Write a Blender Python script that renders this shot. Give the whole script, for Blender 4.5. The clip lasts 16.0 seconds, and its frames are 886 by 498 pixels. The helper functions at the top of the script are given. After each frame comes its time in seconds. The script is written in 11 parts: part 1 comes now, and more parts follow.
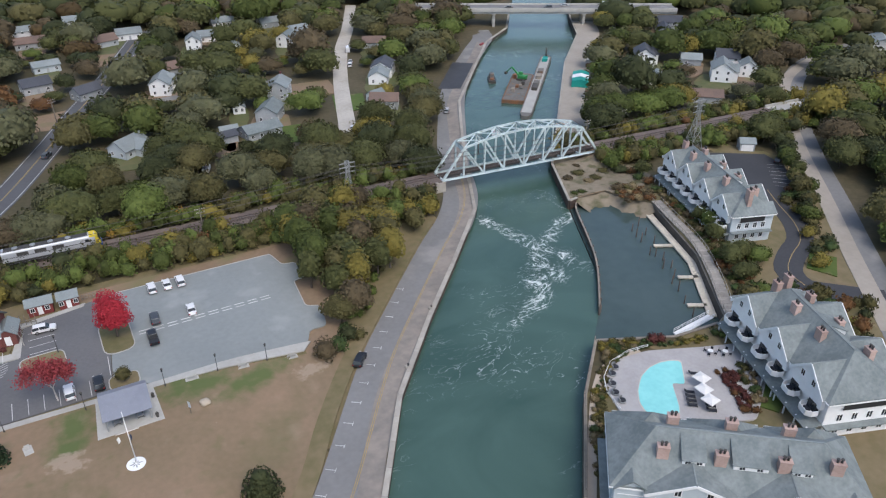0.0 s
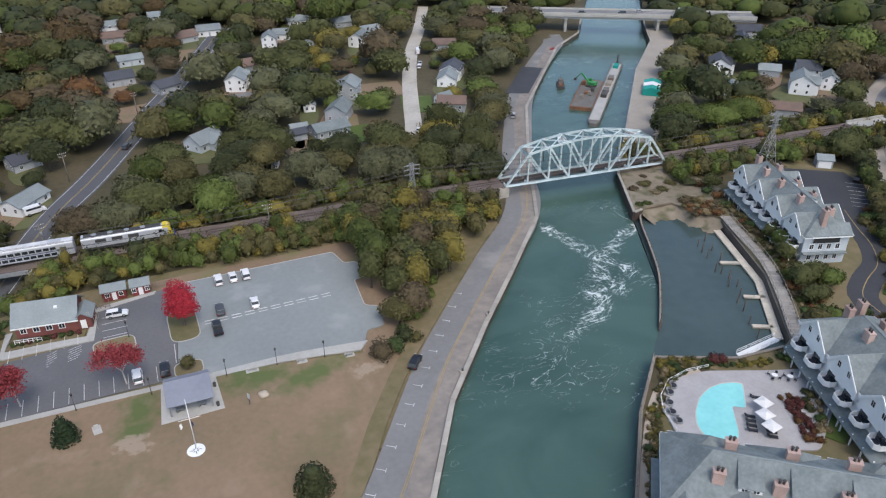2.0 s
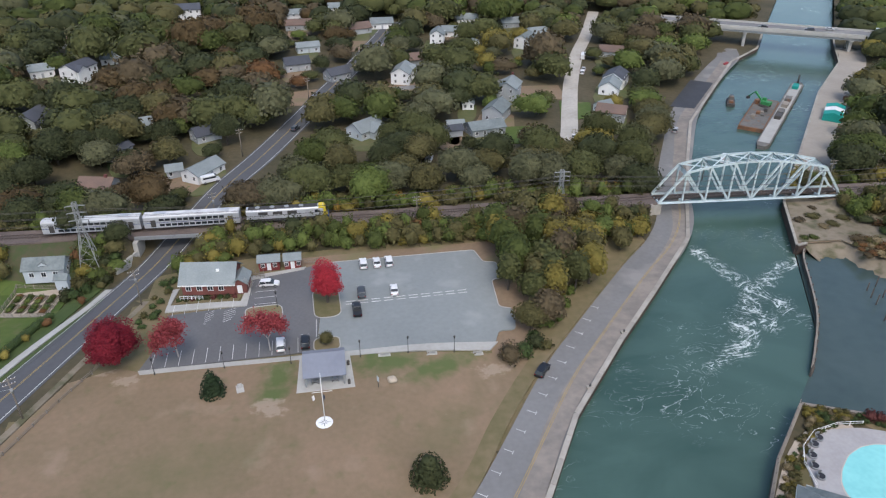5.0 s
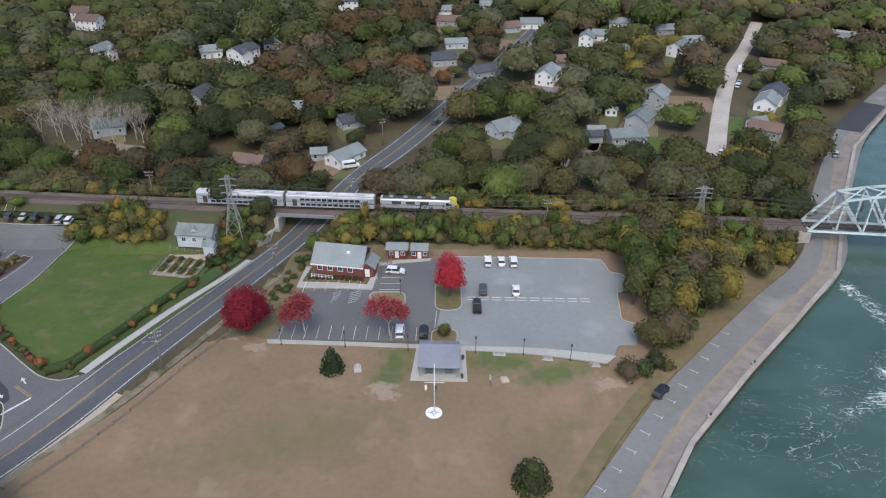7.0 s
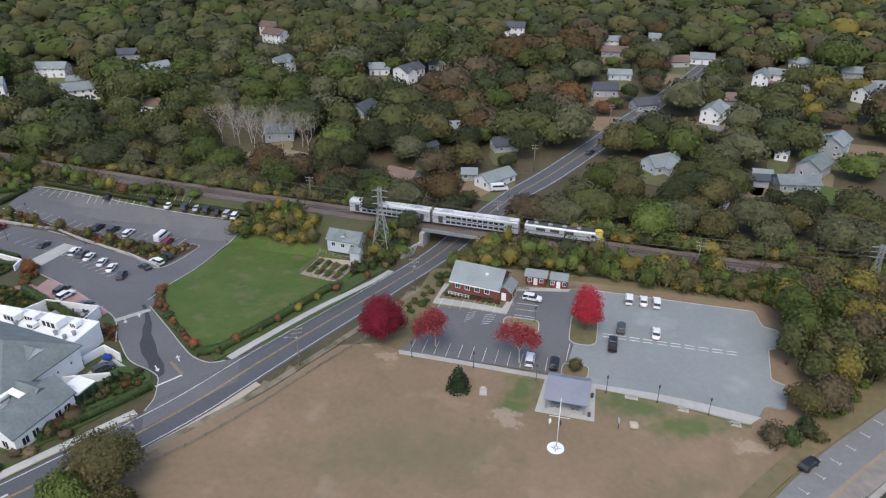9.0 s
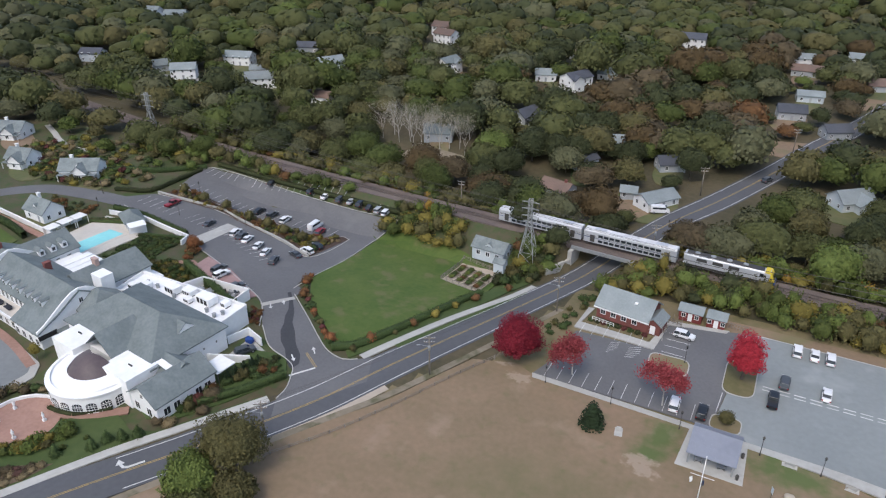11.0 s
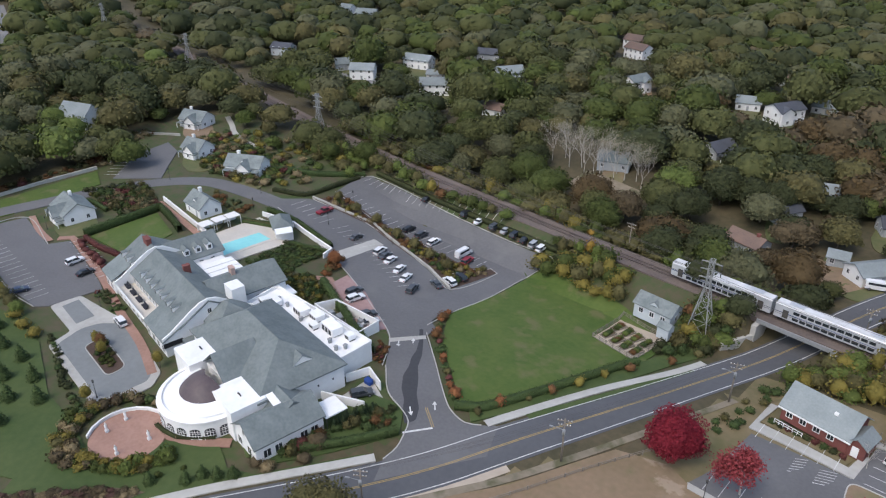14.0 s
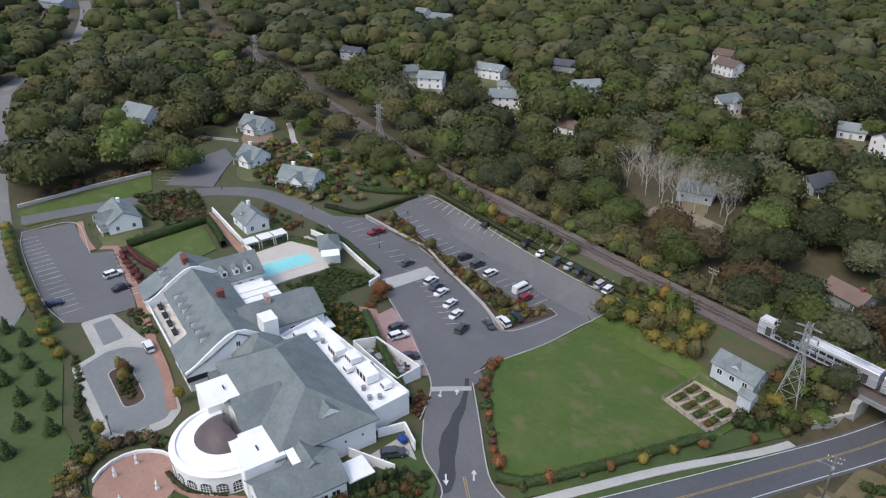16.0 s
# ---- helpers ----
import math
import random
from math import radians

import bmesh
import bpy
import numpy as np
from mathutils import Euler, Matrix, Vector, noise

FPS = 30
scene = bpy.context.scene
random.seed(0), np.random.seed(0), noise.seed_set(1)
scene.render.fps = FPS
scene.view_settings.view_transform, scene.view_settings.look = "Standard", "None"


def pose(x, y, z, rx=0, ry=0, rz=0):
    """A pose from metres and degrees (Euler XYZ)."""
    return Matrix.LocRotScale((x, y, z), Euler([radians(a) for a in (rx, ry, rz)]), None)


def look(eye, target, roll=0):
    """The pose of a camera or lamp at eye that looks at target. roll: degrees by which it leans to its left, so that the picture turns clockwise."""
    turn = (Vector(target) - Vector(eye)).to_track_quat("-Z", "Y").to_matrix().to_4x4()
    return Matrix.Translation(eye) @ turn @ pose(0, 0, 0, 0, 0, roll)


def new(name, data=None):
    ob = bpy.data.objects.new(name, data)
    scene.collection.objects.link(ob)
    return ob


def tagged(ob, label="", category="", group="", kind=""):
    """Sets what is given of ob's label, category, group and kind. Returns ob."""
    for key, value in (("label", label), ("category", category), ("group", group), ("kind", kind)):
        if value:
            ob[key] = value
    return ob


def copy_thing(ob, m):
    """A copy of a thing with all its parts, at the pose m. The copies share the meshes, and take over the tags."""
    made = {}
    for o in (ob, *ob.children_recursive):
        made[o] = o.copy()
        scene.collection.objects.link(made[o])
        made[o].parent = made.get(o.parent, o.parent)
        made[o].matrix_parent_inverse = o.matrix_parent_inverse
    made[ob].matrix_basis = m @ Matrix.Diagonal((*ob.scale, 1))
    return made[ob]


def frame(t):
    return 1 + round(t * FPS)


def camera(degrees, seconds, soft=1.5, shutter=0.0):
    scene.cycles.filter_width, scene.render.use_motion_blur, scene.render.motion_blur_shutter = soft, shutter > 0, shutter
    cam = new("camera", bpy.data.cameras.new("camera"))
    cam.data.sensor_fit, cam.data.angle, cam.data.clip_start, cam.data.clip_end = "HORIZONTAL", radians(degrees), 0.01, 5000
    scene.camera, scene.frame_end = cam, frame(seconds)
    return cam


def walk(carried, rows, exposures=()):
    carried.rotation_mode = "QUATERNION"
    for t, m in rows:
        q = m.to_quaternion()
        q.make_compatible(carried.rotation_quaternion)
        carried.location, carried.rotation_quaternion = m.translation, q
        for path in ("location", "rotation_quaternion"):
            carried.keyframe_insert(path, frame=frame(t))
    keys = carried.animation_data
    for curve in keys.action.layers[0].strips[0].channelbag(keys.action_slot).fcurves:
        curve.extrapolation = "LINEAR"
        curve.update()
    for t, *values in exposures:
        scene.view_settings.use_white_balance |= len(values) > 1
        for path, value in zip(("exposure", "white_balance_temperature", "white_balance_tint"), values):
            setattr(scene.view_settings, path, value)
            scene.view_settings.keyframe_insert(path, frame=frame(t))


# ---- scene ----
import itertools
from mathutils import geometry

# camera and its flight: seconds, x, y, z, yaw, pitch, roll
cam = camera(63.3, 16.0, 1.2)
PATH = [
    (0.0, 0.00, 0.00, 95.85, -28.87, -30.65, -0.05),
    (0.5, 0.05, 0.05, 96.21, -27.72, -30.70, -0.06),
    (1.0, 0.10, 0.11, 96.56, -26.35, -30.72, -0.07),
    (1.5, 0.12, 0.18, 96.88, -24.82, -30.71, -0.12),
    (2.0, 0.10, 0.21, 97.16, -23.31, -30.63, -0.11),
    (2.5, 0.07, 0.23, 97.37, -21.79, -30.59, -0.07),
    (3.0, 0.03, 0.20, 97.52, -20.11, -30.56, -0.02),
    (3.5, 0.01, 0.24, 97.63, -18.00, -30.53, 0.01),
    (4.0, 0.04, 0.34, 97.69, -15.68, -30.56, 0.03),
    (6.5, -0.15, 0.13, 97.93, -1.63, -30.63, 0.20),
    (7.0, -0.11, 0.30, 97.79, 1.25, -30.66, 0.20),
    (7.5, -0.04, 0.44, 97.66, 4.33, -30.28, 0.18),
    (8.0, 0.03, 0.54, 97.54, 7.54, -29.45, 0.17),
    (8.5, 0.07, 0.69, 97.41, 10.80, -28.72, 0.13),
    (9.0, 0.01, 1.14, 97.22, 14.16, -28.71, 0.06),
    (9.5, -0.24, 2.10, 96.99, 17.57, -28.68, 0.01),
    (10.0, -0.67, 3.52, 96.71, 20.99, -28.59, 0.01),
    (12.5, -5.31, 18.30, 95.48, 35.97, -28.34, -0.31),
    (13.0, -7.16, 22.04, 95.23, 38.30, -28.31, -0.23),
    (13.5, -9.19, 25.84, 94.96, 40.66, -28.26, -0.18),
    (14.0, -11.44, 29.70, 94.70, 42.53, -28.21, -0.13),
    (14.5, -13.88, 33.59, 94.45, 43.94, -28.16, -0.05),
    (15.0, -16.48, 37.47, 94.22, 45.42, -28.13, 0.03),
    (15.5, -19.26, 41.36, 94.00, 47.08, -28.08, 0.11),
    (16.0, -22.10, 45.26, 93.79, 48.69, -28.05, 0.21),
]
walk(cam, [(t, pose(x, y, z, 90 + pitch, 0, yaw) @ pose(0, 0, 0, 0, 0, roll)) for t, x, y, z, yaw, pitch, roll in PATH])

# overcast daylight
SUN_EL, SUN_AZ = 56, 178
world = bpy.data.worlds.new("overcast_sky")
scene.world = world
world.use_nodes = True
wn, wl = world.node_tree.nodes, world.node_tree.links
sky = wn.new("ShaderNodeTexSky")
sky.sky_type, sky.sun_disc = "NISHITA", False
sky.sun_elevation, sky.sun_rotation = radians(SUN_EL), radians(SUN_AZ)
sky.air_density, sky.dust_density, sky.ozone_density = 1.0, 2.5, 1.0
wl.new(sky.outputs[0], wn["Background"].inputs[0])
wn["Background"].inputs[1].default_value = 0.148
sun = new("sun", bpy.data.lights.new("sun", "SUN"))
sun.data.energy, sun.data.angle, sun.data.color = 0.72, radians(20), (1.0, 0.98, 0.95)
sun.matrix_world = look((0, 0, 0), (-math.sin(radians(SUN_AZ)) * math.cos(radians(SUN_EL)), -math.cos(radians(SUN_AZ)) * math.cos(radians(SUN_EL)), -math.sin(radians(SUN_EL))))
scene.view_settings.exposure = 0.74

# ---------------------------------------------------------------- materials


def mat(name, c1, c2=None, rough=0.8, metal=0.0, fine=2.0, broad=0.08, spread=0.5, bump=0.0, bump_scale=8.0, vary=0.0, island=0.0, bump_dist=0.05, c3=None, c3_at=0.6, spec=0.3, broad_mix=0.6):
    """Procedural surface: two base colours mixed by broad and fine noise, a third in patches, relief, variation by object or island."""
    m = bpy.data.materials.new(name)
    m.use_nodes = True
    n, l = m.node_tree.nodes, m.node_tree.links
    b = n["Principled BSDF"]
    b.inputs["Roughness"].default_value, b.inputs["Metallic"].default_value = rough, metal
    b.inputs["Specular IOR Level"].default_value = spec
    geo = n.new("ShaderNodeNewGeometry")

    def noise_tex(scale, detail=4.0):
        t = n.new("ShaderNodeTexNoise")
        t.inputs["Scale"].default_value, t.inputs["Detail"].default_value = scale, detail
        l.new(geo.outputs["Position"], t.inputs["Vector"])
        return t.outputs["Fac"]

    def math_node(op, a, v):
        k = n.new("ShaderNodeMath")
        k.operation = op
        for i, s in enumerate((a, v)):
            if isinstance(s, (int, float)):
                k.inputs[i].default_value = s
            else:
                l.new(s, k.inputs[i])
        return k.outputs[0]

    def mixed(fac, a, v, kind="MIX"):
        k = n.new("ShaderNodeMix")
        k.data_type, k.blend_type = "RGBA", kind
        for i, s in ((0, fac), (6, a), (7, v)):
            if isinstance(s, (int, float)):
                k.inputs[i].default_value = s
            elif isinstance(s, tuple):
                k.inputs[i].default_value = (*s, 1)
            else:
                l.new(s, k.inputs[i])
        return k.outputs[2]

    def sharper(fac, lo, hi):
        k = n.new("ShaderNodeMapRange")
        k.inputs[1].default_value, k.inputs[2].default_value = lo, hi
        l.new(fac, k.inputs[0])
        return k.outputs[0]

    c2 = c2 or tuple(v * 0.75 for v in c1)
    both = math_node("ADD", math_node("MULTIPLY", noise_tex(broad), broad_mix), math_node("MULTIPLY", noise_tex(fine), 1 - broad_mix))
    col = mixed(sharper(both, 0.5 - spread / 4, 0.5 + spread / 4), c1, c2)
    if c3:
        col = mixed(sharper(noise_tex(broad * 1.7, 6.0), c3_at - 0.04, c3_at + 0.08), col, c3)
    if vary or island:
        if vary:
            src = n.new("ShaderNodeObjectInfo").outputs["Random"]
            col = mixed(1.0, col, mixed(src, (1 - vary,) * 3, (1 + vary,) * 3), "MULTIPLY")
        if island:
            col = mixed(1.0, col, mixed(geo.outputs["Random Per Island"], (1 - island,) * 3, (1 + island,) * 3), "MULTIPLY")
    l.new(col, b.inputs["Base Color"])
    if bump:
        k = n.new("ShaderNodeBump")
        k.inputs["Strength"].default_value, k.inputs["Distance"].default_value = bump, bump_dist
        l.new(noise_tex(bump_scale, 6.0), k.inputs["Height"])
        l.new(k.outputs[0], b.inputs["Normal"])
    return m


M = {}
M["forest_floor"] = mat("forest_floor", (0.055, 0.05, 0.025), (0.10, 0.08, 0.045), fine=0.6, broad=0.05, bump=0.6, bump_scale=1.5)
M["dry_grass"] = mat("dry_grass", (0.26, 0.18, 0.118), (0.17, 0.125, 0.08), fine=0.9, broad=0.05, spread=0.9, broad_mix=0.5, c3=(0.17, 0.15, 0.075), c3_at=0.58, bump=0.5, bump_scale=3)
M["concrete_worn"] = mat("concrete_worn", (0.36, 0.32, 0.27), (0.28, 0.25, 0.21), fine=0.7, broad=0.08, spread=0.8, bump=0.2)
M["lawn"] = mat("lawn", (0.052, 0.092, 0.016), (0.088, 0.118, 0.027), fine=0.8, broad=0.11, spread=0.7, c3=(0.118, 0.118, 0.048), c3_at=0.6, bump=0.3, bump_scale=6)
# a darker green than the main lawn, with coarser relief
M["dark_lawn"] = mat("dark_lawn", (0.042, 0.07, 0.018), (0.07, 0.095, 0.03), fine=0.7, broad=0.08, spread=0.6, bump=0.5, bump_scale=4)
M["yard_grass"] = mat("yard_grass", (0.075, 0.098, 0.035), (0.14, 0.125, 0.06), fine=0.5, broad=0.07, spread=0.6, bump=0.4, bump_scale=3)
M["garden_soil"] = mat("garden_soil", (0.05, 0.075, 0.022), (0.085, 0.072, 0.042), fine=0.6, broad=0.2, spread=0.45, bump=0.5, bump_scale=3)
M["verge"] = mat("verge", (0.115, 0.105, 0.045), (0.20, 0.152, 0.088), fine=0.5, broad=0.06, spread=0.6, bump=0.5, bump_scale=3)
M["sand_path"] = mat("sand_path", (0.45, 0.38, 0.3), (0.37, 0.31, 0.245), fine=0.8, broad=0.15)
M["gravel_pale"] = mat("gravel_pale", (0.46, 0.43, 0.38), (0.36, 0.33, 0.285), fine=0.8, broad=0.1, bump=0.3, bump_scale=3)
M["sand"] = mat("sand", (0.25, 0.21, 0.155), (0.15, 0.125, 0.085), fine=0.6, broad=0.12, spread=0.7, bump=0.5, bump_scale=2, c3=(0.10, 0.095, 0.05), c3_at=0.54)
M["asphalt_dark"] = mat("asphalt_dark", (0.142, 0.140, 0.142), (0.114, 0.113, 0.116), fine=1.5, broad=0.06, rough=0.85, c3=(0.145, 0.143, 0.142), c3_at=0.62)
M["asphalt_new"] = mat("asphalt_new", (0.055, 0.056, 0.06), (0.043, 0.044, 0.048), fine=1.5, broad=0.05, rough=0.8)
M["asphalt_fresh"] = mat("asphalt_fresh", (0.05, 0.052, 0.058), (0.036, 0.038, 0.044), fine=0.9, broad=0.15, rough=0.75, spec=0.5)
M["asphalt_old"] = mat("asphalt_old", (0.245, 0.264, 0.26), (0.195, 0.212, 0.21), fine=0.9, broad=0.045, spread=0.8, rough=0.9, c3=(0.29, 0.308, 0.302), c3_at=0.6)
M["asphalt_mid"] = mat("asphalt_mid", (0.205, 0.202, 0.197), (0.168, 0.165, 0.16), fine=0.9, broad=0.05, rough=0.9, c3=(0.25, 0.24, 0.225), c3_at=0.6)
M["asphalt_road"] = mat("asphalt_road", (0.10, 0.103, 0.11), (0.082, 0.084, 0.09), fine=0.9, broad=0.05, rough=0.85)
M["concrete"] = mat("concrete", (0.42, 0.41, 0.38), (0.35, 0.34, 0.31), fine=1.0, broad=0.2, vary=0.06, bump=0.1)
M["quay_concrete"] = mat("quay_concrete", (0.40, 0.37, 0.32), (0.26, 0.235, 0.2), fine=0.7, broad=0.12, spread=0.7, vary=0.12, bump=0.3)
M["quay_apron"] = mat("quay_apron", (0.27, 0.235, 0.2), (0.18, 0.162, 0.145), fine=0.6, broad=0.15, spread=0.6, bump=0.2)
M["rust_wall"] = mat("rust_wall", (0.05, 0.04, 0.035), (0.09, 0.06, 0.045), fine=1.0, broad=0.2, rough=0.9, bump=0.3)
M["line_white"] = mat("line_white", (0.6, 0.6, 0.58), (0.45, 0.45, 0.43), fine=2.0, broad=0.5, vary=0.15)
M["line_yellow"] = mat("line_yellow", (0.38, 0.27, 0.11), (0.28, 0.21, 0.1), fine=2.0, broad=0.5)
M["brick_path"] = mat("brick_path", (0.33, 0.20, 0.155), (0.265, 0.155, 0.118), fine=1.2, broad=0.15, vary=0.1)
M["brick_stall"] = mat("brick_stall", (0.36, 0.235, 0.22), (0.29, 0.185, 0.17), fine=1.0, broad=0.2)
M["white_paint"] = mat("white_paint", (0.80, 0.80, 0.79), (0.72, 0.72, 0.71), fine=1.0, broad=0.15, rough=0.6)
M["white_membrane"] = mat("white_membrane", (0.84, 0.84, 0.83), (0.74, 0.74, 0.73), fine=0.8, broad=0.12, rough=0.6)
M["shingle_grey"] = mat("shingle_grey", (0.182, 0.208, 0.206), (0.13, 0.152, 0.152), fine=1.6, broad=0.3, vary=0.08, bump=0.35, bump_scale=6)
M["shingle_blue"] = mat("shingle_blue", (0.21, 0.236, 0.232), (0.135, 0.158, 0.158), fine=1.6, broad=0.3, vary=0.06, bump=0.35, bump_scale=6)
M["shingle_dark"] = mat("shingle_dark", (0.075, 0.08, 0.095), (0.055, 0.06, 0.07), fine=2.5, broad=0.2, vary=0.15, bump=0.3)
M["shingle_light"] = mat("shingle_light", (0.235, 0.262, 0.262), (0.18, 0.205, 0.206), fine=2.5, broad=0.2, vary=0.12, bump=0.3)
M["shingle_brown"] = mat("shingle_brown", (0.17, 0.115, 0.09), (0.125, 0.09, 0.075), fine=2.5, broad=0.2, vary=0.15, bump=0.3)
M["siding_blue"] = mat("siding_blue", (0.50, 0.545, 0.57), (0.44, 0.485, 0.51), fine=1.0, broad=0.2, rough=0.6)
M["siding_grey"] = mat("siding_grey", (0.36, 0.38, 0.39), (0.3, 0.32, 0.33), fine=1.0, broad=0.2, vary=0.12)
M["siding_red"] = mat("siding_red", (0.19, 0.04, 0.035), (0.145, 0.032, 0.03), fine=1.5, broad=0.3)
M["brick_red"] = mat("brick_red", (0.21, 0.075, 0.062), (0.15, 0.055, 0.048), fine=3.0, broad=0.3, vary=0.12, bump=0.3)
M["brick_pink"] = mat("brick_pink", (0.47, 0.345, 0.30), (0.37, 0.255, 0.215), fine=3.0, broad=0.3, vary=0.1, bump=0.3)
M["metal_roof"] = mat("metal_roof", (0.27, 0.285, 0.325), (0.235, 0.247, 0.285), fine=1.0, broad=0.2, rough=0.45, metal=0.25)
M["copper_roof"] = mat("copper_roof", (0.11, 0.085, 0.085), (0.085, 0.065, 0.07), fine=1.2, broad=0.3, rough=0.5)
M["glass_dark"] = mat("glass_dark", (0.02, 0.025, 0.03), (0.03, 0.035, 0.04), rough=0.08, spec=0.6)
# near black: painted shade of porch and loggia openings, and dark unit grilles
M["shade_and_grille"] = mat("shade_and_grille", (0.02, 0.02, 0.022), (0.03, 0.03, 0.03), rough=0.7)
M["steel_paint"] = mat("steel_paint", (0.58, 0.66, 0.66), (0.50, 0.58, 0.58), fine=1.2, broad=0.2, rough=0.55, vary=0.06, c3=(0.36, 0.4, 0.38), c3_at=0.64)
M["steel_dark"] = mat("steel_dark", (0.05, 0.05, 0.05), (0.075, 0.065, 0.055), rough=0.6)
M["pylon_steel"] = mat("pylon_steel", (0.34, 0.345, 0.34), (0.26, 0.262, 0.26), rough=0.6, metal=0.2)
M["forecourt"] = mat("forecourt", (0.2, 0.212, 0.212), (0.165, 0.176, 0.176), fine=0.9, broad=0.08, rough=0.9)
M["galvanised"] = mat("galvanised", (0.36, 0.37, 0.37), (0.28, 0.29, 0.29), rough=0.5, metal=0.4)
M["wood_pole"] = mat("wood_pole", (0.23, 0.2, 0.165), (0.17, 0.145, 0.12), fine=2, broad=0.4)
M["wood_deck"] = mat("wood_deck", (0.27, 0.235, 0.19), (0.2, 0.175, 0.145), fine=2, broad=0.3, vary=0.12)
M["wood_dock"] = mat("wood_dock", (0.55, 0.5, 0.41), (0.46, 0.415, 0.34), fine=2, broad=0.3, vary=0.08)
M["wood_pile"] = mat("wood_pile", (0.06, 0.052, 0.045), (0.1, 0.085, 0.07), fine=2, broad=0.4)
M["ballast"] = mat("ballast", (0.17, 0.135, 0.115), (0.115, 0.09, 0.08), fine=1.6, broad=0.15, bump=0.8, bump_scale=5)
M["rail_steel"] = mat("rail_steel", (0.2, 0.16, 0.14), (0.14, 0.11, 0.1), rough=0.5, metal=0.5)
M["sleeper"] = mat("sleeper", (0.1, 0.08, 0.07), (0.14, 0.115, 0.1), fine=2, broad=0.4)
M["coach_steel"] = mat("coach_steel", (0.52, 0.53, 0.55), (0.44, 0.45, 0.47), fine=1.0, broad=0.3, rough=0.4, metal=0.3)
M["coach_roof"] = mat("coach_roof", (0.62, 0.62, 0.62), (0.5, 0.5, 0.5), fine=0.8, broad=0.2, rough=0.6)
M["loco_yellow"] = mat("loco_yellow", (0.62, 0.47, 0.04), (0.55, 0.41, 0.04), rough=0.5)
M["loco_blue"] = mat("loco_blue", (0.03, 0.07, 0.22), (0.025, 0.055, 0.17), rough=0.5)
M["rubber"] = mat("rubber", (0.02, 0.02, 0.02), (0.03, 0.03, 0.03), rough=0.9)
M["rim"] = mat("rim", (0.35, 0.35, 0.36), (0.28, 0.28, 0.29), rough=0.35, metal=0.7)
M["lamp_red"] = mat("lamp_red", (0.3, 0.02, 0.02), rough=0.3)
M["lamp_clear"] = mat("lamp_clear", (0.6, 0.6, 0.58), rough=0.2)
for cname, c in (("white", (0.72, 0.72, 0.72)), ("black", (0.018, 0.019, 0.022)), ("charcoal", (0.06, 0.065, 0.072)), ("silver", (0.38, 0.39, 0.4)), ("red", (0.22, 0.015, 0.025)), ("navy", (0.03, 0.045, 0.09))):
    M["car_" + cname] = mat("car_paint_" + cname, c, tuple(v * 0.92 for v in c), rough=0.28, spec=0.5)
M["stone"] = mat("stone", (0.42, 0.36, 0.28), (0.33, 0.28, 0.22), fine=1.5, broad=0.4, bump=0.4)
M["pool_water"] = mat("pool_water", (0.27, 0.66, 0.64), (0.23, 0.6, 0.59), fine=1.0, broad=0.25, rough=0.08, bump=0.1, bump_scale=2, spec=0.5)
M["pool_deck"] = mat("pool_deck", (0.40, 0.385, 0.38), (0.34, 0.325, 0.32), fine=1.5, broad=0.2, vary=0.05)
M["pool_deck_pale"] = mat("pool_deck_pale", (0.55, 0.51, 0.45), (0.48, 0.445, 0.39), fine=1.5, broad=0.2, vary=0.05)
M["canvas_white"] = mat("canvas_white", (0.72, 0.71, 0.69), (0.64, 0.63, 0.61), rough=0.9)
M["cushion_dark"] = mat("cushion_dark", (0.025, 0.027, 0.035), (0.035, 0.037, 0.045), rough=0.9)
M["barge_orange"] = mat("barge_orange", (0.25, 0.115, 0.055), (0.16, 0.085, 0.05), fine=1.2, broad=0.3, c3=(0.15, 0.09, 0.06), c3_at=0.58)
M["barge_grey"] = mat("barge_grey", (0.17, 0.165, 0.15), (0.1, 0.095, 0.085), fine=1.0, broad=0.25, spread=0.8, c3=(0.2, 0.12, 0.08), c3_at=0.6)
M["machine_green"] = mat("machine_green", (0.05, 0.28, 0.08), (0.035, 0.18, 0.06), rough=0.5)
M["tarp_teal"] = mat("tarp_teal", (0.015, 0.30, 0.25), (0.012, 0.24, 0.2), rough=0.6)
M["blue_tarp"] = mat("blue_tarp", (0.02, 0.06, 0.25), rough=0.7)
M["bark"] = mat("bark", (0.11, 0.09, 0.07), (0.075, 0.06, 0.05), fine=3, broad=0.6, bump=0.4)
M["bark_grey"] = mat("bark_grey", (0.46, 0.43, 0.385), (0.34, 0.315, 0.28), fine=3, broad=0.6)
M["mulch"] = mat("mulch", (0.085, 0.055, 0.04), (0.06, 0.04, 0.03), fine=1.5, broad=0.3, bump=0.4)
M["soil_bed"] = mat("soil_bed", (0.14, 0.1, 0.065), (0.1, 0.075, 0.05), fine=1.5, broad=0.3, bump=0.4)
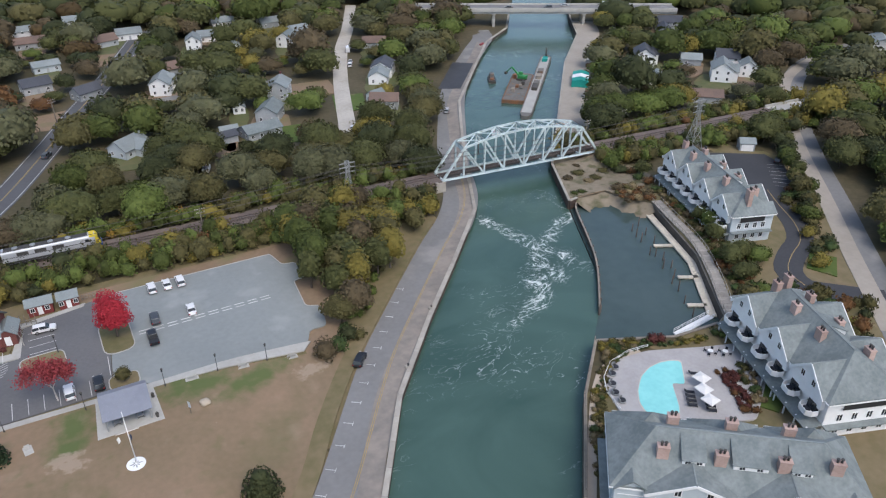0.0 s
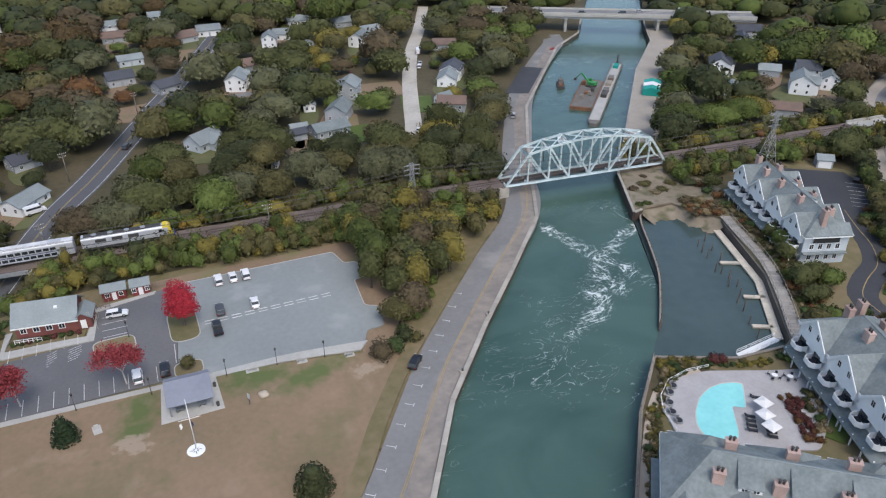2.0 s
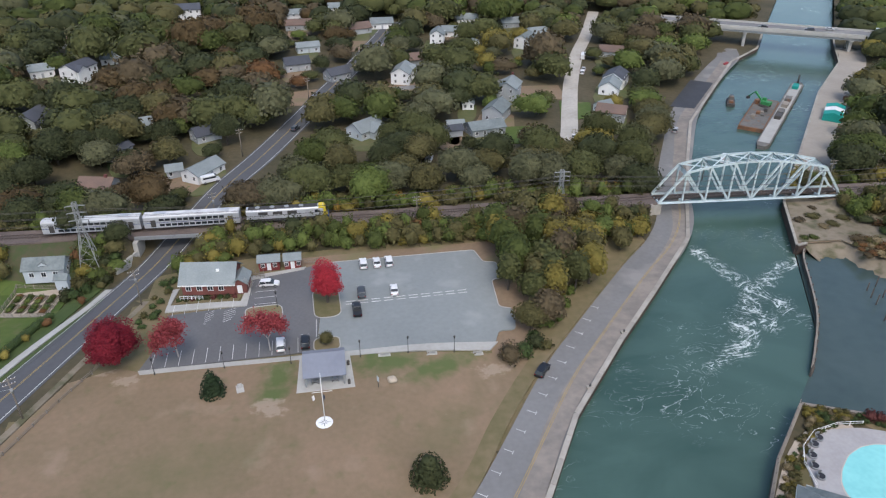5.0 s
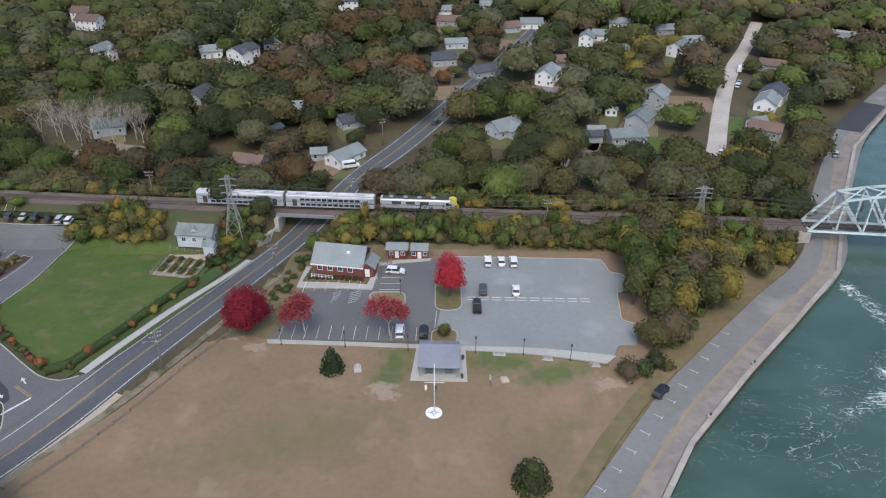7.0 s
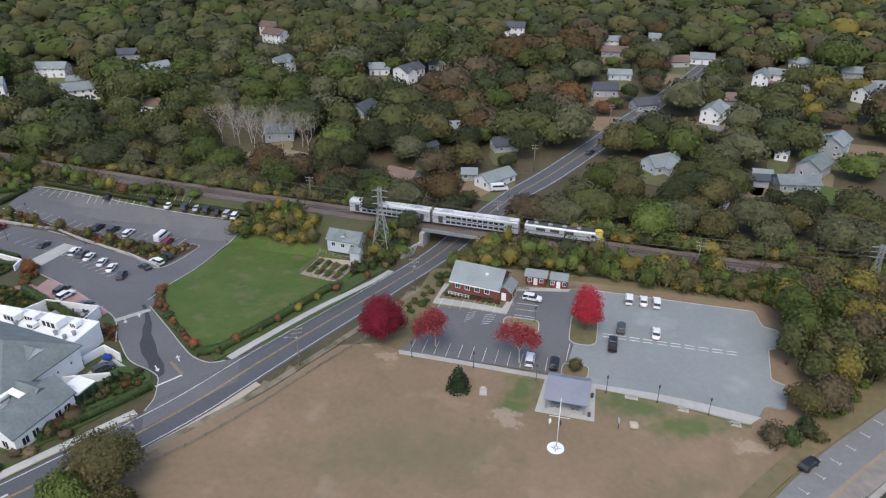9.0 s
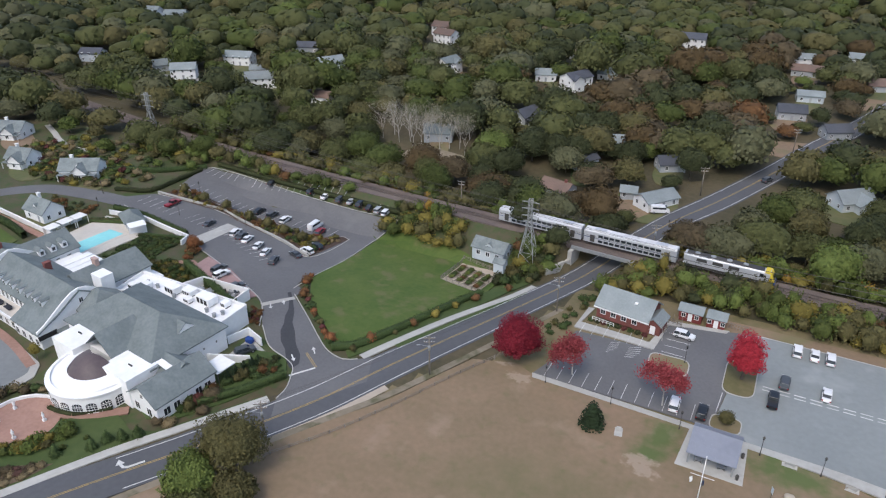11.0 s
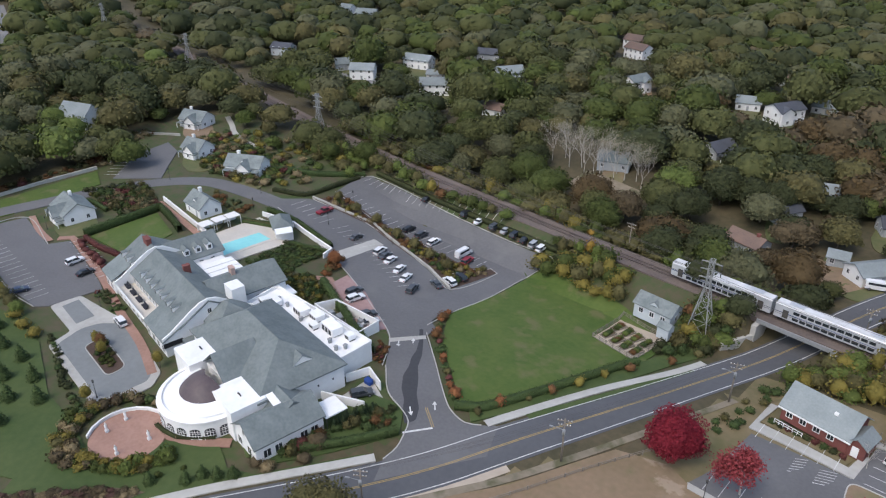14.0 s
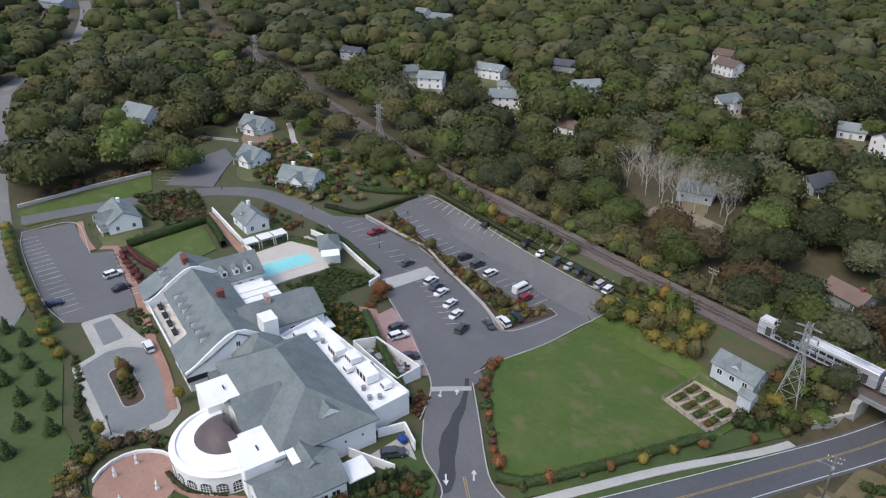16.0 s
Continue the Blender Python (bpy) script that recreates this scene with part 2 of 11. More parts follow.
LEAF = {
    "oak": ((0.072, 0.076, 0.028), (0.050, 0.055, 0.020)),
    "deep": ((0.046, 0.052, 0.022), (0.033, 0.039, 0.017)),
    "moss": ((0.060, 0.074, 0.020), (0.042, 0.053, 0.015)),
    "sage": ((0.090, 0.090, 0.046), (0.065, 0.067, 0.035)),
    "olive": ((0.095, 0.084, 0.033), (0.067, 0.062, 0.026)),
    "rosewood": ((0.098, 0.052, 0.040), (0.072, 0.040, 0.032)),
    "umber": ((0.090, 0.069, 0.039), (0.065, 0.050, 0.029)),
    "light": ((0.096, 0.122, 0.031), (0.069, 0.089, 0.024)),
    "gold": ((0.176, 0.142, 0.033), (0.120, 0.100, 0.026)),
    "amber": ((0.215, 0.133, 0.026), (0.146, 0.093, 0.022)),
    "rust": ((0.133, 0.067, 0.028), (0.090, 0.048, 0.022)),
    "russet": ((0.080, 0.054, 0.024), (0.058, 0.041, 0.02)),
    "scarlet": ((0.36, 0.03, 0.042), (0.22, 0.02, 0.03)),
    "crimson": ((0.20, 0.018, 0.030), (0.14, 0.014, 0.024)),
    "rosy": ((0.33, 0.065, 0.072), (0.21, 0.04, 0.045)),
    "fir": ((0.028, 0.045, 0.02), (0.02, 0.032, 0.016)),
    "hedge": ((0.056, 0.082, 0.028), (0.038, 0.056, 0.02)),
    "burgundy": ((0.115, 0.042, 0.036), (0.08, 0.03, 0.027)),
    "orange": ((0.20, 0.082, 0.034), (0.14, 0.06, 0.028)),
    "pale_twig": ((0.30, 0.27, 0.20), (0.22, 0.2, 0.15)),
    "grass_tan": ((0.20, 0.155, 0.085), (0.14, 0.11, 0.06)),
}
for lname, (a, b2) in LEAF.items():
    M["leaf_" + lname] = mat("leaf_" + lname, a, b2, rough=0.75, fine=1.5, broad=0.10, spread=0.9, broad_mix=0.4, island=0.2, vary=0.14, spec=0.12, bump=0.7, bump_scale=2.6, bump_dist=0.2)


def water_material():
    """Green tidal water with small waves and torn white foam in the race below the bridge."""
    m = bpy.data.materials.new("canal_water")
    m.use_nodes = True
    n, l = m.node_tree.nodes, m.node_tree.links
    b = n["Principled BSDF"]
    geo = n.new("ShaderNodeNewGeometry")
    turn = n.new("ShaderNodeMapping")
    turn.inputs["Rotation"].default_value = (0, 0, radians(-52))
    turn.inputs["Scale"].default_value = (0.55, 1.0, 1.0)
    l.new(geo.outputs["Position"], turn.inputs["Vector"])

    def tex(scale, detail, distort, vec):
        t = n.new("ShaderNodeTexNoise")
        t.inputs["Scale"].default_value, t.inputs["Detail"].default_value, t.inputs["Distortion"].default_value = scale, detail, distort
        l.new(vec, t.inputs["Vector"])
        return t.outputs["Fac"]

    def m2(op, a, v=0.0):
        k = n.new("ShaderNodeMath")
        k.operation = op
        k.use_clamp = op == "MULTIPLY_ADD"
        for i, s in enumerate((a, v)):
            if isinstance(s, (int, float)):
                k.inputs[i].default_value = s
            else:
                l.new(s, k.inputs[i])
        return k.outputs[0]

    def ramp(fac, lo, hi, a=0.0, z=1.0):
        k = n.new("ShaderNodeMapRange")
        for i, v in enumerate((lo, hi, a, z)):
            k.inputs[i + 1].default_value = v
        l.new(fac, k.inputs[0])
        return k.outputs[0]

    def mixc(fac, a, v):
        k = n.new("ShaderNodeMix")
        k.data_type = "RGBA"
        l.new(fac, k.inputs[0])
        for i, s in ((6, a), (7, v)):
            if isinstance(s, tuple):
                k.inputs[i].default_value = (*s, 1)
            else:
                l.new(s, k.inputs[i])
        return k.outputs[2]

    def blob(cx, cy, rx, ry, ang):
        k = n.new("ShaderNodeMapping")
        k.vector_type = "TEXTURE"
        k.inputs["Location"].default_value = (cx, cy, -4.0)
        k.inputs["Rotation"].default_value = (0, 0, radians(ang))
        k.inputs["Scale"].default_value = (rx, ry, 50)
        l.new(geo.outputs["Position"], k.inputs["Vector"])
        d = n.new("ShaderNodeVectorMath")
        d.operation = "LENGTH"
        l.new(k.outputs[0], d.inputs[0])
        return ramp(d.outputs["Value"], 0.15, 1.1, 1.0, 0.0)

    pos, flow = geo.outputs["Position"], turn.outputs[0]
    col = mixc(ramp(tex(0.05, 4, 1.0, flow), 0.35, 0.65), (0.037, 0.076, 0.060), (0.058, 0.106, 0.085))
    race = FOAM_BLOBS(blob, m2)
    def filament(scale, width, soft, vec, twist):
        line = m2("ABSOLUTE", m2("SUBTRACT", tex(scale, 5, twist, vec), 0.5))
        return ramp(m2("SUBTRACT", m2("MULTIPLY", race, width), line), 0.0, soft)

    broken = ramp(tex(0.9, 6, 0.5, pos), 0.34, 0.6)
    lace = m2("MAXIMUM", filament(0.10, 0.040, 0.022, flow, 1.6), m2("MAXIMUM", filament(0.22, 0.030, 0.020, pos, 2.0), filament(0.5, 0.022, 0.02, pos, 1.6)))
    foam = m2("MULTIPLY", m2("MULTIPLY", lace, broken), m2("MULTIPLY", ramp(race, 0.02, 0.35), 0.92))
    stray = m2("ABSOLUTE", m2("SUBTRACT", tex(0.2, 6, 2.0, flow), 0.5))
    where = ramp(tex(0.045, 3, 0.5, pos), 0.5, 0.66)
    faint = m2("MULTIPLY", m2("MULTIPLY", ramp(stray, 0.0, 0.012, 1.0, 0.0), where), m2("MULTIPLY", broken, 0.6))
    foam = m2("MAXIMUM", foam, faint)
    l.new(mixc(foam, col, (0.66, 0.70, 0.67)), b.inputs["Base Color"])
    l.new(ramp(foam, 0.0, 1.0, 0.16, 0.6), b.inputs["Roughness"])
    b.inputs["Specular IOR Level"].default_value = 0.45
    k = n.new("ShaderNodeBump")
    k.inputs["Strength"].default_value, k.inputs["Distance"].default_value = 0.35, 0.12
    l.new(m2("ADD", tex(0.9, 5, 0.6, flow), m2("MULTIPLY", tex(0.14, 4, 1.5, flow), 1.6)), k.inputs["Height"])
    l.new(k.outputs[0], b.inputs["Normal"])
    return m


def FOAM_BLOBS(blob, m2):
    """Where the tide race breaks: a V below the bridge that trails away down the canal."""
    out = None
    for args in ((100.5, 154, 10, 3.4, 283), (103.2, 143, 9, 3.8, 285), (105, 136, 7, 4.0, 300), (120, 145, 10, 3.2, 20), (111.5, 139.5, 8, 3.6, 38), (100.5, 130, 9, 4.6, 55), (108.5, 128, 6, 3.6, 60), (94, 121, 9, 4.6, 58), (89.5, 114.5, 8, 3.8, 30), (81, 110, 8, 2.6, 25), (101, 123, 7, 3.6, 80)):
        s = blob(*args)
        out = s if out is None else m2("MAXIMUM", out, s)
    return out


M["water"] = water_material()


def field_material():
    """Dry park grass that stays green in watered patches and is worn to pale soil in others."""
    m = mat("park_field", (0.245, 0.168, 0.110), (0.172, 0.130, 0.076), fine=0.9, broad=0.06, spread=0.75, broad_mix=0.62, c3=(0.27, 0.198, 0.138), c3_at=0.63, bump=0.5, bump_scale=3)
    n, l = m.node_tree.nodes, m.node_tree.links
    b = n["Principled BSDF"]
    geo = n.new("ShaderNodeNewGeometry")

    def spots(blobs, scale, lo, hi, colour, most):
        """Lays a colour over ragged patches round the given places."""
        wob = n.new("ShaderNodeTexNoise")
        wob.inputs["Scale"].default_value, wob.inputs["Detail"].default_value = scale, 9.0
        l.new(geo.outputs["Position"], wob.inputs["Vector"])
        total = None
        for cx, cy, rx, ry, ang in blobs:
            k = n.new("ShaderNodeMapping")
            k.vector_type = "TEXTURE"
            k.inputs["Location"].default_value = (cx, cy, 0)
            k.inputs["Rotation"].default_value = (0, 0, radians(ang))
            k.inputs["Scale"].default_value = (rx, ry, 50)
            l.new(geo.outputs["Position"], k.inputs["Vector"])
            d = n.new("ShaderNodeVectorMath")
            d.operation = "LENGTH"
            l.new(k.outputs[0], d.inputs[0])
            r = n.new("ShaderNodeMapRange")
            for i, v in enumerate((0.3, 1.25, 1.0, 0.0)):
                r.inputs[i + 1].default_value = v
            l.new(d.outputs["Value"], r.inputs[0])
            if total is None:
                total = r.outputs[0]
            else:
                x = n.new("ShaderNodeMath")
                x.operation = "MAXIMUM"
                l.new(total, x.inputs[0])
                l.new(r.outputs[0], x.inputs[1])
                total = x.outputs[0]
        w = n.new("ShaderNodeMath")
        w.operation, w.inputs[1].default_value = "MULTIPLY", 1.9
        l.new(wob.outputs["Fac"], w.inputs[0])
        x = n.new("ShaderNodeMath")
        x.operation = "ADD"
        l.new(total, x.inputs[0])
        l.new(w.outputs[0], x.inputs[1])
        r = n.new("ShaderNodeMapRange")
        for i, v in enumerate((lo, hi, 0.0, most)):
            r.inputs[i + 1].default_value = v
        l.new(x.outputs[0], r.inputs[0])
        mx = n.new("ShaderNodeMix")
        mx.data_type = "RGBA"
        old = b.inputs["Base Color"].links[0].from_socket
        l.new(r.outputs[0], mx.inputs[0])
        l.new(old, mx.inputs[6])
        mx.inputs[7].default_value = (*colour, 1)
        l.new(mx.outputs[2], b.inputs["Base Color"])

    spots(((-30, 95, 22, 9, 20), (-2, 74, 12, 6, 50), (-45, 70, 16, 8, 40), (20, 100, 10, 5, 50)), 0.25, 1.05, 2.3, (0.125, 0.118, 0.055), 0.7)
    spots(((9, 119.5, 10, 5.5, -8), (21, 116.5, 10, 3.5, 20), (-12.5, 117.5, 4.5, 6.5, 0), (-14, 113, 5, 3, 20)), 0.35, 1.1, 2.0, (0.082, 0.115, 0.035), 0.9)
    spots(((-50.8, 127.8, 6, 3.2, -25), (-59.1, 129.1, 5, 1.6, 30), (-43.5, 122.5, 4, 2, 0), (-14.3, 108.5, 4, 2.2, -20), (32.0, 114.9, 5, 2.5, 10), (-14.9, 110.2, 4, 2, 10)), 0.8, 1.35, 1.75, (0.36, 0.285, 0.215), 0.6)
    return m


M["park_field"] = field_material()
M["wood_walk"] = mat("wood_walk", (0.34, 0.315, 0.285), (0.25, 0.23, 0.205), fine=1.6, broad=0.3, vary=0.16, bump=0.3)
M["basin_water"] = mat("basin_water", (0.045, 0.07, 0.066), (0.06, 0.086, 0.08), fine=0.3, broad=0.05, rough=0.1, bump=0.12, bump_scale=1.0, spec=0.45)

# ---------------------------------------------------------------- mesh helpers


def part(name, bm, material, parent=None, label=""):
    """Links a bmesh as one mesh object under a thing or a part."""
    me = bpy.data.meshes.new(name)
    bm.to_mesh(me)
    bm.free()
    for mm in (material if isinstance(material, (list, tuple)) else [material]):
        me.materials.append(mm)
    ob = new(name, me)
    ob.parent = parent
    if label:
        ob["label"] = label
    return ob


def piece(name, me, m, parent):
    """One more object on a mesh that exists."""
    ob = new(name, me)
    ob.parent = parent
    ob.matrix_basis = m
    return ob


def empty(name, m=None, label="", category="", group="", kind=""):
    ob = new(name)
    ob.empty_display_size = 0.5
    if m is not None:
        ob.matrix_basis = m
    return tagged(ob, label, category, group, kind)


def box(bm, x0, x1, y0, y1, z0, z1, m=None, mi=0):
    v = [bm.verts.new(Vector(p)) for p in itertools.product((x0, x1), (y0, y1), (z0, z1))]
    if m is not None:
        for q in v:
            q.co = m @ q.co
    for f in ((0, 1, 3, 2), (4, 6, 7, 5), (0, 4, 5, 1), (2, 3, 7, 6), (0, 2, 6, 4), (1, 5, 7, 3)):
        bm.faces.new([v[i] for i in f]).material_index = mi
    return v


def bevelled_box(bm, x0, x1, y0, y1, z0, z1, r=0.05, m=None):
    b = bmesh.new()
    box(b, x0, x1, y0, y1, z0, z1)
    bmesh.ops.bevel(b, geom=b.edges[:], offset=r, segments=1, affect="EDGES")
    join(bm, b, m)


def join(bm, b, m=None):
    """Adds bmesh b to bm."""
    idx = {}
    for v in b.verts:
        idx[v] = bm.verts.new(m @ v.co if m is not None else v.co)
    for f in b.faces:
        nf = bm.faces.new([idx[v] for v in f.verts])
        nf.material_index, nf.smooth = f.material_index, f.smooth
    b.free()


def beam(bm, a, b, w, d=None):
    """A square bar from a to b."""
    a, b = Vector(a), Vector(b)
    ax = b - a
    L = ax.length
    m = Matrix.Translation(a) @ ax.to_track_quat("X", "Z").to_matrix().to_4x4()
    d = d or w
    box(bm, 0, L, -w / 2, w / 2, -d / 2, d / 2, m)


def rod(bm, a, b, r0, r1=None, n=8, caps=True):
    a, b = Vector(a), Vector(b)
    r1 = r0 if r1 is None else r1
    q = (b - a).to_track_quat("Z", "Y").to_matrix()
    rings = []
    for p, r in ((a, r0), (b, r1)):
        rings.append([bm.verts.new(p + q @ Vector((r * math.cos(6.28318 * i / n), r * math.sin(6.28318 * i / n), 0))) for i in range(n)])
    for i in range(n):
        f = bm.faces.new((rings[0][i], rings[0][(i + 1) % n], rings[1][(i + 1) % n], rings[1][i]))
        f.smooth = n > 6
    if caps:
        bm.faces.new(rings[1])
        bm.faces.new(list(reversed(rings[0])))


def prism(bm, poly, z0, z1, m=None, mi=0):
    """An upright solid on a plan polygon."""
    lo = [bm.verts.new((x, y, z0)) for x, y in poly]
    hi = [bm.verts.new((x, y, z1)) for x, y in poly]
    if m is not None:
        for v in lo + hi:
            v.co = m @ v.co
    n = len(poly)
    fs = [bm.faces.new(hi), bm.faces.new(list(reversed(lo)))]
    for i in range(n):
        fs.append(bm.faces.new((lo[i], lo[(i + 1) % n], hi[(i + 1) % n], hi[i])))
    for f in fs:
        f.material_index = mi


def gable_roof(bm, L, W, z0, rise, over=0.5, th=0.22, cx=0.0, cy=0.0, m=None):
    """Two thick slopes with the ridge along x."""
    e = over * rise / (W / 2)
    sec = [(-W / 2 - over, z0 - e), (0, z0 + rise), (W / 2 + over, z0 - e), (W / 2 + over, z0 - e + th), (0, z0 + rise + th * 1.15), (-W / 2 - over, z0 - e + th)]
    ends = []
    for x in (-L / 2 - over, L / 2 + over):
        row = [bm.verts.new((cx + x, cy + y, z)) for y, z in sec]
        if m is not None:
            for v in row:
                v.co = m @ v.co
        ends.append(row)
    a, b = ends
    for i in range(6):
        j = (i + 1) % 6
        bm.faces.new((a[i], a[j], b[j], b[i]))
    for r, rev in ((a, True), (b, False)):
        for q in ((0, 1, 4, 5), (1, 2, 3, 4)):
            bm.faces.new([r[k] for k in (reversed(q) if rev else q)])


def hip_roof(bm, L, W, z0, rise, over=0.5, th=0.22, cx=0.0, cy=0.0, run=None, m=None):
    """Four slopes; run is how far the ridge ends stand in from the ends."""
    run = W / 2 if run is None else run
    e = over * rise / (W / 2)
    x, y = L / 2 + over, W / 2 + over
    rx = max(L / 2 - run, 0.05)
    P = [(-x, -y, z0 - e), (x, -y, z0 - e), (x, y, z0 - e), (-x, y, z0 - e), (-x, -y, z0 - e + th), (x, -y, z0 - e + th), (x, y, z0 - e + th), (-x, y, z0 - e + th), (-rx, 0, z0 + rise + th), (rx, 0, z0 + rise + th)]
    v = [bm.verts.new((cx + p[0], cy + p[1], p[2])) for p in P]
    if m is not None:
        for q in v:
            q.co = m @ q.co
    for f in ((3, 2, 1, 0), (0, 1, 5, 4), (1, 2, 6, 5), (2, 3, 7, 6), (3, 0, 4, 7), (4, 5, 9, 8), (6, 7, 8, 9), (5, 6, 9), (7, 4, 8)):
        bm.faces.new([v[i] for i in f])


def gable_wall(bm, L, W, z0, z1, rise, cx=0.0, cy=0.0, m=None):
    """House body with gable ends at both ends of x, closed under the roof."""
    sec = [(-W / 2, z0), (W / 2, z0), (W / 2, z1), (0, z1 + rise), (-W / 2, z1)]
    a, b = [[bm.verts.new((cx + x, cy + y, z)) for y, z in sec] for x in (-L / 2, L / 2)]
    if m is not None:
        for q in a + b:
            q.co = m @ q.co
    for i in range(5):
        j = (i + 1) % 5
        bm.faces.new((a[j], a[i], b[i], b[j]))
    bm.faces.new(a)
    bm.faces.new(list(reversed(b)))


def rotz(x, y, z, a):
    return pose(x, y, z, 0, 0, a)

# ---------------------------------------------------------------- the lie of the land
QUAY_W = [(-30, -30), (8, 38), (31.5, 77.7), (44.9, 99.3), (62.7, 120.1), (78.2, 136.9), (99.2, 160.5), (110, 182.7), (125.6, 213.3), (143.2, 246), (167.7, 276.7), (201.9, 319.6), (228, 340), (250, 371), (330, 480), (480, 690)]
BANK_E = [(5, -30), (34, 27), (60.4, 60.2), (76.2, 80.1), (88.9, 92.5), (104.9, 85.2), (117, 84.2), (121.2, 86.0), (136.2, 109.0), (146.4, 136.2), (143.6, 141.5), (139.3, 150), (128.9, 150.4), (125.7, 149.7), (137.3, 174), (164.4, 207.2), (212.6, 266.5), (250.6, 305.7), (270, 337), (292, 368), (365, 470), (515, 680)]
WATER_POLY = QUAY_W + BANK_E[::-1]
RAIL = [(-640, 300), (-420, 237), (-300, 213.5), (-200, 197), (-120, 190), (-55, 186.3), (20, 182.8), (98, 179.6), (154, 175.2), (200, 172.4), (260, 169.5), (420, 166), (640, 170)]
HWY = [(-160, -45), (-125, 16), (-105.5, 50), (-96.5, 64.5), (-90, 74.5), (-82, 87.5), (-76.4, 97.8), (-71.6, 108.9), (-65.6, 123.4), (-59.0, 141.2), (-52.6, 159.0), (-46.2, 176), (-40, 192), (-31, 212.5), (-21.8, 231), (-13, 252.5), (-2.2, 281), (3, 296), (22, 345), (48, 420)]
WATER_Z, RAIL_Z = -4.0, 1.5


def seg_dist(px, py, line):
    """Distance from points to a polyline (numpy arrays)."""
    best = np.full(np.shape(px), 1e9)
    for (ax, ay), (bx, by) in zip(line, line[1:]):
        dx, dy = bx - ax, by - ay
        u = np.clip(((px - ax) * dx + (py - ay) * dy) / (dx * dx + dy * dy), 0, 1)
        best = np.minimum(best, np.hypot(px - ax - u * dx, py - ay - u * dy))
    return best


def smooth01(v):
    v = np.clip(v, 0, 1)
    return v * v * (3 - 2 * v)


def inside(px, py, poly):
    px, py = np.asarray(px, float), np.asarray(py, float)
    res = np.zeros(px.shape, bool)
    for (ax, ay), (bx, by) in zip(poly, poly[1:] + poly[:1]):
        hit = ((ay > py) != (by > py)) & (px < (bx - ax) * (py - ay) / (by - ay + 1e-12) + ax)
        res ^= hit
    return res


def heights(px, py):
    """Ground height: a hollow to the north-west, banks that fall to the canal, the railway bank."""
    px, py = np.asarray(px, float), np.asarray(py, float)
    z = -6.5 * smooth01((py - 112) / 68) * smooth01((-px - 20) / 60) * (1 - smooth01((-px - 150) / 60)) * (1 - smooth01((py - 195) / 60))
    z = z - 1.8 * np.exp(-((px + 41) ** 2 + (py - 180) ** 2) / 22.0 ** 2)
    dw, de = seg_dist(px, py, QUAY_W), seg_dist(px, py, BANK_E)
    west = dw <= de
    z = np.where(west, z - 2.5 * (1 - smooth01((dw - 14) / 26)), z - 1.0 * (1 - smooth01((de - 60) / 60)))
    dr = seg_dist(px, py, RAIL)
    bank = 1.0 - np.maximum(0, dr - 3.6) * 0.55
    gap = (seg_dist(px, py, HWY) < 8.5) | (dw < 15) | ((de < 10) & (px < 160)) | (np.abs(px - 247) < 9)
    z = np.where(gap, z, np.maximum(z, bank))
    return z


def gz(x, y):
    return float(heights(np.array([x]), np.array([y]))[0])


def smooth_line(pts, step=3.0):
    """A soft curve through plan points."""
    P = [Vector(p) for p in pts]
    P = [P[0] * 2 - P[1]] + P + [P[-1] * 2 - P[-2]]
    out = []
    for i in range(1, len(P) - 2):
        p0, p1, p2, p3 = P[i - 1:i + 3]
        n = max(1, int((p2 - p1).length / step))
        for k in range(n):
            t = k / n
            out.append(0.5 * ((2 * p1) + (p2 - p0) * t + (2 * p0 - 5 * p1 + 4 * p2 - p3) * t * t + (3 * p1 - p0 - 3 * p2 + p3) * t ** 3))
    out.append(P[-2])
    return out


def mesh_object(name, verts, faces, material, label="", category="", kind="", parent=None, smooth=False):
    me = bpy.data.meshes.new(name)
    me.from_pydata(verts, [], faces)
    for mm in (material if isinstance(material, (list, tuple)) else [material]):
        me.materials.append(mm)
    if smooth:
        me.polygons.foreach_set("use_smooth", [True] * len(me.polygons))
    ob = new(name, me)
    ob.parent = parent
    return tagged(ob, label, category, "", kind)


def ribbon(name, pts, width, material, off=0.06, label="", category="", kind="structure", cols=5, shift=0.0, parent=None, zfix=None, skirt=0.3, step=3.0):
    """A road or path laid on the land along a soft curve; shift moves it sideways (left of its course is plus)."""
    line = smooth_line(pts, step)
    P = []
    for i, p in enumerate(line):
        d = (line[min(i + 1, len(line) - 1)] - line[max(i - 1, 0)]).normalized()
        nrm = Vector((-d.y, d.x))
        for k in range(cols):
            P.append(p + nrm * (shift + width * (0.5 - k / (cols - 1))))
    xs, ys = np.array([p.x for p in P]), np.array([p.y for p in P])
    zs = (heights(xs, ys) if zfix is None else np.full(len(P), zfix)) + off
    V = [(x, y, z) for x, y, z in zip(xs, ys, zs)]
    F = []
    for i in range(len(line) - 1):
        for k in range(cols - 1):
            a = i * cols + k
            F.append((a, a + 1, a + cols + 1, a + cols)[::-1])
    n0 = len(V)
    for i in range(len(line)):
        for k in (0, cols - 1):
            x, y, z = V[i * cols + k]
            V.append((x, y, z - skirt))
    for i in range(len(line) - 1):
        F.append((i * cols, (i + 1) * cols, n0 + 2 * (i + 1), n0 + 2 * i)[::-1])
        F.append((i * cols + cols - 1, n0 + 2 * i + 1, n0 + 2 * (i + 1) + 1, (i + 1) * cols + cols - 1)[::-1])
    return mesh_object(name, V, F, material, label, category, kind, parent)


LAID = []


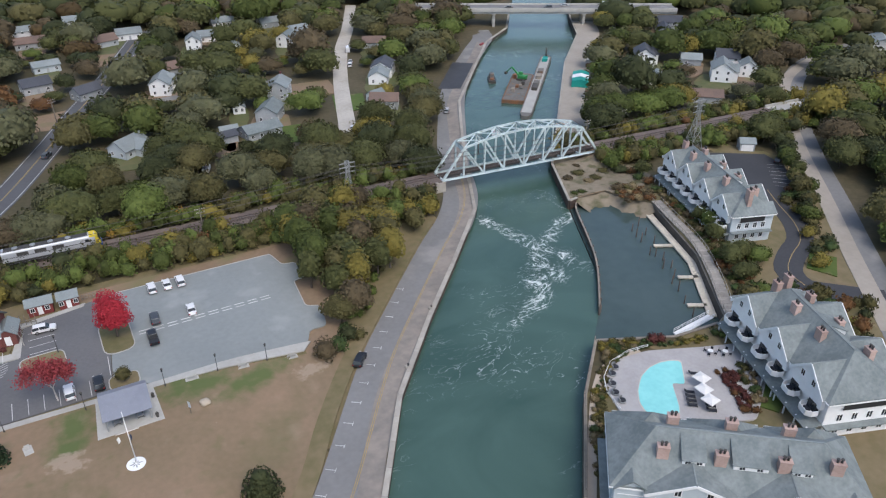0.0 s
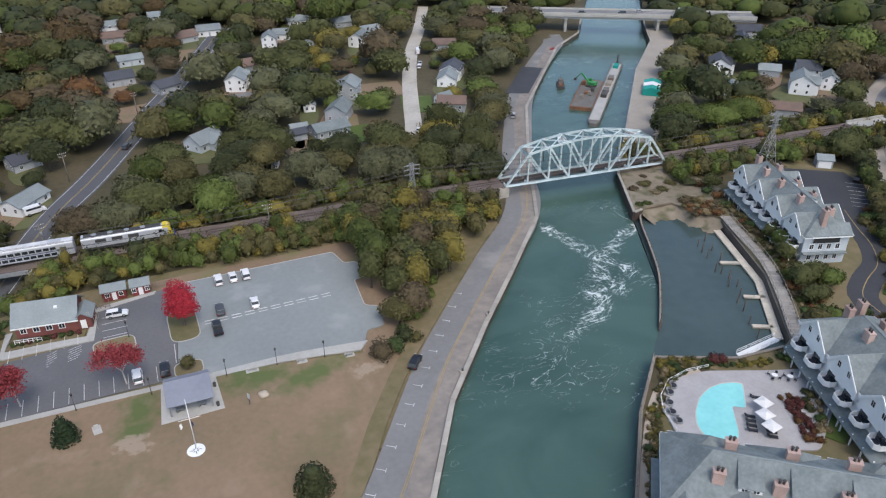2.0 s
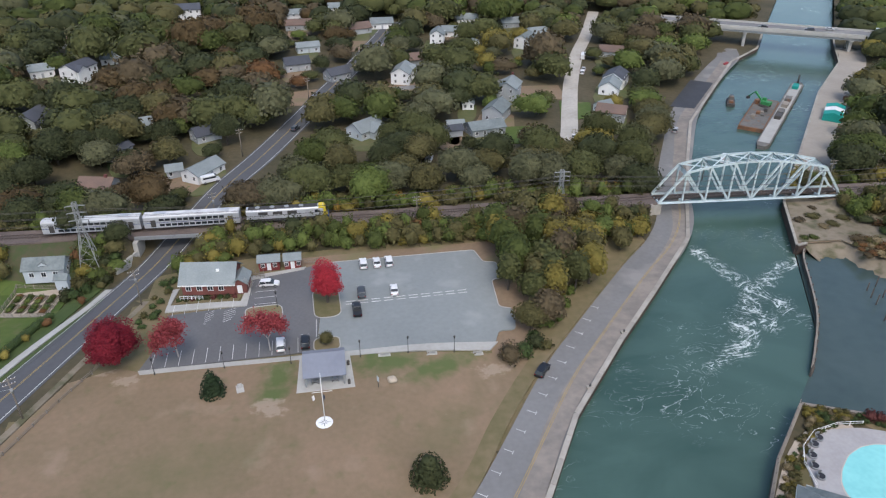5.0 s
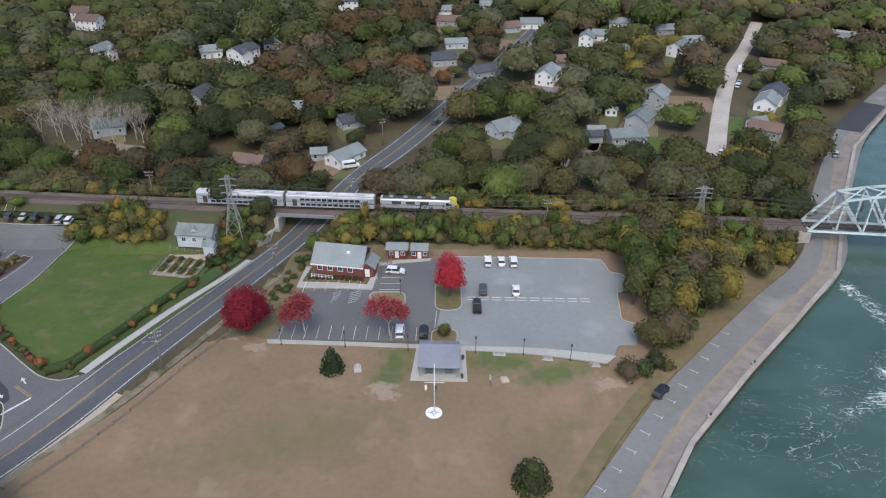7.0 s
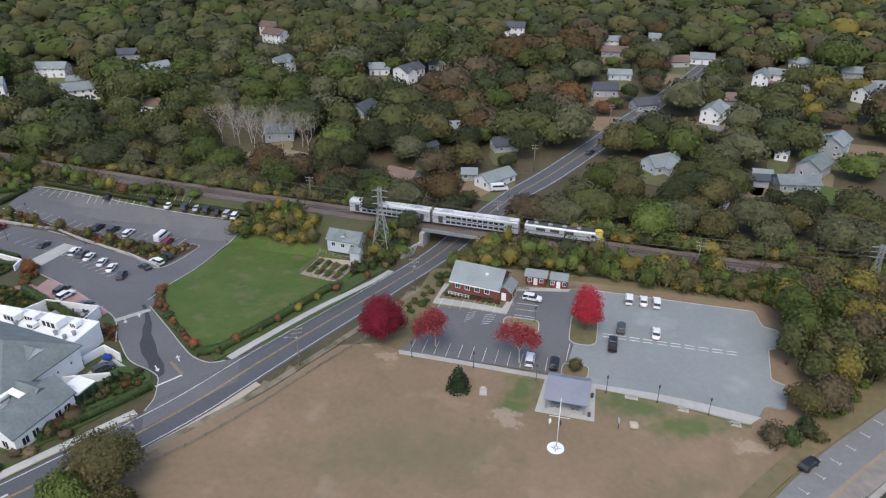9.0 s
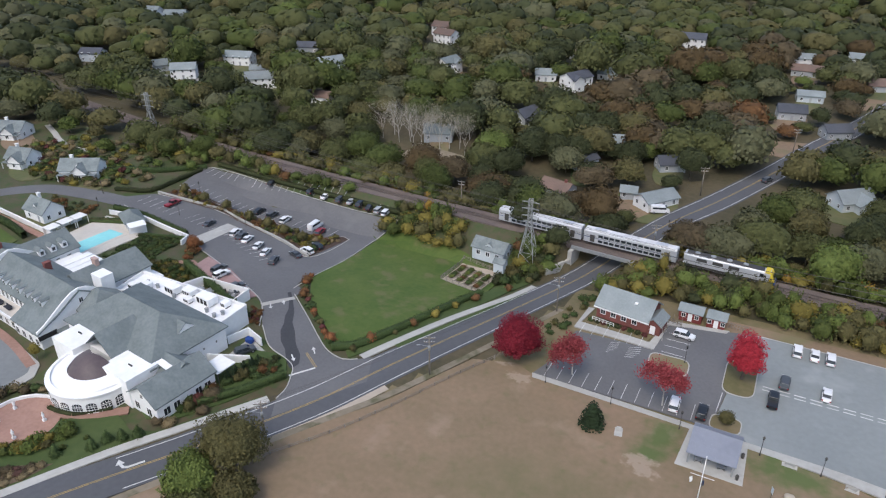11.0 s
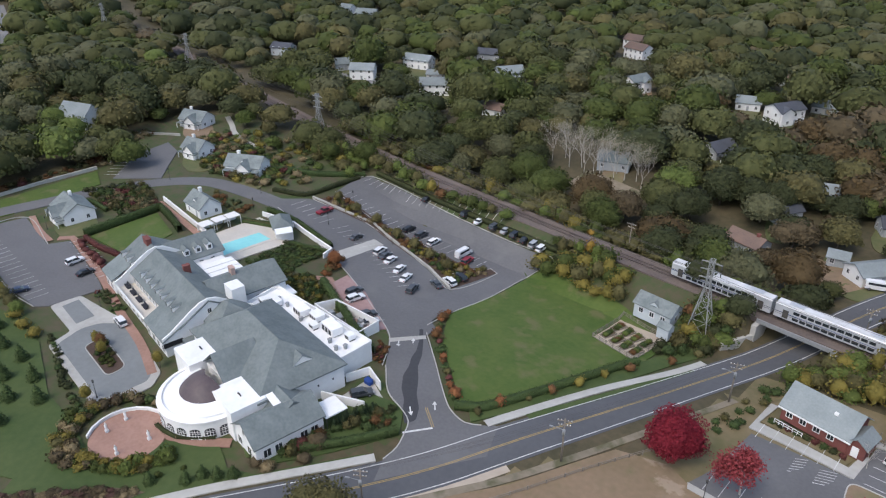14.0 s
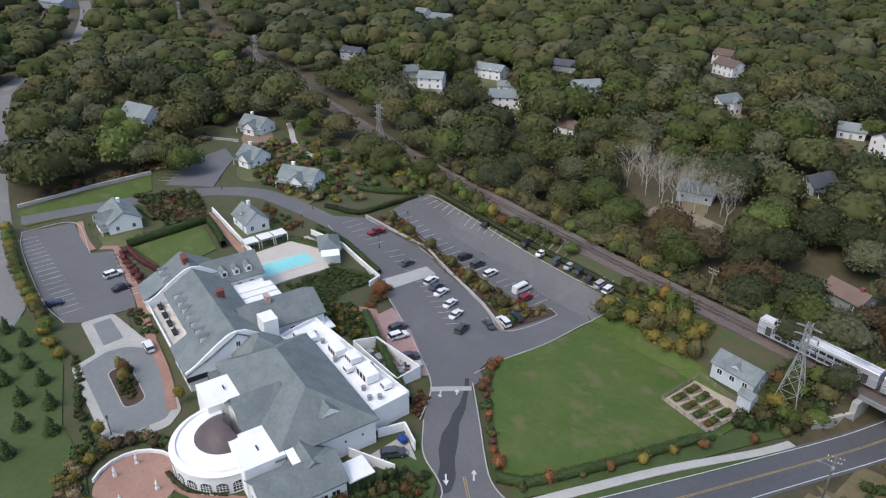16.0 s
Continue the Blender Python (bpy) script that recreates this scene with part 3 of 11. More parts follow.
def sheet(name, poly, material, off=0.05, label="", category="", kind="structure", cell=5.0, skirt=0.3, parent=None, flat=None):
    """A paved or planted area laid on the land."""
    if flat is None:
        LAID.append(poly)
    bm = bmesh.new()
    f = bm.faces.new([bm.verts.new((x, y, 0)) for x, y in poly])
    f.normal_update()
    if f.normal.z < 0:
        f.normal_flip()
    bmesh.ops.triangulate(bm, faces=bm.faces[:])
    xs, ys = [p[0] for p in poly], [p[1] for p in poly]
    if flat is None:
        for axis, lo, hi in ((0, min(xs), max(xs)), (1, min(ys), max(ys))):
            k = math.ceil(lo / cell) * cell
            while k < hi:
                co, no = [0, 0, 0], [0, 0, 0]
                co[axis], no[axis] = k, 1
                bmesh.ops.bisect_plane(bm, geom=bm.verts[:] + bm.edges[:] + bm.faces[:], dist=1e-4, plane_co=co, plane_no=no)
                k += cell
    vs = bm.verts[:]
    z = heights([v.co.x for v in vs], [v.co.y for v in vs]) if flat is None else [flat] * len(vs)
    for v, q in zip(vs, z):
        v.co.z = q + off
    rim = [e for e in bm.edges if e.is_boundary]
    out = bmesh.ops.extrude_edge_only(bm, edges=rim)
    for v in out["geom"]:
        if isinstance(v, bmesh.types.BMVert):
            v.co.z -= skirt
    ob = part(name, bm, material, parent)
    return tagged(ob, label, category, "", kind)


def rounded(poly, r=1.5, n=4):
    """Plan polygon with rounded corners."""
    out = []
    k = len(poly)
    for i in range(k):
        p, a, b = Vector(poly[i]), Vector(poly[i - 1]), Vector(poly[(i + 1) % k])
        u, w = a - p, b - p
        q = min(r, u.length * 0.45, w.length * 0.45)
        s, e = p + u.normalized() * q, p + w.normalized() * q
        for j in range(n + 1):
            t = j / n
            out.append(tuple((1 - t) ** 2 * s + 2 * t * (1 - t) * p + t * t * e))
    return out


GROUND_KINDS = [
    (3, [(-262, 60), (-262, 126), (-292, 150), (-288, 186), (-262, 192), (-226, 184), (-190, 190), (-108, 187), (-60, 184), (-57, 165), (-78, 112), (-97, 80), (-130, 20), (-230, 20)]),
    (1, [(-52, 124), (-44, 168), (-4, 168), (44, 166), (90, 166), (60, 128), (40, 104), (14, 76), (-20, 30), (-70, 20), (-92, 62), (-62, 112)]),
    (2, [(-10, 160), (-8, 166), (44, 166), (47, 150), (46, 130), (40, 122), (33, 120), (36, 140), (36, 160)]),
    (1, [(60, 40), (78, 84), (120, 86), (150, 140), (200, 160), (210, 140), (170, 80), (130, 30)]),
    (2, [(126, 151), (140, 182), (158, 172), (158, 152), (146, 140), (138, 150)]),
]


def build_ground():
    xs = sorted(set(list(np.arange(-270, 270.1, 3.0)) + list(np.arange(-760, -270, 14)) + list(np.arange(270, 760, 14)) + [-4000, -2200, -1200, 1200, 2200, 4000]))
    ys = sorted(set(list(np.arange(36, 264.1, 3.0)) + list(np.arange(-120, 36, 12)) + list(np.arange(264, 820, 14)) + [-4000, -2000, -900, -400, 1200, 2200, 4000]))
    gx, gy = np.meshgrid(xs, ys)
    gx, gy = gx.ravel(), gy.ravel()
    keep = ~(inside(gx, gy, WATER_POLY) | (np.minimum(seg_dist(gx, gy, QUAY_W), seg_dist(gx, gy, BANK_E)) < 0.9))
    gx, gy = gx[keep], gy[keep]
    pts = [Vector(p) for p in zip(gx, gy)]
    base = len(pts)
    pts += [Vector(p) for p in WATER_POLY]
    k = len(WATER_POLY)
    edges = [(base + i, base + (i + 1) % k) for i in range(k)]
    co, _, faces, *_ = geometry.delaunay_2d_cdt(pts, edges, [], 0, 1e-4)
    cx = np.array([p.x for p in co])
    cy = np.array([p.y for p in co])
    mid = np.array([(sum(cx[i] for i in f) / len(f), sum(cy[i] for i in f) / len(f)) for f in faces])
    wet = inside(mid[:, 0], mid[:, 1], WATER_POLY)
    cz = heights(cx, cy)
    low = np.zeros(len(cx), bool)
    for poly in LAID:
        low |= inside(cx, cy, poly) | (seg_dist(cx, cy, poly + poly[:1]) < 2.2)
    cz = np.where(low, cz - 0.22, cz)
    V = list(zip(cx.tolist(), cy.tolist(), cz.tolist()))
    F = [tuple(f) for f, w in zip(faces, wet) if not w]
    ob = mesh_object("ground", V, F, [M["forest_floor"], M["verge"], M["dry_grass"], M["garden_soil"]], "brown woodland soil and rough grass", "ground", "structure", smooth=True)
    dry = mid[~wet]
    kind = np.zeros(len(dry), np.int32)
    for k, poly in GROUND_KINDS:
        kind[inside(dry[:, 0], dry[:, 1], poly)] = k
    ob.data.polygons.foreach_set("material_index", kind)


sheet("canal_bed", [(-120, -120), (60, -120), (560, 690), (440, 720)], M["sand"], flat=-8, label="sandy bed under the tidal canal water", category="canal bed")
WATER_BODY = [(p[0], p[1]) for p in QUAY_W] + [(515, 680), (365, 470), (292, 368), (270, 337), (250.6, 305.7), (212.6, 266.5), (164.4, 207.2), (137.3, 174), (125.7, 149.7), (110.3, 118.0), (97.0, 99.0), (88.9, 92.5), (76.2, 80.1), (60.4, 60.2), (34, 27), (5, -30)]
sheet("water", WATER_BODY, M["water"], flat=WATER_Z, off=0, label="grey-green tidal canal water with white foam streaks", category="water", skirt=0.004)
sheet("basin", [(98.8, 103.2), (104, 109.5), (110.9, 118.8), (125.9, 149.3), (128.9, 150.4), (139.3, 150), (143.6, 141.5), (146.4, 136.2), (136.2, 109), (121.2, 86.0), (117, 84.2), (104.9, 85.2), (88.9, 92.5), (91, 95.4)], M["basin_water"], flat=WATER_Z, off=0.01, label="still dark green water of the small boat basin", category="water", skirt=0.004)


def wall_along(name, line, z0, z1, th, material, label, category, cap=None):
    """Retaining wall and coping along a plan line; the wall stands to the right of its course."""
    line = [Vector(p) for p in line]
    thing = empty(name, None, label, category, "", "structure")
    for i, (a, b) in enumerate(zip(line, line[1:])):
        d = (b - a).normalized()
        n = Vector((d.y, -d.x))
        bm = bmesh.new()
        za, zb = (z1 if not callable(z1) else z1(a)), (z1 if not callable(z1) else z1(b))
        q = [a, b, b + n * th, a + n * th]
        lo = [bm.verts.new((p.x, p.y, z0)) for p in q]
        hi = [bm.verts.new((p.x, p.y, z)) for p, z in zip(q, (za, zb, zb, za))]
        bm.faces.new(hi)
        for j in range(4):
            bm.faces.new((lo[j], lo[(j + 1) % 4], hi[(j + 1) % 4], hi[j]))
        bmesh.ops.recalc_face_normals(bm, faces=bm.faces[:])
        part("wall_panel", bm, material, thing)
        if cap:
            L = (b - a).length
            count = max(1, int(L / 6))
            for k in range(count):
                bm = bmesh.new()
                u0, u1 = a + d * (L * k / count + 0.03), a + d * (L * (k + 1) / count - 0.03)
                zz = za + (zb - za) * (k + 0.5) / count
                q = [u0 - n * cap[0], u1 - n * cap[0], u1 + n * cap[1], u0 + n * cap[1]]
                prism(bm, [tuple(p) for p in q], zz - 0.1, zz + cap[2])
                bmesh.ops.recalc_face_normals(bm, faces=bm.faces[:])
                part("coping_stone", bm, cap[3], thing)
    return thing


wall_along("quay_wall", QUAY_W[1:14], -8, -2.45, 0.5, M["rust_wall"], "weathered sheet-pile quay wall with pale concrete coping", "quay wall", (0.5, 0.55, 0.35, M["quay_concrete"]))
wall_along("bulkhead", [p for p in BANK_E[1:7]][::-1], -8, -0.75, 0.35, M["wood_pile"], "dark timber bulkhead round the pool garden", "bulkhead", (0.25, 0.4, 0.2, M["wood_deck"]))
wall_along("bulkhead", BANK_E[6:10][::-1], -8, -1.5, 0.35, M["wood_pile"], "dark timber bulkhead behind the boardwalk", "bulkhead", (0.2, 0.3, 0.15, M["wood_deck"]))
wall_along("bank_wall", BANK_E[12:20][::-1], -8, -1.1, 0.4, M["rust_wall"], "rusty sheet-pile bank on the far shore", "bank wall", (0.3, 0.45, 0.25, M["quay_concrete"]))

# ---------------------------------------------------------------- roads, lots and lawns
road = ribbon("road", HWY, 9.6, M["asphalt_road"], label="two-lane grey asphalt road with a yellow centre line", category="road", cols=7)
for s in (0.15, -0.15):
    ribbon("centre_line", HWY, 0.15, M["line_yellow"], 0.1, cols=2, shift=s, parent=road, skirt=0.01)
for s in (4.1, -4.1):
    ribbon("edge_line", HWY[3:], 0.17, M["line_white"], 0.1, cols=2, shift=s, parent=road, skirt=0.01)
ribbon("verge", HWY[4:8], 1.6, M["sand_path"], 0.075, cols=3, shift=-5.5, skirt=0.1, label="pale sandy shoulder beside the road", category="verge")
HWY_WALK = [(-76.8, 113.0), (-72.5, 124.0), (-66.5, 140.5), (-59, 157.5), (-56.3, 165.2)]
ribbon("pavement", HWY_WALK, 1.9, M["concrete"], 0.14, label="pale concrete pavement beside the road", category="pavement")
ribbon("pavement", [(-130, 19), (-115.7, 43.6), (-111.5, 50.5), (-102.4, 67.1), (-94.2, 79.9), (-86, 92.6)], 1.9, M["concrete"], 0.14, label="narrow concrete pavement beside the hotel garden", category="pavement")

CANAL_RD = [(-60, -50), (-12, 30), (9, 62), (25.5, 81), (45.5, 108.7), (57.8, 123), (79, 146), (91.5, 158.5), (101.0, 172), (109.5, 191), (125, 220), (146, 256), (170.5, 288), (190, 311), (205, 328), (212, 343)]
crd = ribbon("road", CANAL_RD, 10.6, M["asphalt_mid"], label="worn grey service road along the canal", category="road", cols=7)
ribbon("centre_line", CANAL_RD[:10], 0.13, M["line_yellow"], 0.12, cols=2, shift=-1.1, parent=crd, skirt=0.01)
ribbon("centre_line", CANAL_RD[:10], 0.13, M["line_yellow"], 0.12, cols=2, shift=-1.45, parent=crd, skirt=0.01)
ribbon("pavement", [(p[0], p[1]) for p in QUAY_W[1:12]], 4.2, M["quay_apron"], 0.1, shift=2.6, label="stained grey asphalt and sand quay apron", category="pavement")
sheet("road", [(143.5, 264.5), (168.5, 296), (176.5, 290), (152, 260)], M["asphalt_fresh"], 0.16, label="freshly laid black asphalt patch on the quay", category="road")

line = smooth_line(CANAL_RD[1:9], 2.0)
for u0, w0, d0, l0 in ((0.05, -3.6, 1.6, 40), (0.3, -4.0, 1.2, 44), (0.55, -3.4, 1.7, 36), (0.78, -3.8, 1.3, 30)):
    i0 = int(u0 * (len(line) - 10))
    ribbon("asphalt_patch", [tuple(q) for q in line[i0:i0 + l0 // 2:2]], d0, M["quay_apron"], 0.082, cols=3, shift=w0, parent=crd, skirt=0.01)
sheet("park_field", [(-64, 104), (-55, 124), (-46, 127), (-40.6, 124.6), (-8.4, 123.0), (2, 122.5), (32.5, 120), (44, 118.5), (40.8, 113.5), (31, 99.5), (21, 85), (4.2, 65.4), (-16, 33), (-62, -44), (-150, -44), (-100, 40), (-90.5, 62), (-77, 83.5), (-71, 93.5)], M["park_field"], 0.1, label="parched brown grass field of the canal park", category="field", kind="structure")
ribbon("verge", [(-15, 36), (4, 64.6), (21, 84.2), (30.6, 98.8), (41, 112.8), (53.6, 127), (74, 149.2), (86, 161)], 3.4, M["verge"], 0.24, shift=1.5, label="rough olive grass verge along the canal road", category="verge")

LOT_B = [(-1.5, 161.3), (37.6, 161), (38.8, 154.6), (42.0, 154.0), (42.3, 147.1), (39.0, 146.3), (38.3, 135.8), (41.8, 134.8), (40.3, 127.6), (36.2, 127.4), (34.3, 123.2), (2.9, 123.8), (-4.8, 125.4)]
lot_b = sheet("parking_lot", rounded(LOT_B, 1.2, 3), M["asphalt_old"], 0.1, label="pale worn asphalt parking lot with faded markings", category="parking lot")
LOT_A = [(-41.5, 125.2), (-39.6, 131.5), (-38.4, 145.6), (-20.8, 145), (-19.6, 156.4), (-5.6, 160.2), (-1.8, 161.2), (-4.9, 125.2)]
lot_a = sheet("parking_lot", LOT_A, M["asphalt_dark"], 0.09, label="dark asphalt parking lot by the brick station house", category="parking lot")
sheet("pavement", [(-41.6, 125.3), (-8.4, 124.2), (2, 123.9), (35, 123.6), (32.6, 121), (2, 122.3), (-8.4, 122.8), (-41, 123.8)], M["concrete"], 0.16, label="concrete walkway along the parking lots", category="pavement")


def kerb(line, parent=None, w=0.22, hgt=0.17, closed=False, name="kerb", label="pale concrete kerb"):
    pts = [Vector(p) for p in line] + ([Vector(line[0])] if closed else [])
    bm = bmesh.new()
    for a, b in zip(pts, pts[1:]):
        d = (b - a).normalized()
        n = Vector((-d.y, d.x)) * w / 2
        q = [a - n - d * 0.06, b - n + d * 0.06, b + n + d * 0.06, a + n - d * 0.06]
        zs = [gz(p.x, p.y) for p in (a, b, b, a)]
        lo = [bm.verts.new((p.x, p.y, z)) for p, z in zip(q, zs)]
        hi = [bm.verts.new((p.x, p.y, z + hgt)) for p, z in zip(q, zs)]
        bm.faces.new(hi)
        for j in range(4):
            bm.faces.new((lo[j], lo[(j + 1) % 4], hi[(j + 1) % 4], hi[j]))
    ob = part(name, bm, M["concrete"], parent)
    return tagged(ob, label, "kerb", "", "structure") if parent is None else ob


kerb(rounded([(-1.5, 161.3), (37.6, 161), (38.8, 154.6), (42.0, 154.0), (42.3, 147.1), (39.0, 146.3), (38.3, 135.8), (42, 134.8)], 1.0, 3)[3:-3])


def island(poly, material, label, r=1.6, grow=0.12):
    p = rounded(poly, r, 5)
    ob = sheet("planting_island", p, material, grow, label=label, category="planting island")
    kerb(p, closed=True, hgt=0.2, label="pale concrete kerb round a planting island")
    return ob


island([(-20.9, 144.2), (-12.4, 144.4), (-12.0, 138.3), (-20.3, 138.2)], M["dry_grass"], "brown grass island with a pale kerb", 2.0)
island([(-5.2, 149.2), (1.1, 149.3), (1.3, 137.2), (-4.9, 137.0)], M["verge"], "oblong grass island under a red maple", 2.6)
island([(-5.3, 129.5), (0.3, 129.6), (0.3, 125.0), (-5.4, 125.0)], M["verge"], "small grass island with a young tree", 1.5)


def stall_lines(parent, x, y, ang, n, pitch, length, z_off=0.12, w=0.11):
    """A row of painted stall lines; ang is the heading along the row, the lines stand to its left."""
    me = None
    for i in range(n):
        d = Matrix.Rotation(radians(ang), 2) @ Vector((1, 0))
        p = Vector((x, y)) + d * pitch * i
        u = Vector((-d.y, d.x))
        z0, z1 = gz(p.x, p.y), gz(p.x + u.x * length, p.y + u.y * length)
        if me is None:
            bm = bmesh.new()
            box(bm, -w / 2, w / 2, 0, length, -0.02, 0.0)
            ob = part("stall_line", bm, M["line_white"], parent)
            me = ob.data
        else:
            ob = new("stall_line", me)
            ob.parent = parent
        ob.matrix_basis = pose(p.x, p.y, z0 + z_off, math.degrees(math.atan2(z1 - z0, length)), 0, ang)


stall_lines(lot_a, -39, 125.5, 0, 12, 2.75, 5.0)
stall_lines(lot_a, -37.5, 145.0, 0, 6, 2.75, -5.0)
for hx, hw in ((-29.8, 1.9), (-25.6, 2.7)):
    for k in range(6):
        bm = bmesh.new()
        prism(bm, [(0, 0), (hw, 1.1), (hw, 1.24), (0, 0.14)], 0, 0.006)
        part("hatch_line", bm, M["line_white"], lot_a).matrix_basis = pose(hx, 139.6 + k * 0.8, gz(hx, 141) + 0.12)
stall_lines(lot_a, -18.8, 153.5, -90, 4, 2.7, 5.2)
for k in range(10):
    for dy in (0, -1.1):
        bm = bmesh.new()
        box(bm, 0, 2.2, -0.12, 0.12, -0.02, 0)
        part("stall_line", bm, M["line_white"], lot_b).matrix_basis = pose(2.6 + k * 3.0, 142.7 + dy, 0.12)
bm = bmesh.new()
box(bm, -0.07, 0.07, 4.6, 11.2, -0.02, 0)
part("stall_line", bm, M["line_white"], lot_b).matrix_basis = pose(-4.9, 125.6, 0.12, 0, 0, -2)
bm = bmesh.new()
box(bm, -0.07, 0.07, 24, 35.4, -0.02, 0)
part("stall_line", bm, M["line_white"], lot_b).matrix_basis = pose(-5.2, 125.6, 0.12, 0, 0, -4)

# hotel grounds
sheet("lawn", [(-109.9, 139), (-109.2, 153), (-109.9, 172), (-106.4, 178.6), (-100, 177.8), (-89.9, 175.6), (-80.7, 174), (-66, 168), (-66.5, 152), (-77.5, 120), (-84, 114), (-102.2, 128.2)], M["lawn"], 0.05, label="mown green lawn beside the hotel drive", category="lawn")
sheet("lawn", [(-257.9, 79.0), (-259.5, 121.0), (-247.2, 116.5), (-244.0, 93.8), (-245.2, 78.1)], M["lawn"], 0.05, label="narrow green lawn below a stone wall", category="lawn")
sheet("lawn", [(-211.5, 97), (-212, 118), (-195.5, 114), (-191, 99)], M["lawn"], 0.05, label="hedged green lawn behind the hotel", category="lawn")
sheet("lawn", [(-212, 60), (-186, 66), (-168, 66), (-148, 60), (-134, 60), (-126, 48), (-150, 36), (-215, 30)], M["dark_lawn"], 0.05, label="sloping green lawn with young conifers", category="lawn")
sheet("lawn", [(-117.3, 69.6), (-113.5, 73.2), (-110.5, 75.6), (-107.3, 74.6), (-103.6, 73.2), (-98.7, 75.5), (-92.5, 85), (-88, 92), (-87.4, 91), (-95, 79.2), (-103.2, 66.6), (-112.4, 50), (-116, 46), (-127, 44), (-138, 57), (-133, 59.5), (-126.5, 58)], M["dark_lawn"], 0.09, label="green grass between the hotel and the road", category="lawn")
sheet("lawn", [(-108, 79), (-103.5, 77), (-98.7, 79), (-93, 88), (-88.6, 96.5), (-87.2, 100), (-92, 106), (-101, 104), (-100, 92)], M["dark_lawn"], 0.06, label="dark green grass in the hotel garden", category="lawn")
sheet("planting_bed", [(-123.5, 47.0), (-113.7, 57.6), (-109.0, 60.6), (-110.4, 55.4), (-117.0, 45.4), (-123, 38), (-130, 40)], M["soil_bed"], 0.12, label="brown soil bed beside the pavement", category="planting bed")
sheet("verge", [(-79.3, 111.5), (-73.7, 121.8), (-69.4, 133.4), (-61.0, 159.5), (-57.6, 168), (-62, 170), (-69.2, 148.5), (-73.0, 137.3), (-77.2, 124.9), (-82.0, 114.0)], M["dark_lawn"], 0.065, label="dark green grass behind the pavement", category="verge")
ribbon("verge", [(-72.2, 120.2), (-67.6, 131.6), (-62.2, 146.0), (-57.0, 160.4)], 1.6, M["dark_lawn"], 0.07, cols=3, label="narrow grass strip between road and pavement", category="verge")
sheet("lawn", [(-64, 104), (-55, 124), (-46, 127), (-48, 121), (-58, 104)], M["dry_grass"], 0.045, label="bare worn ground beside the red maple", category="field")

DRIVE = [(-84.2, 102.5), (-90.5, 108.5), (-97.5, 116.5), (-107.5, 124), (-117.5, 131), (-131.5, 138), (-147.5, 146.0), (-163, 150.8), (-182, 149.5), (-203, 146.2), (-222, 141.8), (-234, 130), (-241, 114), (-246, 96), (-250, 78)]
drive = sheet("road", [(-110.6, 119.6), (-104.2, 112.6), (-97.6, 107.0), (-91.2, 104.9), (-88.2, 103.4), (-86.6, 100.8), (-84.9, 97), (-84.6, 93.4), (-82, 88.6), (-71.2, 106.4), (-74.6, 114), (-77.2, 112.0), (-80.1, 110.5), (-84.7, 111.5), (-89.9, 115.0), (-97.3, 120.8), (-106.2, 127.1), (-106.5, 131), (-110, 133)], M["asphalt_dark"], 0.085, label="dark asphalt hotel drive with a patched strip", category="road", cell=3)
kerb(smooth_line([(-104.2, 112.6), (-97.6, 107.0), (-91.2, 104.9), (-88.2, 103.4), (-86.6, 100.8), (-84.9, 97), (-84.6, 93.4)], 1.2), label="pale concrete kerb of the hotel drive")
kerb(smooth_line([(-107, 128.2), (-97.3, 120.8), (-89.9, 115.0), (-84.7, 111.5), (-80.1, 110.5), (-77.2, 112.0)], 1.2), label="pale concrete kerb of the hotel drive")


def road_arrow(x, y, ang, parent, big=1.0, bent=False):
    """A painted direction arrow lying on the road."""
    bm = bmesh.new()
    if bent:
        prism(bm, [(-0.18, -2), (0.18, -2), (0.22, 0.2), (0.5, 0.8), (1.1, 1.0), (1.1, 0.6), (2.2, 1.25), (1.1, 1.9), (1.1, 1.4), (0.2, 1.15), (-0.16, 0.4)], -0.02, 0)
    else:
        prism(bm, [(-0.14, -1.3), (0.14, -1.3), (0.14, 0.2), (0.5, 0.2), (0, 1.3), (-0.5, 0.2), (-0.14, 0.2)], -0.02, 0)
    part("road_arrow", bm, M["line_white"], parent).matrix_basis = pose(x, y, gz(x, y) + 0.12, 0, 0, ang) @ Matrix.Scale(big, 4)


for ax, ay, aa in ((-90, 105.8, -130), (-87.6, 110.2, 45), (-108.1, 120.2, -140), (-106.4, 123.2, 40)):
    road_arrow(ax, ay, aa, drive)
road_arrow(-96.0, 66.6, 148, road, 1.25, True)
for (p0, p1, ww, mm) in (((-86.9, 100.4), (-83.5, 105.2), 0.45, "line_white"), ((-88.6, 108.5), (-83.7, 105.3), 0.14, "line_yellow"), ((-88.4, 108.8), (-83.5, 105.6), 0.14, "line_yellow")):
    ribbon("stop_line" if ww > 0.3 else "lane_line", [p0, p1], ww, M[mm], 0.12, cols=2, parent=drive, skirt=0.01)
sheet("tar_patch", rounded([(-109.3, 128.2), (-108.6, 128.8), (-104.6, 124.6), (-101.2, 120.7), (-98.9, 117.0), (-95.8, 114.0), (-92.6, 110.2), (-89.3, 107.5), (-87.4, 104.6), (-88.2, 102.4), (-91.0, 104.6), (-93.4, 107.4), (-96.4, 109.6), (-99.0, 112.7), (-100.4, 115.8), (-102.2, 118.4), (-103.4, 121.2), (-106.0, 124.8)], 0.5, 2), M["asphalt_new"], 0.105, parent=drive, skirt=0.01)
ribbon("road", DRIVE[8:], 6.6, M["asphalt_dark"], label="dark asphalt lane past the cottages", category="road", cols=5, off=0.06)
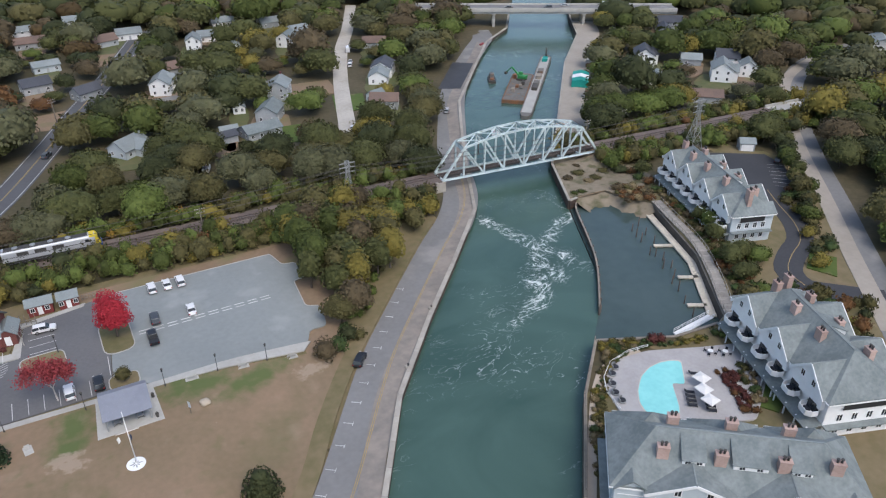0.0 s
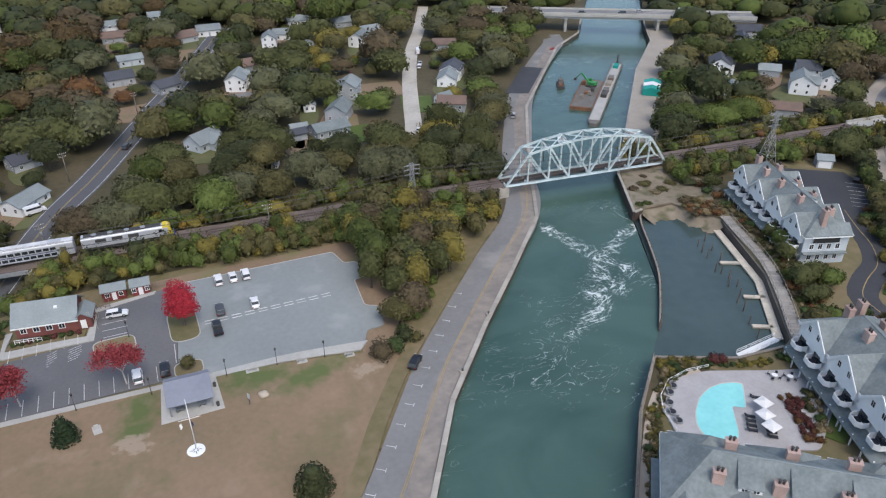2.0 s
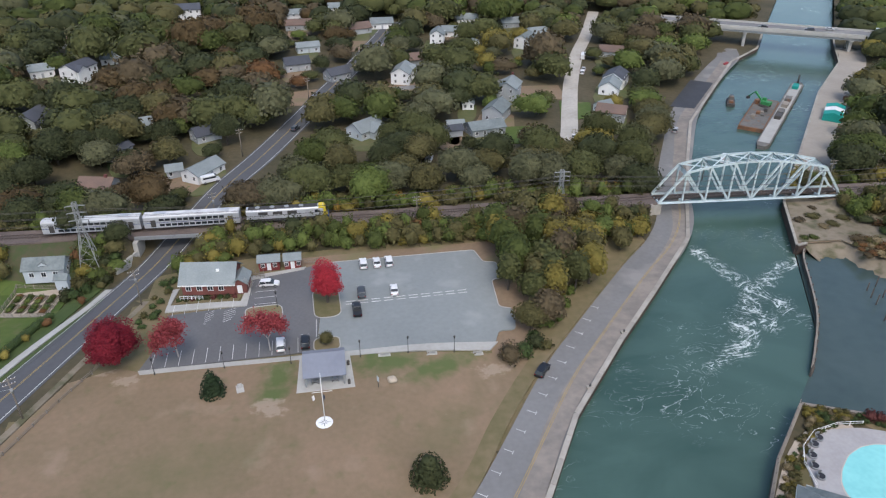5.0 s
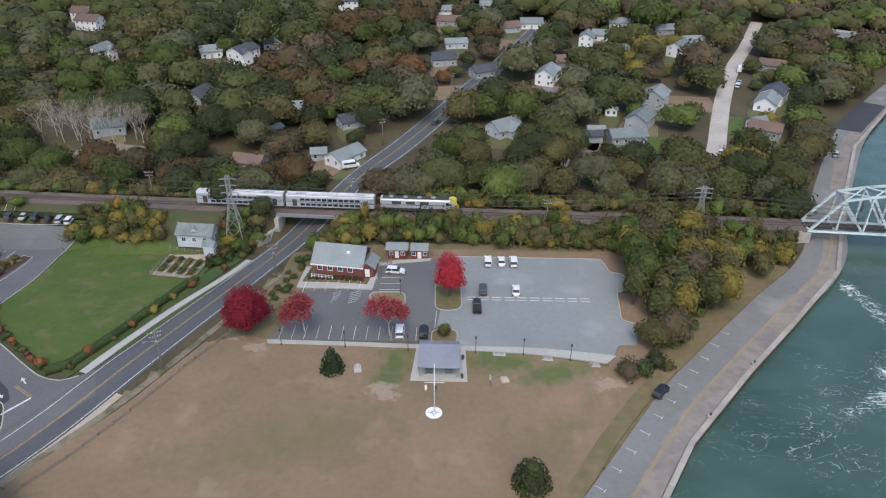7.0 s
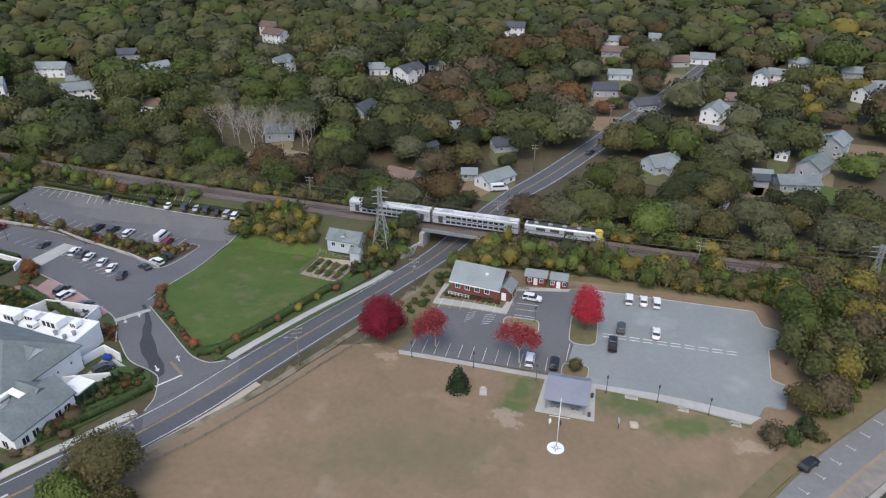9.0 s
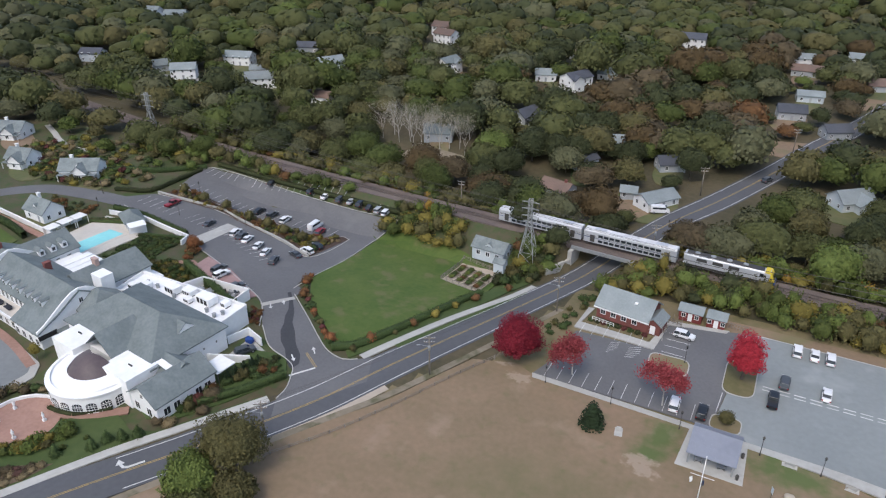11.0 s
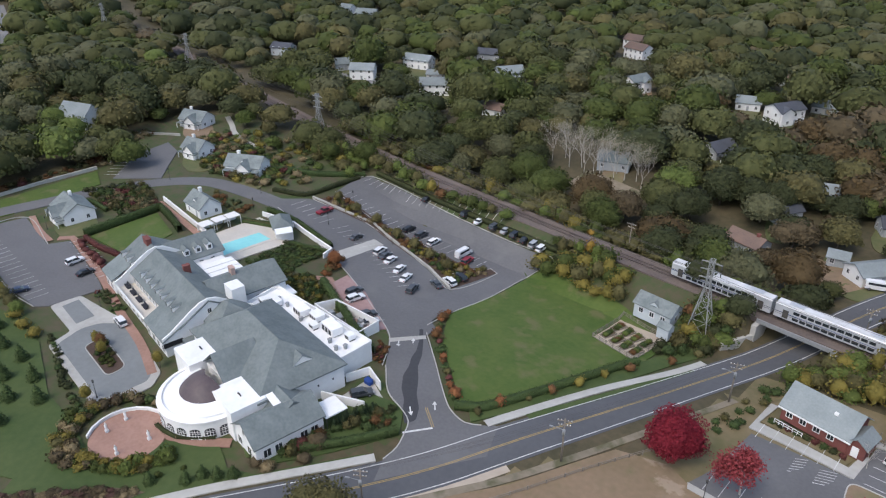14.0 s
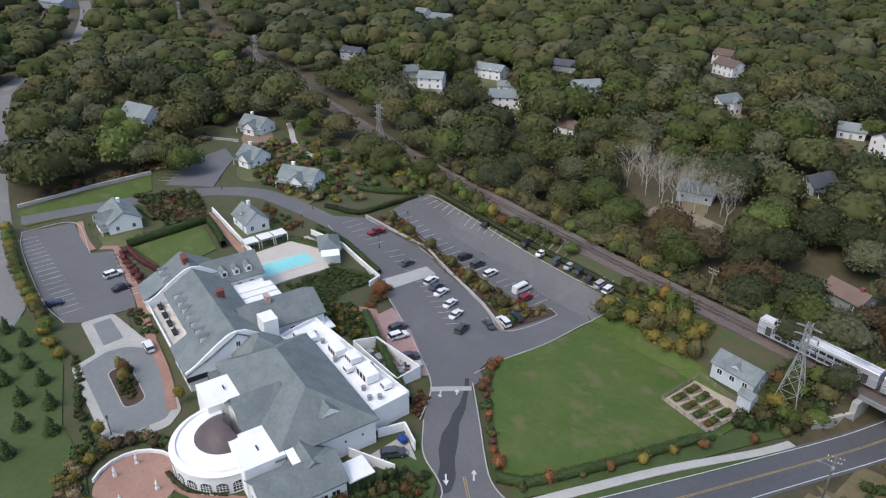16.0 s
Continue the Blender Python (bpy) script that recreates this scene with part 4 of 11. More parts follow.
lot_c = sheet("parking_lot", [(-104.5, 122.5), (-110.3, 120), (-119.1, 125.1), (-145.5, 136.1), (-174.4, 144.2), (-197, 147.5), (-192.7, 152), (-189, 157), (-188, 158.2), (-164, 165), (-132, 154.4), (-118, 149), (-112, 141), (-110, 133)], M["asphalt_dark"], 0.062, label="dark asphalt hotel parking lot", category="parking lot", cell=4)
lot_d = sheet("parking_lot", [(-111, 133), (-110.1, 141), (-109.5, 153), (-110.2, 172), (-106.8, 179), (-123, 179.8), (-147, 181.9), (-176, 185.2), (-188, 185.4), (-190, 180), (-187, 168), (-165, 166), (-143.6, 165.7), (-124.4, 158), (-118, 149)], M["asphalt_dark"], 0.066, label="large dark asphalt parking lot along the railway", category="parking lot", cell=4)
sheet("planting_bed", rounded([(-187, 159), (-184, 168.5), (-165.3, 166.6), (-143.6, 166), (-124.6, 163.5), (-120, 168.5), (-117.4, 167.5), (-119, 150), (-131.6, 154.8), (-164, 162.5)], 1.0, 3), M["mulch"], 0.16, label="mulched planting strip between the parking lots", category="planting bed")
for line in ([(-104.8, 112.2), (-110.4, 119.8), (-119.1, 124.9), (-145.5, 135.9), (-174.4, 144.0), (-189, 146.4)], [(-109.4, 131), (-109.9, 140), (-109.4, 153), (-110.1, 172), (-106.7, 179.2), (-123, 180.0), (-147, 182.1), (-176, 185.4), (-188, 185.6), (-190.2, 180)], [(-187, 168), (-165, 165.9), (-143.6, 165.6), (-124.4, 163), (-120.2, 168.2), (-117.2, 167.2), (-118.8, 149.8), (-131.6, 154.6), (-164, 162.3), (-187.2, 158.8)], [(-241.4, 76.2), (-238.3, 89.6), (-215.5, 86.8)], [(-184.3, 71.0), (-198.3, 70.0), (-230.2, 73.3), (-241.4, 76.2)]):
    kerb(smooth_line(line, 2.5), label="pale concrete kerb of the hotel parking lot")
stalls = sheet("parking_lot", [(-140.6, 128.4), (-141.6, 134.0), (-131, 131.0), (-119.6, 125.2), (-114.6, 122.6), (-117.6, 117.2)], M["brick_stall"], 0.13, label="brick-paved parking bay", category="parking lot")
sheet("crosswalk", [(-155.4, 141), (-155.9, 156.8), (-151.2, 156.2), (-149.9, 140.2)], M["concrete"], 0.1, label="pale paved crossing over the hotel drive", category="crossing")
sheet("crosswalk", [(-111.2, 120.2), (-106.3, 127.2), (-105.2, 126.2), (-109.9, 119.3)], M["concrete"], 0.12, label="narrow pale paving band across the drive", category="crossing")
lot_w = sheet("parking_lot", [(-241.2, 76.3), (-238.3, 89.4), (-215.5, 86.6), (-212.7, 92.0), (-184.3, 87.2), (-180.0, 86), (-182.1, 73.6), (-184.2, 71.2), (-198.3, 70.2), (-230.2, 73.5)], M["asphalt_dark"], 0.06, label="dark asphalt parking lot west of the hotel", category="parking lot")
lot_k = sheet("parking_lot", [(-248.8, 121.6), (-264.8, 137.8), (-268.3, 152.8), (-256.6, 150.1), (-247.1, 141.6), (-236.6, 132.7)], M["asphalt_dark"], 0.06, label="small asphalt parking lot by the cottages", category="parking lot")
stall_lines(lot_k, -250.5, 124.5, 134, 8, 2.8, -5.0)
sheet("forecourt", rounded([(-165.3, 66.8), (-140, 64.6), (-135.5, 65.7), (-134.6, 75.3), (-137.6, 79), (-161.3, 84.2), (-166.5, 82.6), (-181.0, 81.0), (-181.8, 73.8), (-167.2, 72.6)], 1.0, 3), M["concrete"], 0.055, label="pale concrete border of the hotel forecourt", category="pavement")
sheet("forecourt", rounded([(-164.2, 68.4), (-140.2, 66.3), (-137.6, 68.0), (-137.0, 75.6), (-139.3, 77.9), (-160.9, 82.6), (-165.4, 78.5), (-166.4, 74.6)], 1.2, 4), M["forecourt"], 0.09, label="grey asphalt turning circle before the hotel", category="forecourt")
sheet("forecourt", [(-179.4, 75.8), (-179.4, 79.8), (-169.4, 79.2), (-169.2, 74.8)], M["forecourt"], 0.09, label="grey asphalt bay of the hotel forecourt", category="forecourt")
island([(-159.0, 72.0), (-159.0, 76.6), (-144.9, 75.0), (-144.6, 70.6)], M["mulch"], "oval planted island in the turning circle", 1.9)
ribbon("brick_path", [(-217, 90.2), (-214.6, 93.2), (-197, 90.5), (-184, 88.3), (-166, 84.0), (-150, 81), (-138.5, 77.5)], 2.0, M["brick_path"], 0.1, label="red brick footpath along the hotel front", category="path")
ribbon("brick_path", [(-238, 91), (-226, 88.6), (-217, 88)], 1.8, M["brick_path"], 0.1, label="red brick footpath by the cottage", category="path")
ribbon("brick_path", [(-218.9, 122.5), (-186, 118.4)], 2.0, M["brick_path"], 0.1, label="red brick path beside a white garden wall", category="path")
ribbon("brick_path", [(-153, 119), (-143, 129), (-139.6, 127.4), (-127, 120), (-117.6, 115.6), (-108, 112.5)], 2.2, M["brick_path"], 0.1, label="red brick path beside the parking bay", category="path")
terrace = sheet("terrace", [(-124.4 + 7.3 * math.cos(k * 0.2618), 65.2 + 7.0 * math.sin(k * 0.2618)) for k in range(24)], M["brick_path"], 0.1, label="round red brick terrace below the rotunda", category="terrace", cell=3)
ribbon("brick_path", [(-124.5, 71.3), (-118.6, 70.6), (-112.5, 73.6), (-108.4, 77.2)], 2.2, M["brick_path"], 0.13, label="red brick path round the rotunda", category="path")

sheet("lawn", rounded([(-232, 150), (-214, 153), (-207, 160), (-212, 168), (-228, 170), (-236, 162)], 3, 4), M["lawn"], 0.05, label="small green lawn among the cottages", category="lawn")
# east bank
sheet("pool_terrace", rounded([(81.5, 81.5), (88.2, 85.6), (96.2, 84.8), (108.5, 79.6), (116, 77), (111, 66), (100, 59), (86, 66), (78.5, 71.8)], 1.5, 3), M["pool_deck"], 0.12, label="pale grey paved pool terrace", category="terrace")
sheet("lawn", [(112.5, 68.5), (108.5, 70.5), (103, 62.5), (105.5, 58.5), (109.8, 60.5)], M["lawn"], 0.1, label="small trimmed lawn by the apartments", category="lawn")
ribbon("path", [(45, 40), (61.2, 59.8), (79, 80.4), (87.7, 85.6), (95, 85.8)], 1.7, M["sand_path"], 0.1, label="narrow pale path along the bulkhead", category="path")
sheet("shore", [(143.6, 141.5), (139.3, 150.2), (128.5, 151), (126.5, 151.5), (138, 174), (146, 180), (158, 168), (160, 152)], M["sand"], 0.05, label="sandy bank by the railway bridge", category="shore")
ribbon("shore", [(142, 178), (168, 207), (216, 266), (253, 305), (268, 328)], 12, M["concrete_worn"], 0.05, shift=-3.2, label="pale sandy work strip along the far bank", category="shore")
# the beach at the basin's head falls into the water
shore_line = smooth_line([(147.4, 134.0), (144.4, 141.4), (139.6, 150.4), (133, 151.4), (128.0, 151.0)], 1.2)
sv, sf = [], []
for i, p in enumerate(shore_line):
    inw = (Vector((133.0, 135.0)) - p).normalized()
    wob = 0.8 * math.sin(i * 0.9) + 0.5 * math.sin(i * 2.3)
    for dd, zz in ((-1.6, None), (0.0, -1.25), (2.4 + wob * 0.4, -2.9), (5.4 + wob, -4.02), (8.0, -4.9)):
        q = p + inw * dd
        sv.append((q.x, q.y, gz(q.x, q.y) + 0.06 if zz is None else zz))
    if i:
        a = (i - 1) * 5
        sf += [(a + k, a + 5 + k, a + 6 + k, a + 1 + k) for k in range(4)]
mesh_object("beach", sv, sf, M["sand"], "brown sandy beach sloping into the boat basin", "shore", "structure", smooth=True)
c_lot = sheet("parking_lot", [(186, 158), (205, 145.5), (203, 136), (190, 121), (178, 122), (176, 130), (184, 142)], M["asphalt_new"], 0.06, label="new black asphalt parking lot of the apartments", category="parking lot")
ribbon("road", [(183, 126), (177.5, 117), (172.5, 108), (165.5, 100.5), (157, 96.5), (149.5, 91.5), (147.5, 85), (152, 79.5), (160, 72)], 7.0, M["asphalt_new"], 0.07, label="curving black asphalt drive of the apartments", category="road")
ribbon("centre_line", [(183, 126), (177.5, 117), (172.5, 108), (165.5, 100.5), (157, 96.5), (149.5, 91.5), (147.5, 85)], 0.2, M["line_yellow"], 0.09, cols=2, skirt=0.01, label="yellow line on the curving drive", category="road marking")
ribbon("road", [(430, 236), (375, 220), (320, 212), (285, 197), (252, 172), (221, 141), (196, 113), (172.5, 87.5), (150, 62), (120, 30)], 9.0, M["asphalt_mid"], 0.06, label="worn grey road on the east side", category="road")
ribbon("verge", [(330, 214), (285, 197), (252, 172), (221, 141), (196, 113), (172.5, 87.5), (150, 62)], 4.6, M["concrete_worn"], 0.09, shift=-2.3, label="pale sandy concrete lane of the east road", category="road")

# north side
ribbon("road", [(84, 222), (90, 236), (99, 262), (111, 295), (128, 336), (146, 372), (170, 425)], 6.4, M["gravel_pale"], 0.06, label="pale gravel lane between the houses", category="road")
ribbon("road", [(3, 296), (40, 300), (90, 302)], 5.0, M["asphalt_mid"], 0.05, label="grey side street among the trees", category="road")
for yard, lab in (([(-14, 286), (-2, 284), (6, 296), (2, 305), (-12, 302)], "bare brown yard"), ([(80, 275), (102, 274), (104, 292), (84, 294)], "worn brown lawn"), ([(14, 362), (36, 360), (38, 380), (16, 382)], "pale bare clearing"), ([(-6, 236), (8, 234), (10, 246), (-4, 248)], "sandy driveway"), ([(-60, 214), (-42, 212), (-34, 224), (-56, 228)], "worn grass yard")):
    sheet("yard", yard, M["dry_grass"], 0.05, label=lab + " beside a house", category="yard")
for yard in ([(92, 252), (104, 250), (110, 268), (98, 272)], [(60, 232), (82, 230), (84, 246), (64, 248)], [(-80, 222), (-66, 222), (-66, 230), (-80, 230)]):
    sheet("lawn", yard, M["lawn"], 0.05, label="small green garden lawn", category="lawn")
sheet("yard", [(-135, 228), (-112, 226), (-110, 236), (-134, 240)], M["sand"], 0.05, label="grey gravel yard among the trees", category="yard")
ribbon("road", [(-192, 52), (-198, 62), (-250, 71.5), (-300, 82), (-399.1, 107.1), (-433.8, 129.3), (-462.4, 152.6), (-511.8, 175.3), (-577.4, 200.1), (-646.9, 221.2)], 8.0, M["asphalt_mid"], 0.06, label="grey road west of the hotel", category="road")
ribbon("road", [(-300, 262), (-282, 268), (-262, 262), (-240, 268), (-222, 300)], 5.0, M["asphalt_mid"], 0.06, label="narrow grey lane among the trees", category="road")

# ---------------------------------------------------------------- railway


def rail_point(x):
    for (ax, ay), (bx, by) in zip(RAIL, RAIL[1:]):
        if ax <= x <= bx:
            return ay + (by - ay) * (x - ax) / (bx - ax)
    return RAIL[-1][1]


bed = ribbon("railway_bed", RAIL[1:7] + [(97, 179.7)], 7.2, M["ballast"], 0.0, zfix=RAIL_Z - 0.45, label="brown ballast railway bed", category="railway bed", skirt=1.2)
bed_e = ribbon("railway_bed", [(154, 175.2), (200, 172.4), (239, 170.4)], 7.2, M["ballast"], 0.0, zfix=RAIL_Z - 0.45, label="brown ballast railway bed", category="railway bed", skirt=1.2)
for base, line in ((bed, RAIL[1:7] + [(97, 179.7)]), (bed_e, [(154, 175.2), (200, 172.4), (239, 170.4)])):
    for s in (0.72, -0.72):
        ribbon("rail", line, 0.12, M["rail_steel"], 0.0, zfix=RAIL_Z - 0.12, cols=2, shift=s, parent=base, skirt=0.16)
bm = bmesh.new()
box(bm, -0.12, 0.12, -1.3, 1.3, -0.12, 0.06)
slp = part("sleeper", bm, M["sleeper"], bed)
me_sleeper = slp.data
bpy.data.objects.remove(slp)
for k in range(280):
    x = -136 + k * 0.78
    a = math.degrees(math.atan2(rail_point(x + 1) - rail_point(x - 1), 2))
    piece("sleeper", me_sleeper, rotz(x, rail_point(x), RAIL_Z - 0.36, a), bed)

# ---------------------------------------------------------------- building parts
bm = bmesh.new()
for a in ((-0.56, -0.46, -0.58, 0.58), (0.46, 0.56, -0.58, 0.58), (-0.46, 0.46, 0.48, 0.58), (-0.46, 0.46, -0.58, -0.48), (-0.03, 0.03, -0.48, 0.48)):
    box(bm, a[0], a[1], -0.05, 0.03, a[2], a[3])
_w = part("window", bm, M["white_paint"])
WINDOW_ME = _w.data
bpy.data.objects.remove(_w)
bm = bmesh.new()
box(bm, -0.46, 0.46, -0.02, 0.02, -0.48, 0.48)
_w = part("pane", bm, M["glass_dark"])
PANE_ME = _w.data
bpy.data.objects.remove(_w)


def window(parent, x, y, z, w, h, face=0):
    """A framed window in a wall; face is the heading it looks to, in degrees from -y."""
    ob = piece("window", WINDOW_ME, pose(x, y, z, 0, 0, face) @ Matrix.Diagonal((w, 1, h, 1)), parent)
    piece("pane", PANE_ME, Matrix(), ob)
    return ob


def simple_box(name, parent, material, x0, x1, y0, y1, z0, z1, label="", r=0.0):
    bm = bmesh.new()
    if r:
        bevelled_box(bm, x0, x1, y0, y1, z0, z1, r)
    else:
        box(bm, x0, x1, y0, y1, z0, z1)
    return part(name, bm, material, parent, label)


def chimney(parent, x, y, z0, z1, material, w=0.9, d=0.7, pots=0):
    bm = bmesh.new()
    box(bm, x - w / 2, x + w / 2, y - d / 2, y + d / 2, z0, z1)
    box(bm, x - w / 2 - 0.08, x + w / 2 + 0.08, y - d / 2 - 0.08, y + d / 2 + 0.08, z1, z1 + 0.18)
    ch = part("chimney", bm, material, parent)
    for k in range(pots):
        b = bmesh.new()
        px = x + (k - (pots - 1) / 2) * 0.62
        rod(b, (px, y, z1 + 0.18), (px, y, z1 + 0.75), 0.2, 0.17, 8)
        rod(b, (px, y, z1 + 0.8), (px, y, z1 + 0.92), 0.3, 0.26, 8)
        rod(b, (px, y, z1 + 0.7), (px, y, z1 + 0.85), 0.05, 0.05, 5)
        part("chimney_pot", b, M["steel_dark"], ch)
    return ch


def dormer(parent, x, y, z, w, d, h, rise, face, wallm, roofm):
    """A gabled dormer whose front looks to face."""
    m = pose(x, y, z, 0, 0, face)
    bm = bmesh.new()
    gable_wall(bm, d, w, -0.6, h, rise, cx=d / 2, m=m @ pose(0, 0, 0, 0, 0, 90))
    dm = part("dormer", bm, wallm, parent)
    bm = bmesh.new()
    gable_roof(bm, d, w, h, rise, 0.1, 0.08, cx=d / 2, m=m @ pose(0, 0, 0, 0, 0, 90))
    part("dormer_roof", bm, roofm, dm)
    q = m @ pose(0, -0.04, h * 0.52)
    p = q.translation
    piece("pane", PANE_ME, pose(p.x, p.y, p.z, 0, 0, face) @ Matrix.Diagonal((w * 0.6, 1, h * 0.75, 1)), dm)
    return dm


HOUSE_SPOTS = []


def house(x, y, rot, L, W, hgt, rise, wallm, roofm, label, wing=None, chim=None, porch=False, hip=False, clear=None, garage=False, dormers=0):
    """A detached house: walls, pitched roof, windows, door, and what else it shows."""
    ob = empty("house", pose(x, y, gz(x, y), 0, 0, rot), label, "house")
    HOUSE_SPOTS.append((x, y, clear or max(L, W) * 0.5 + 3.0))
    bm = bmesh.new()
    if hip:
        box(bm, -L / 2, L / 2, -W / 2, W / 2, -1, hgt)
    else:
        gable_wall(bm, L, W, -1, hgt, rise)
    part("wall", bm, wallm, ob)
    bm = bmesh.new()
    (hip_roof if hip else gable_roof)(bm, L, W, hgt, rise, 0.45)
    part("roof", bm, roofm, ob)
    rows = [1.5] if hgt < 4.2 else [1.5, 4.2]
    for z in rows:
        n = max(2, int(L / 3.2))
        for i in range(n):
            px = -L / 2 + (i + 0.5) * L / n
            if z > 2 or i != n // 2:
                window(ob, px, -W / 2 - 0.02, z, 1.0, 1.25, 0)
            if y < 260 and x > -190:
                window(ob, px, W / 2 + 0.02, z, 1.0, 1.25, 180)
        for py in (-W / 4, W / 4):
            window(ob, -L / 2 - 0.02, py, z, 0.9, 1.2, 270)
            window(ob, L / 2 + 0.02, py, z, 0.9, 1.2, 90)
    n = max(2, int(L / 3.2))
    simple_box("door", ob, M["siding_grey"], -L / 2 + (n // 2 + 0.5) * L / n - 0.5, -L / 2 + (n // 2 + 0.5) * L / n + 0.5, -W / 2 - 0.06, -W / 2 + 0.02, 0, 2.1)
    if wing:
        wl, ww, wx, sgn = wing
        bm = bmesh.new()
        gable_wall(bm, wl, ww, -1, hgt * 0.92, rise * 0.8, cx=W / 2 + wl / 2 - ww * 0.5 + 0.0, m=pose(wx, 0, 0, 0, 0, -90 * sgn))
        part("wall", bm, wallm, ob)
        bm = bmesh.new()
        gable_roof(bm, wl, ww, hgt * 0.92, rise * 0.8, 0.4, cx=W / 2 + wl / 2 - ww * 0.5, m=pose(wx, 0, 0, 0, 0, -90 * sgn))
        part("roof", bm, roofm, ob)
        window(ob, wx, -sgn * (W / 2 + wl - ww * 0.5 + 0.03), 1.5, 1.3, 1.3, 0 if sgn > 0 else 180)
    if chim:
        chimney(ob, chim[0], chim[1], hgt * 0.5, hgt + rise + 0.8, M["brick_red"])
    if porch:
        bm = bmesh.new()
        box(bm, -L / 2, L / 2, -W / 2 - 2.2, -W / 2 + 0.1, hgt * 0.62, hgt * 0.62 + 0.2)
        part("porch_roof", bm, roofm, ob)
        for i in range(4):
            px = -L / 2 + 0.2 + i * (L - 0.4) / 3
            simple_box("porch_post", ob, M["white_paint"], px - 0.1, px + 0.1, -W / 2 - 2.1, -W / 2 - 1.9, -0.4, hgt * 0.62)
    for k in range(dormers):
        px = -L / 2 + (k + 0.5) * L / dormers
        dormer(ob, px, -W / 2 + 0.9, hgt + 0.1, 1.5, 2.6, 1.2, 0.7, 0, wallm, roofm)
    return ob


W_, SG = M["white_paint"], M["shingle_grey"]
house(-70.6, 223.8, -14, 10.5, 7, 2.7, 2.0, M["siding_grey"], M["shingle_brown"], "low house with a brown shingle roof", chim=(3, 0))
house(-38.2, 224.6, 52, 12, 7.4, 2.7, 1.8, W_, M["shingle_light"], "long white house with a pale grey roof", clear=10)
house(-47.6, 227.2, 10, 5, 4, 2.6, 1.4, M["siding_grey"], M["shingle_light"], "small grey garden shed in a yard", clear=5)
house(-102, 337, 62, 13, 9, 6.0, 2.2, W_, M["shingle_dark"], "white two-storey house with a dark roof", wing=(4, 6, -3, 1), clear=14)
house(-105.5, 282, 72, 11, 8, 3.0, 2.6, M["siding_grey"], M["shingle_dark"], "grey house with a dark pitched roof", porch=True, clear=10)
house(-170, 337, 75, 11, 8, 5.6, 2.2, W_, M["shingle_grey"], "white two-storey house among the trees", wing=(4, 5, 2, 1), clear=11)
house(16.5, 249, 38, 11, 8, 3.0, 2.8, M["siding_blue"], M["shingle_light"], "pale gabled house with a light grey roof", wing=(6, 7, 2, 1), clear=10)
house(38.5, 310, 70, 12, 8, 5.0, 2.4, W_, M["shingle_light"], "white house with a pale roof", wing=(4, 6, 3, 1), clear=12)
house(79, 281, 62, 11, 8, 5.2, 2.4, M["siding_grey"], M["shingle_light"], "two-storey grey house with a brick end", chim=(5.7, 0), clear=11)
house(68, 258, 58, 11, 8, 4.0, 2.4, M["siding_grey"], M["shingle_grey"], "grey cottage with a pitched roof", clear=10)
house(60, 243.5, 10, 13, 8, 2.8, 1.8, M["siding_grey"], M["shingle_grey"], "low grey house with a flat-pitched roof", clear=9)
house(129, 289, 55, 11, 9, 4.2, 2.4, W_, M["shingle_dark"], "white house with a grey roof behind the trees", clear=10)
house(113, 253, -30, 11, 8, 3.0, 2.0, M["siding_grey"], M["shingle_brown"], "low house with a tan roof", clear=9)
house(-40.4, 255, 30, 9, 7, 2.8, 2.2, M["siding_grey"], M["shingle_dark"], "small grey house under the trees", clear=7)
house(-7.5, 336, 12, 11, 8, 3.4, 2.4, M["siding_grey"], M["shingle_dark"], "slate-blue house with a dark roof", clear=10)
house(-69, 451, 5, 14, 9, 5.4, 2.6, W_, M["shingle_dark"], "distant white two-storey house", clear=14)
house(47.5, 335, 10, 12, 8, 3.0, 2.2, M["siding_grey"], M["shingle_brown"], "low house with a tan roof among oaks", clear=9)
house(65, 373, 75, 10, 7, 4.6, 2.2, W_, M["shingle_light"], "white house at the end of a clearing", clear=9)
house(74, 384, -10, 9, 7, 3.0, 2.2, W_, M["shingle_light"], "small white house beyond a clearing", clear=8)
house(-202, 397, -12, 13, 9, 5.4, 2.4, W_, M["shingle_brown"], "distant white house with a pale brown roof", clear=12)
house(-92, 362, 5, 12, 8, 3.0, 2.2, W_, M["shingle_light"], "low pale house behind the trees", clear=9)
house(144, 332, -25, 11, 8, 3.0, 2.0, M["siding_grey"], M["shingle_brown"], "low brown-roofed house by the lane", clear=9)
house(39.5, 408, 0, 12, 8, 3.2, 2.2, W_, M["shingle_light"], "distant pale house among oaks", clear=9)
house(88, 410, 0, 12, 8, 3.2, 2.2, W_, M["shingle_light"], "distant pale low house", clear=9)
house(243, 247, 50, 12, 9, 5.4, 2.8, W_, M["shingle_dark"], "white gabled house with a dark roof", wing=(5, 6, 2, 1), clear=13)
house(262, 236, -40, 9, 7, 3.0, 2.0, M["siding_grey"], M["shingle_light"], "small grey house on the east bank", clear=9)
house(257, 213, 45, 12, 9, 5.4, 2.8, W_, M["shingle_light"], "white house with a pale hipped roof", wing=(5, 6, -2, 1), clear=13)
house(299, 289, -30, 13, 9, 5.0, 2.4, M["siding_grey"], M["shingle_dark"], "large dark-roofed house among trees", clear=12)
house(-237, 272, 40, 16, 9, 5.0, 2.4, W_, M["shingle_light"], "long white house with a pale roof", clear=13)
house(-277, 301, 15, 15, 8, 4.6, 2.2, W_, M["shingle_light"], "white house with a low pale roof", clear=12)
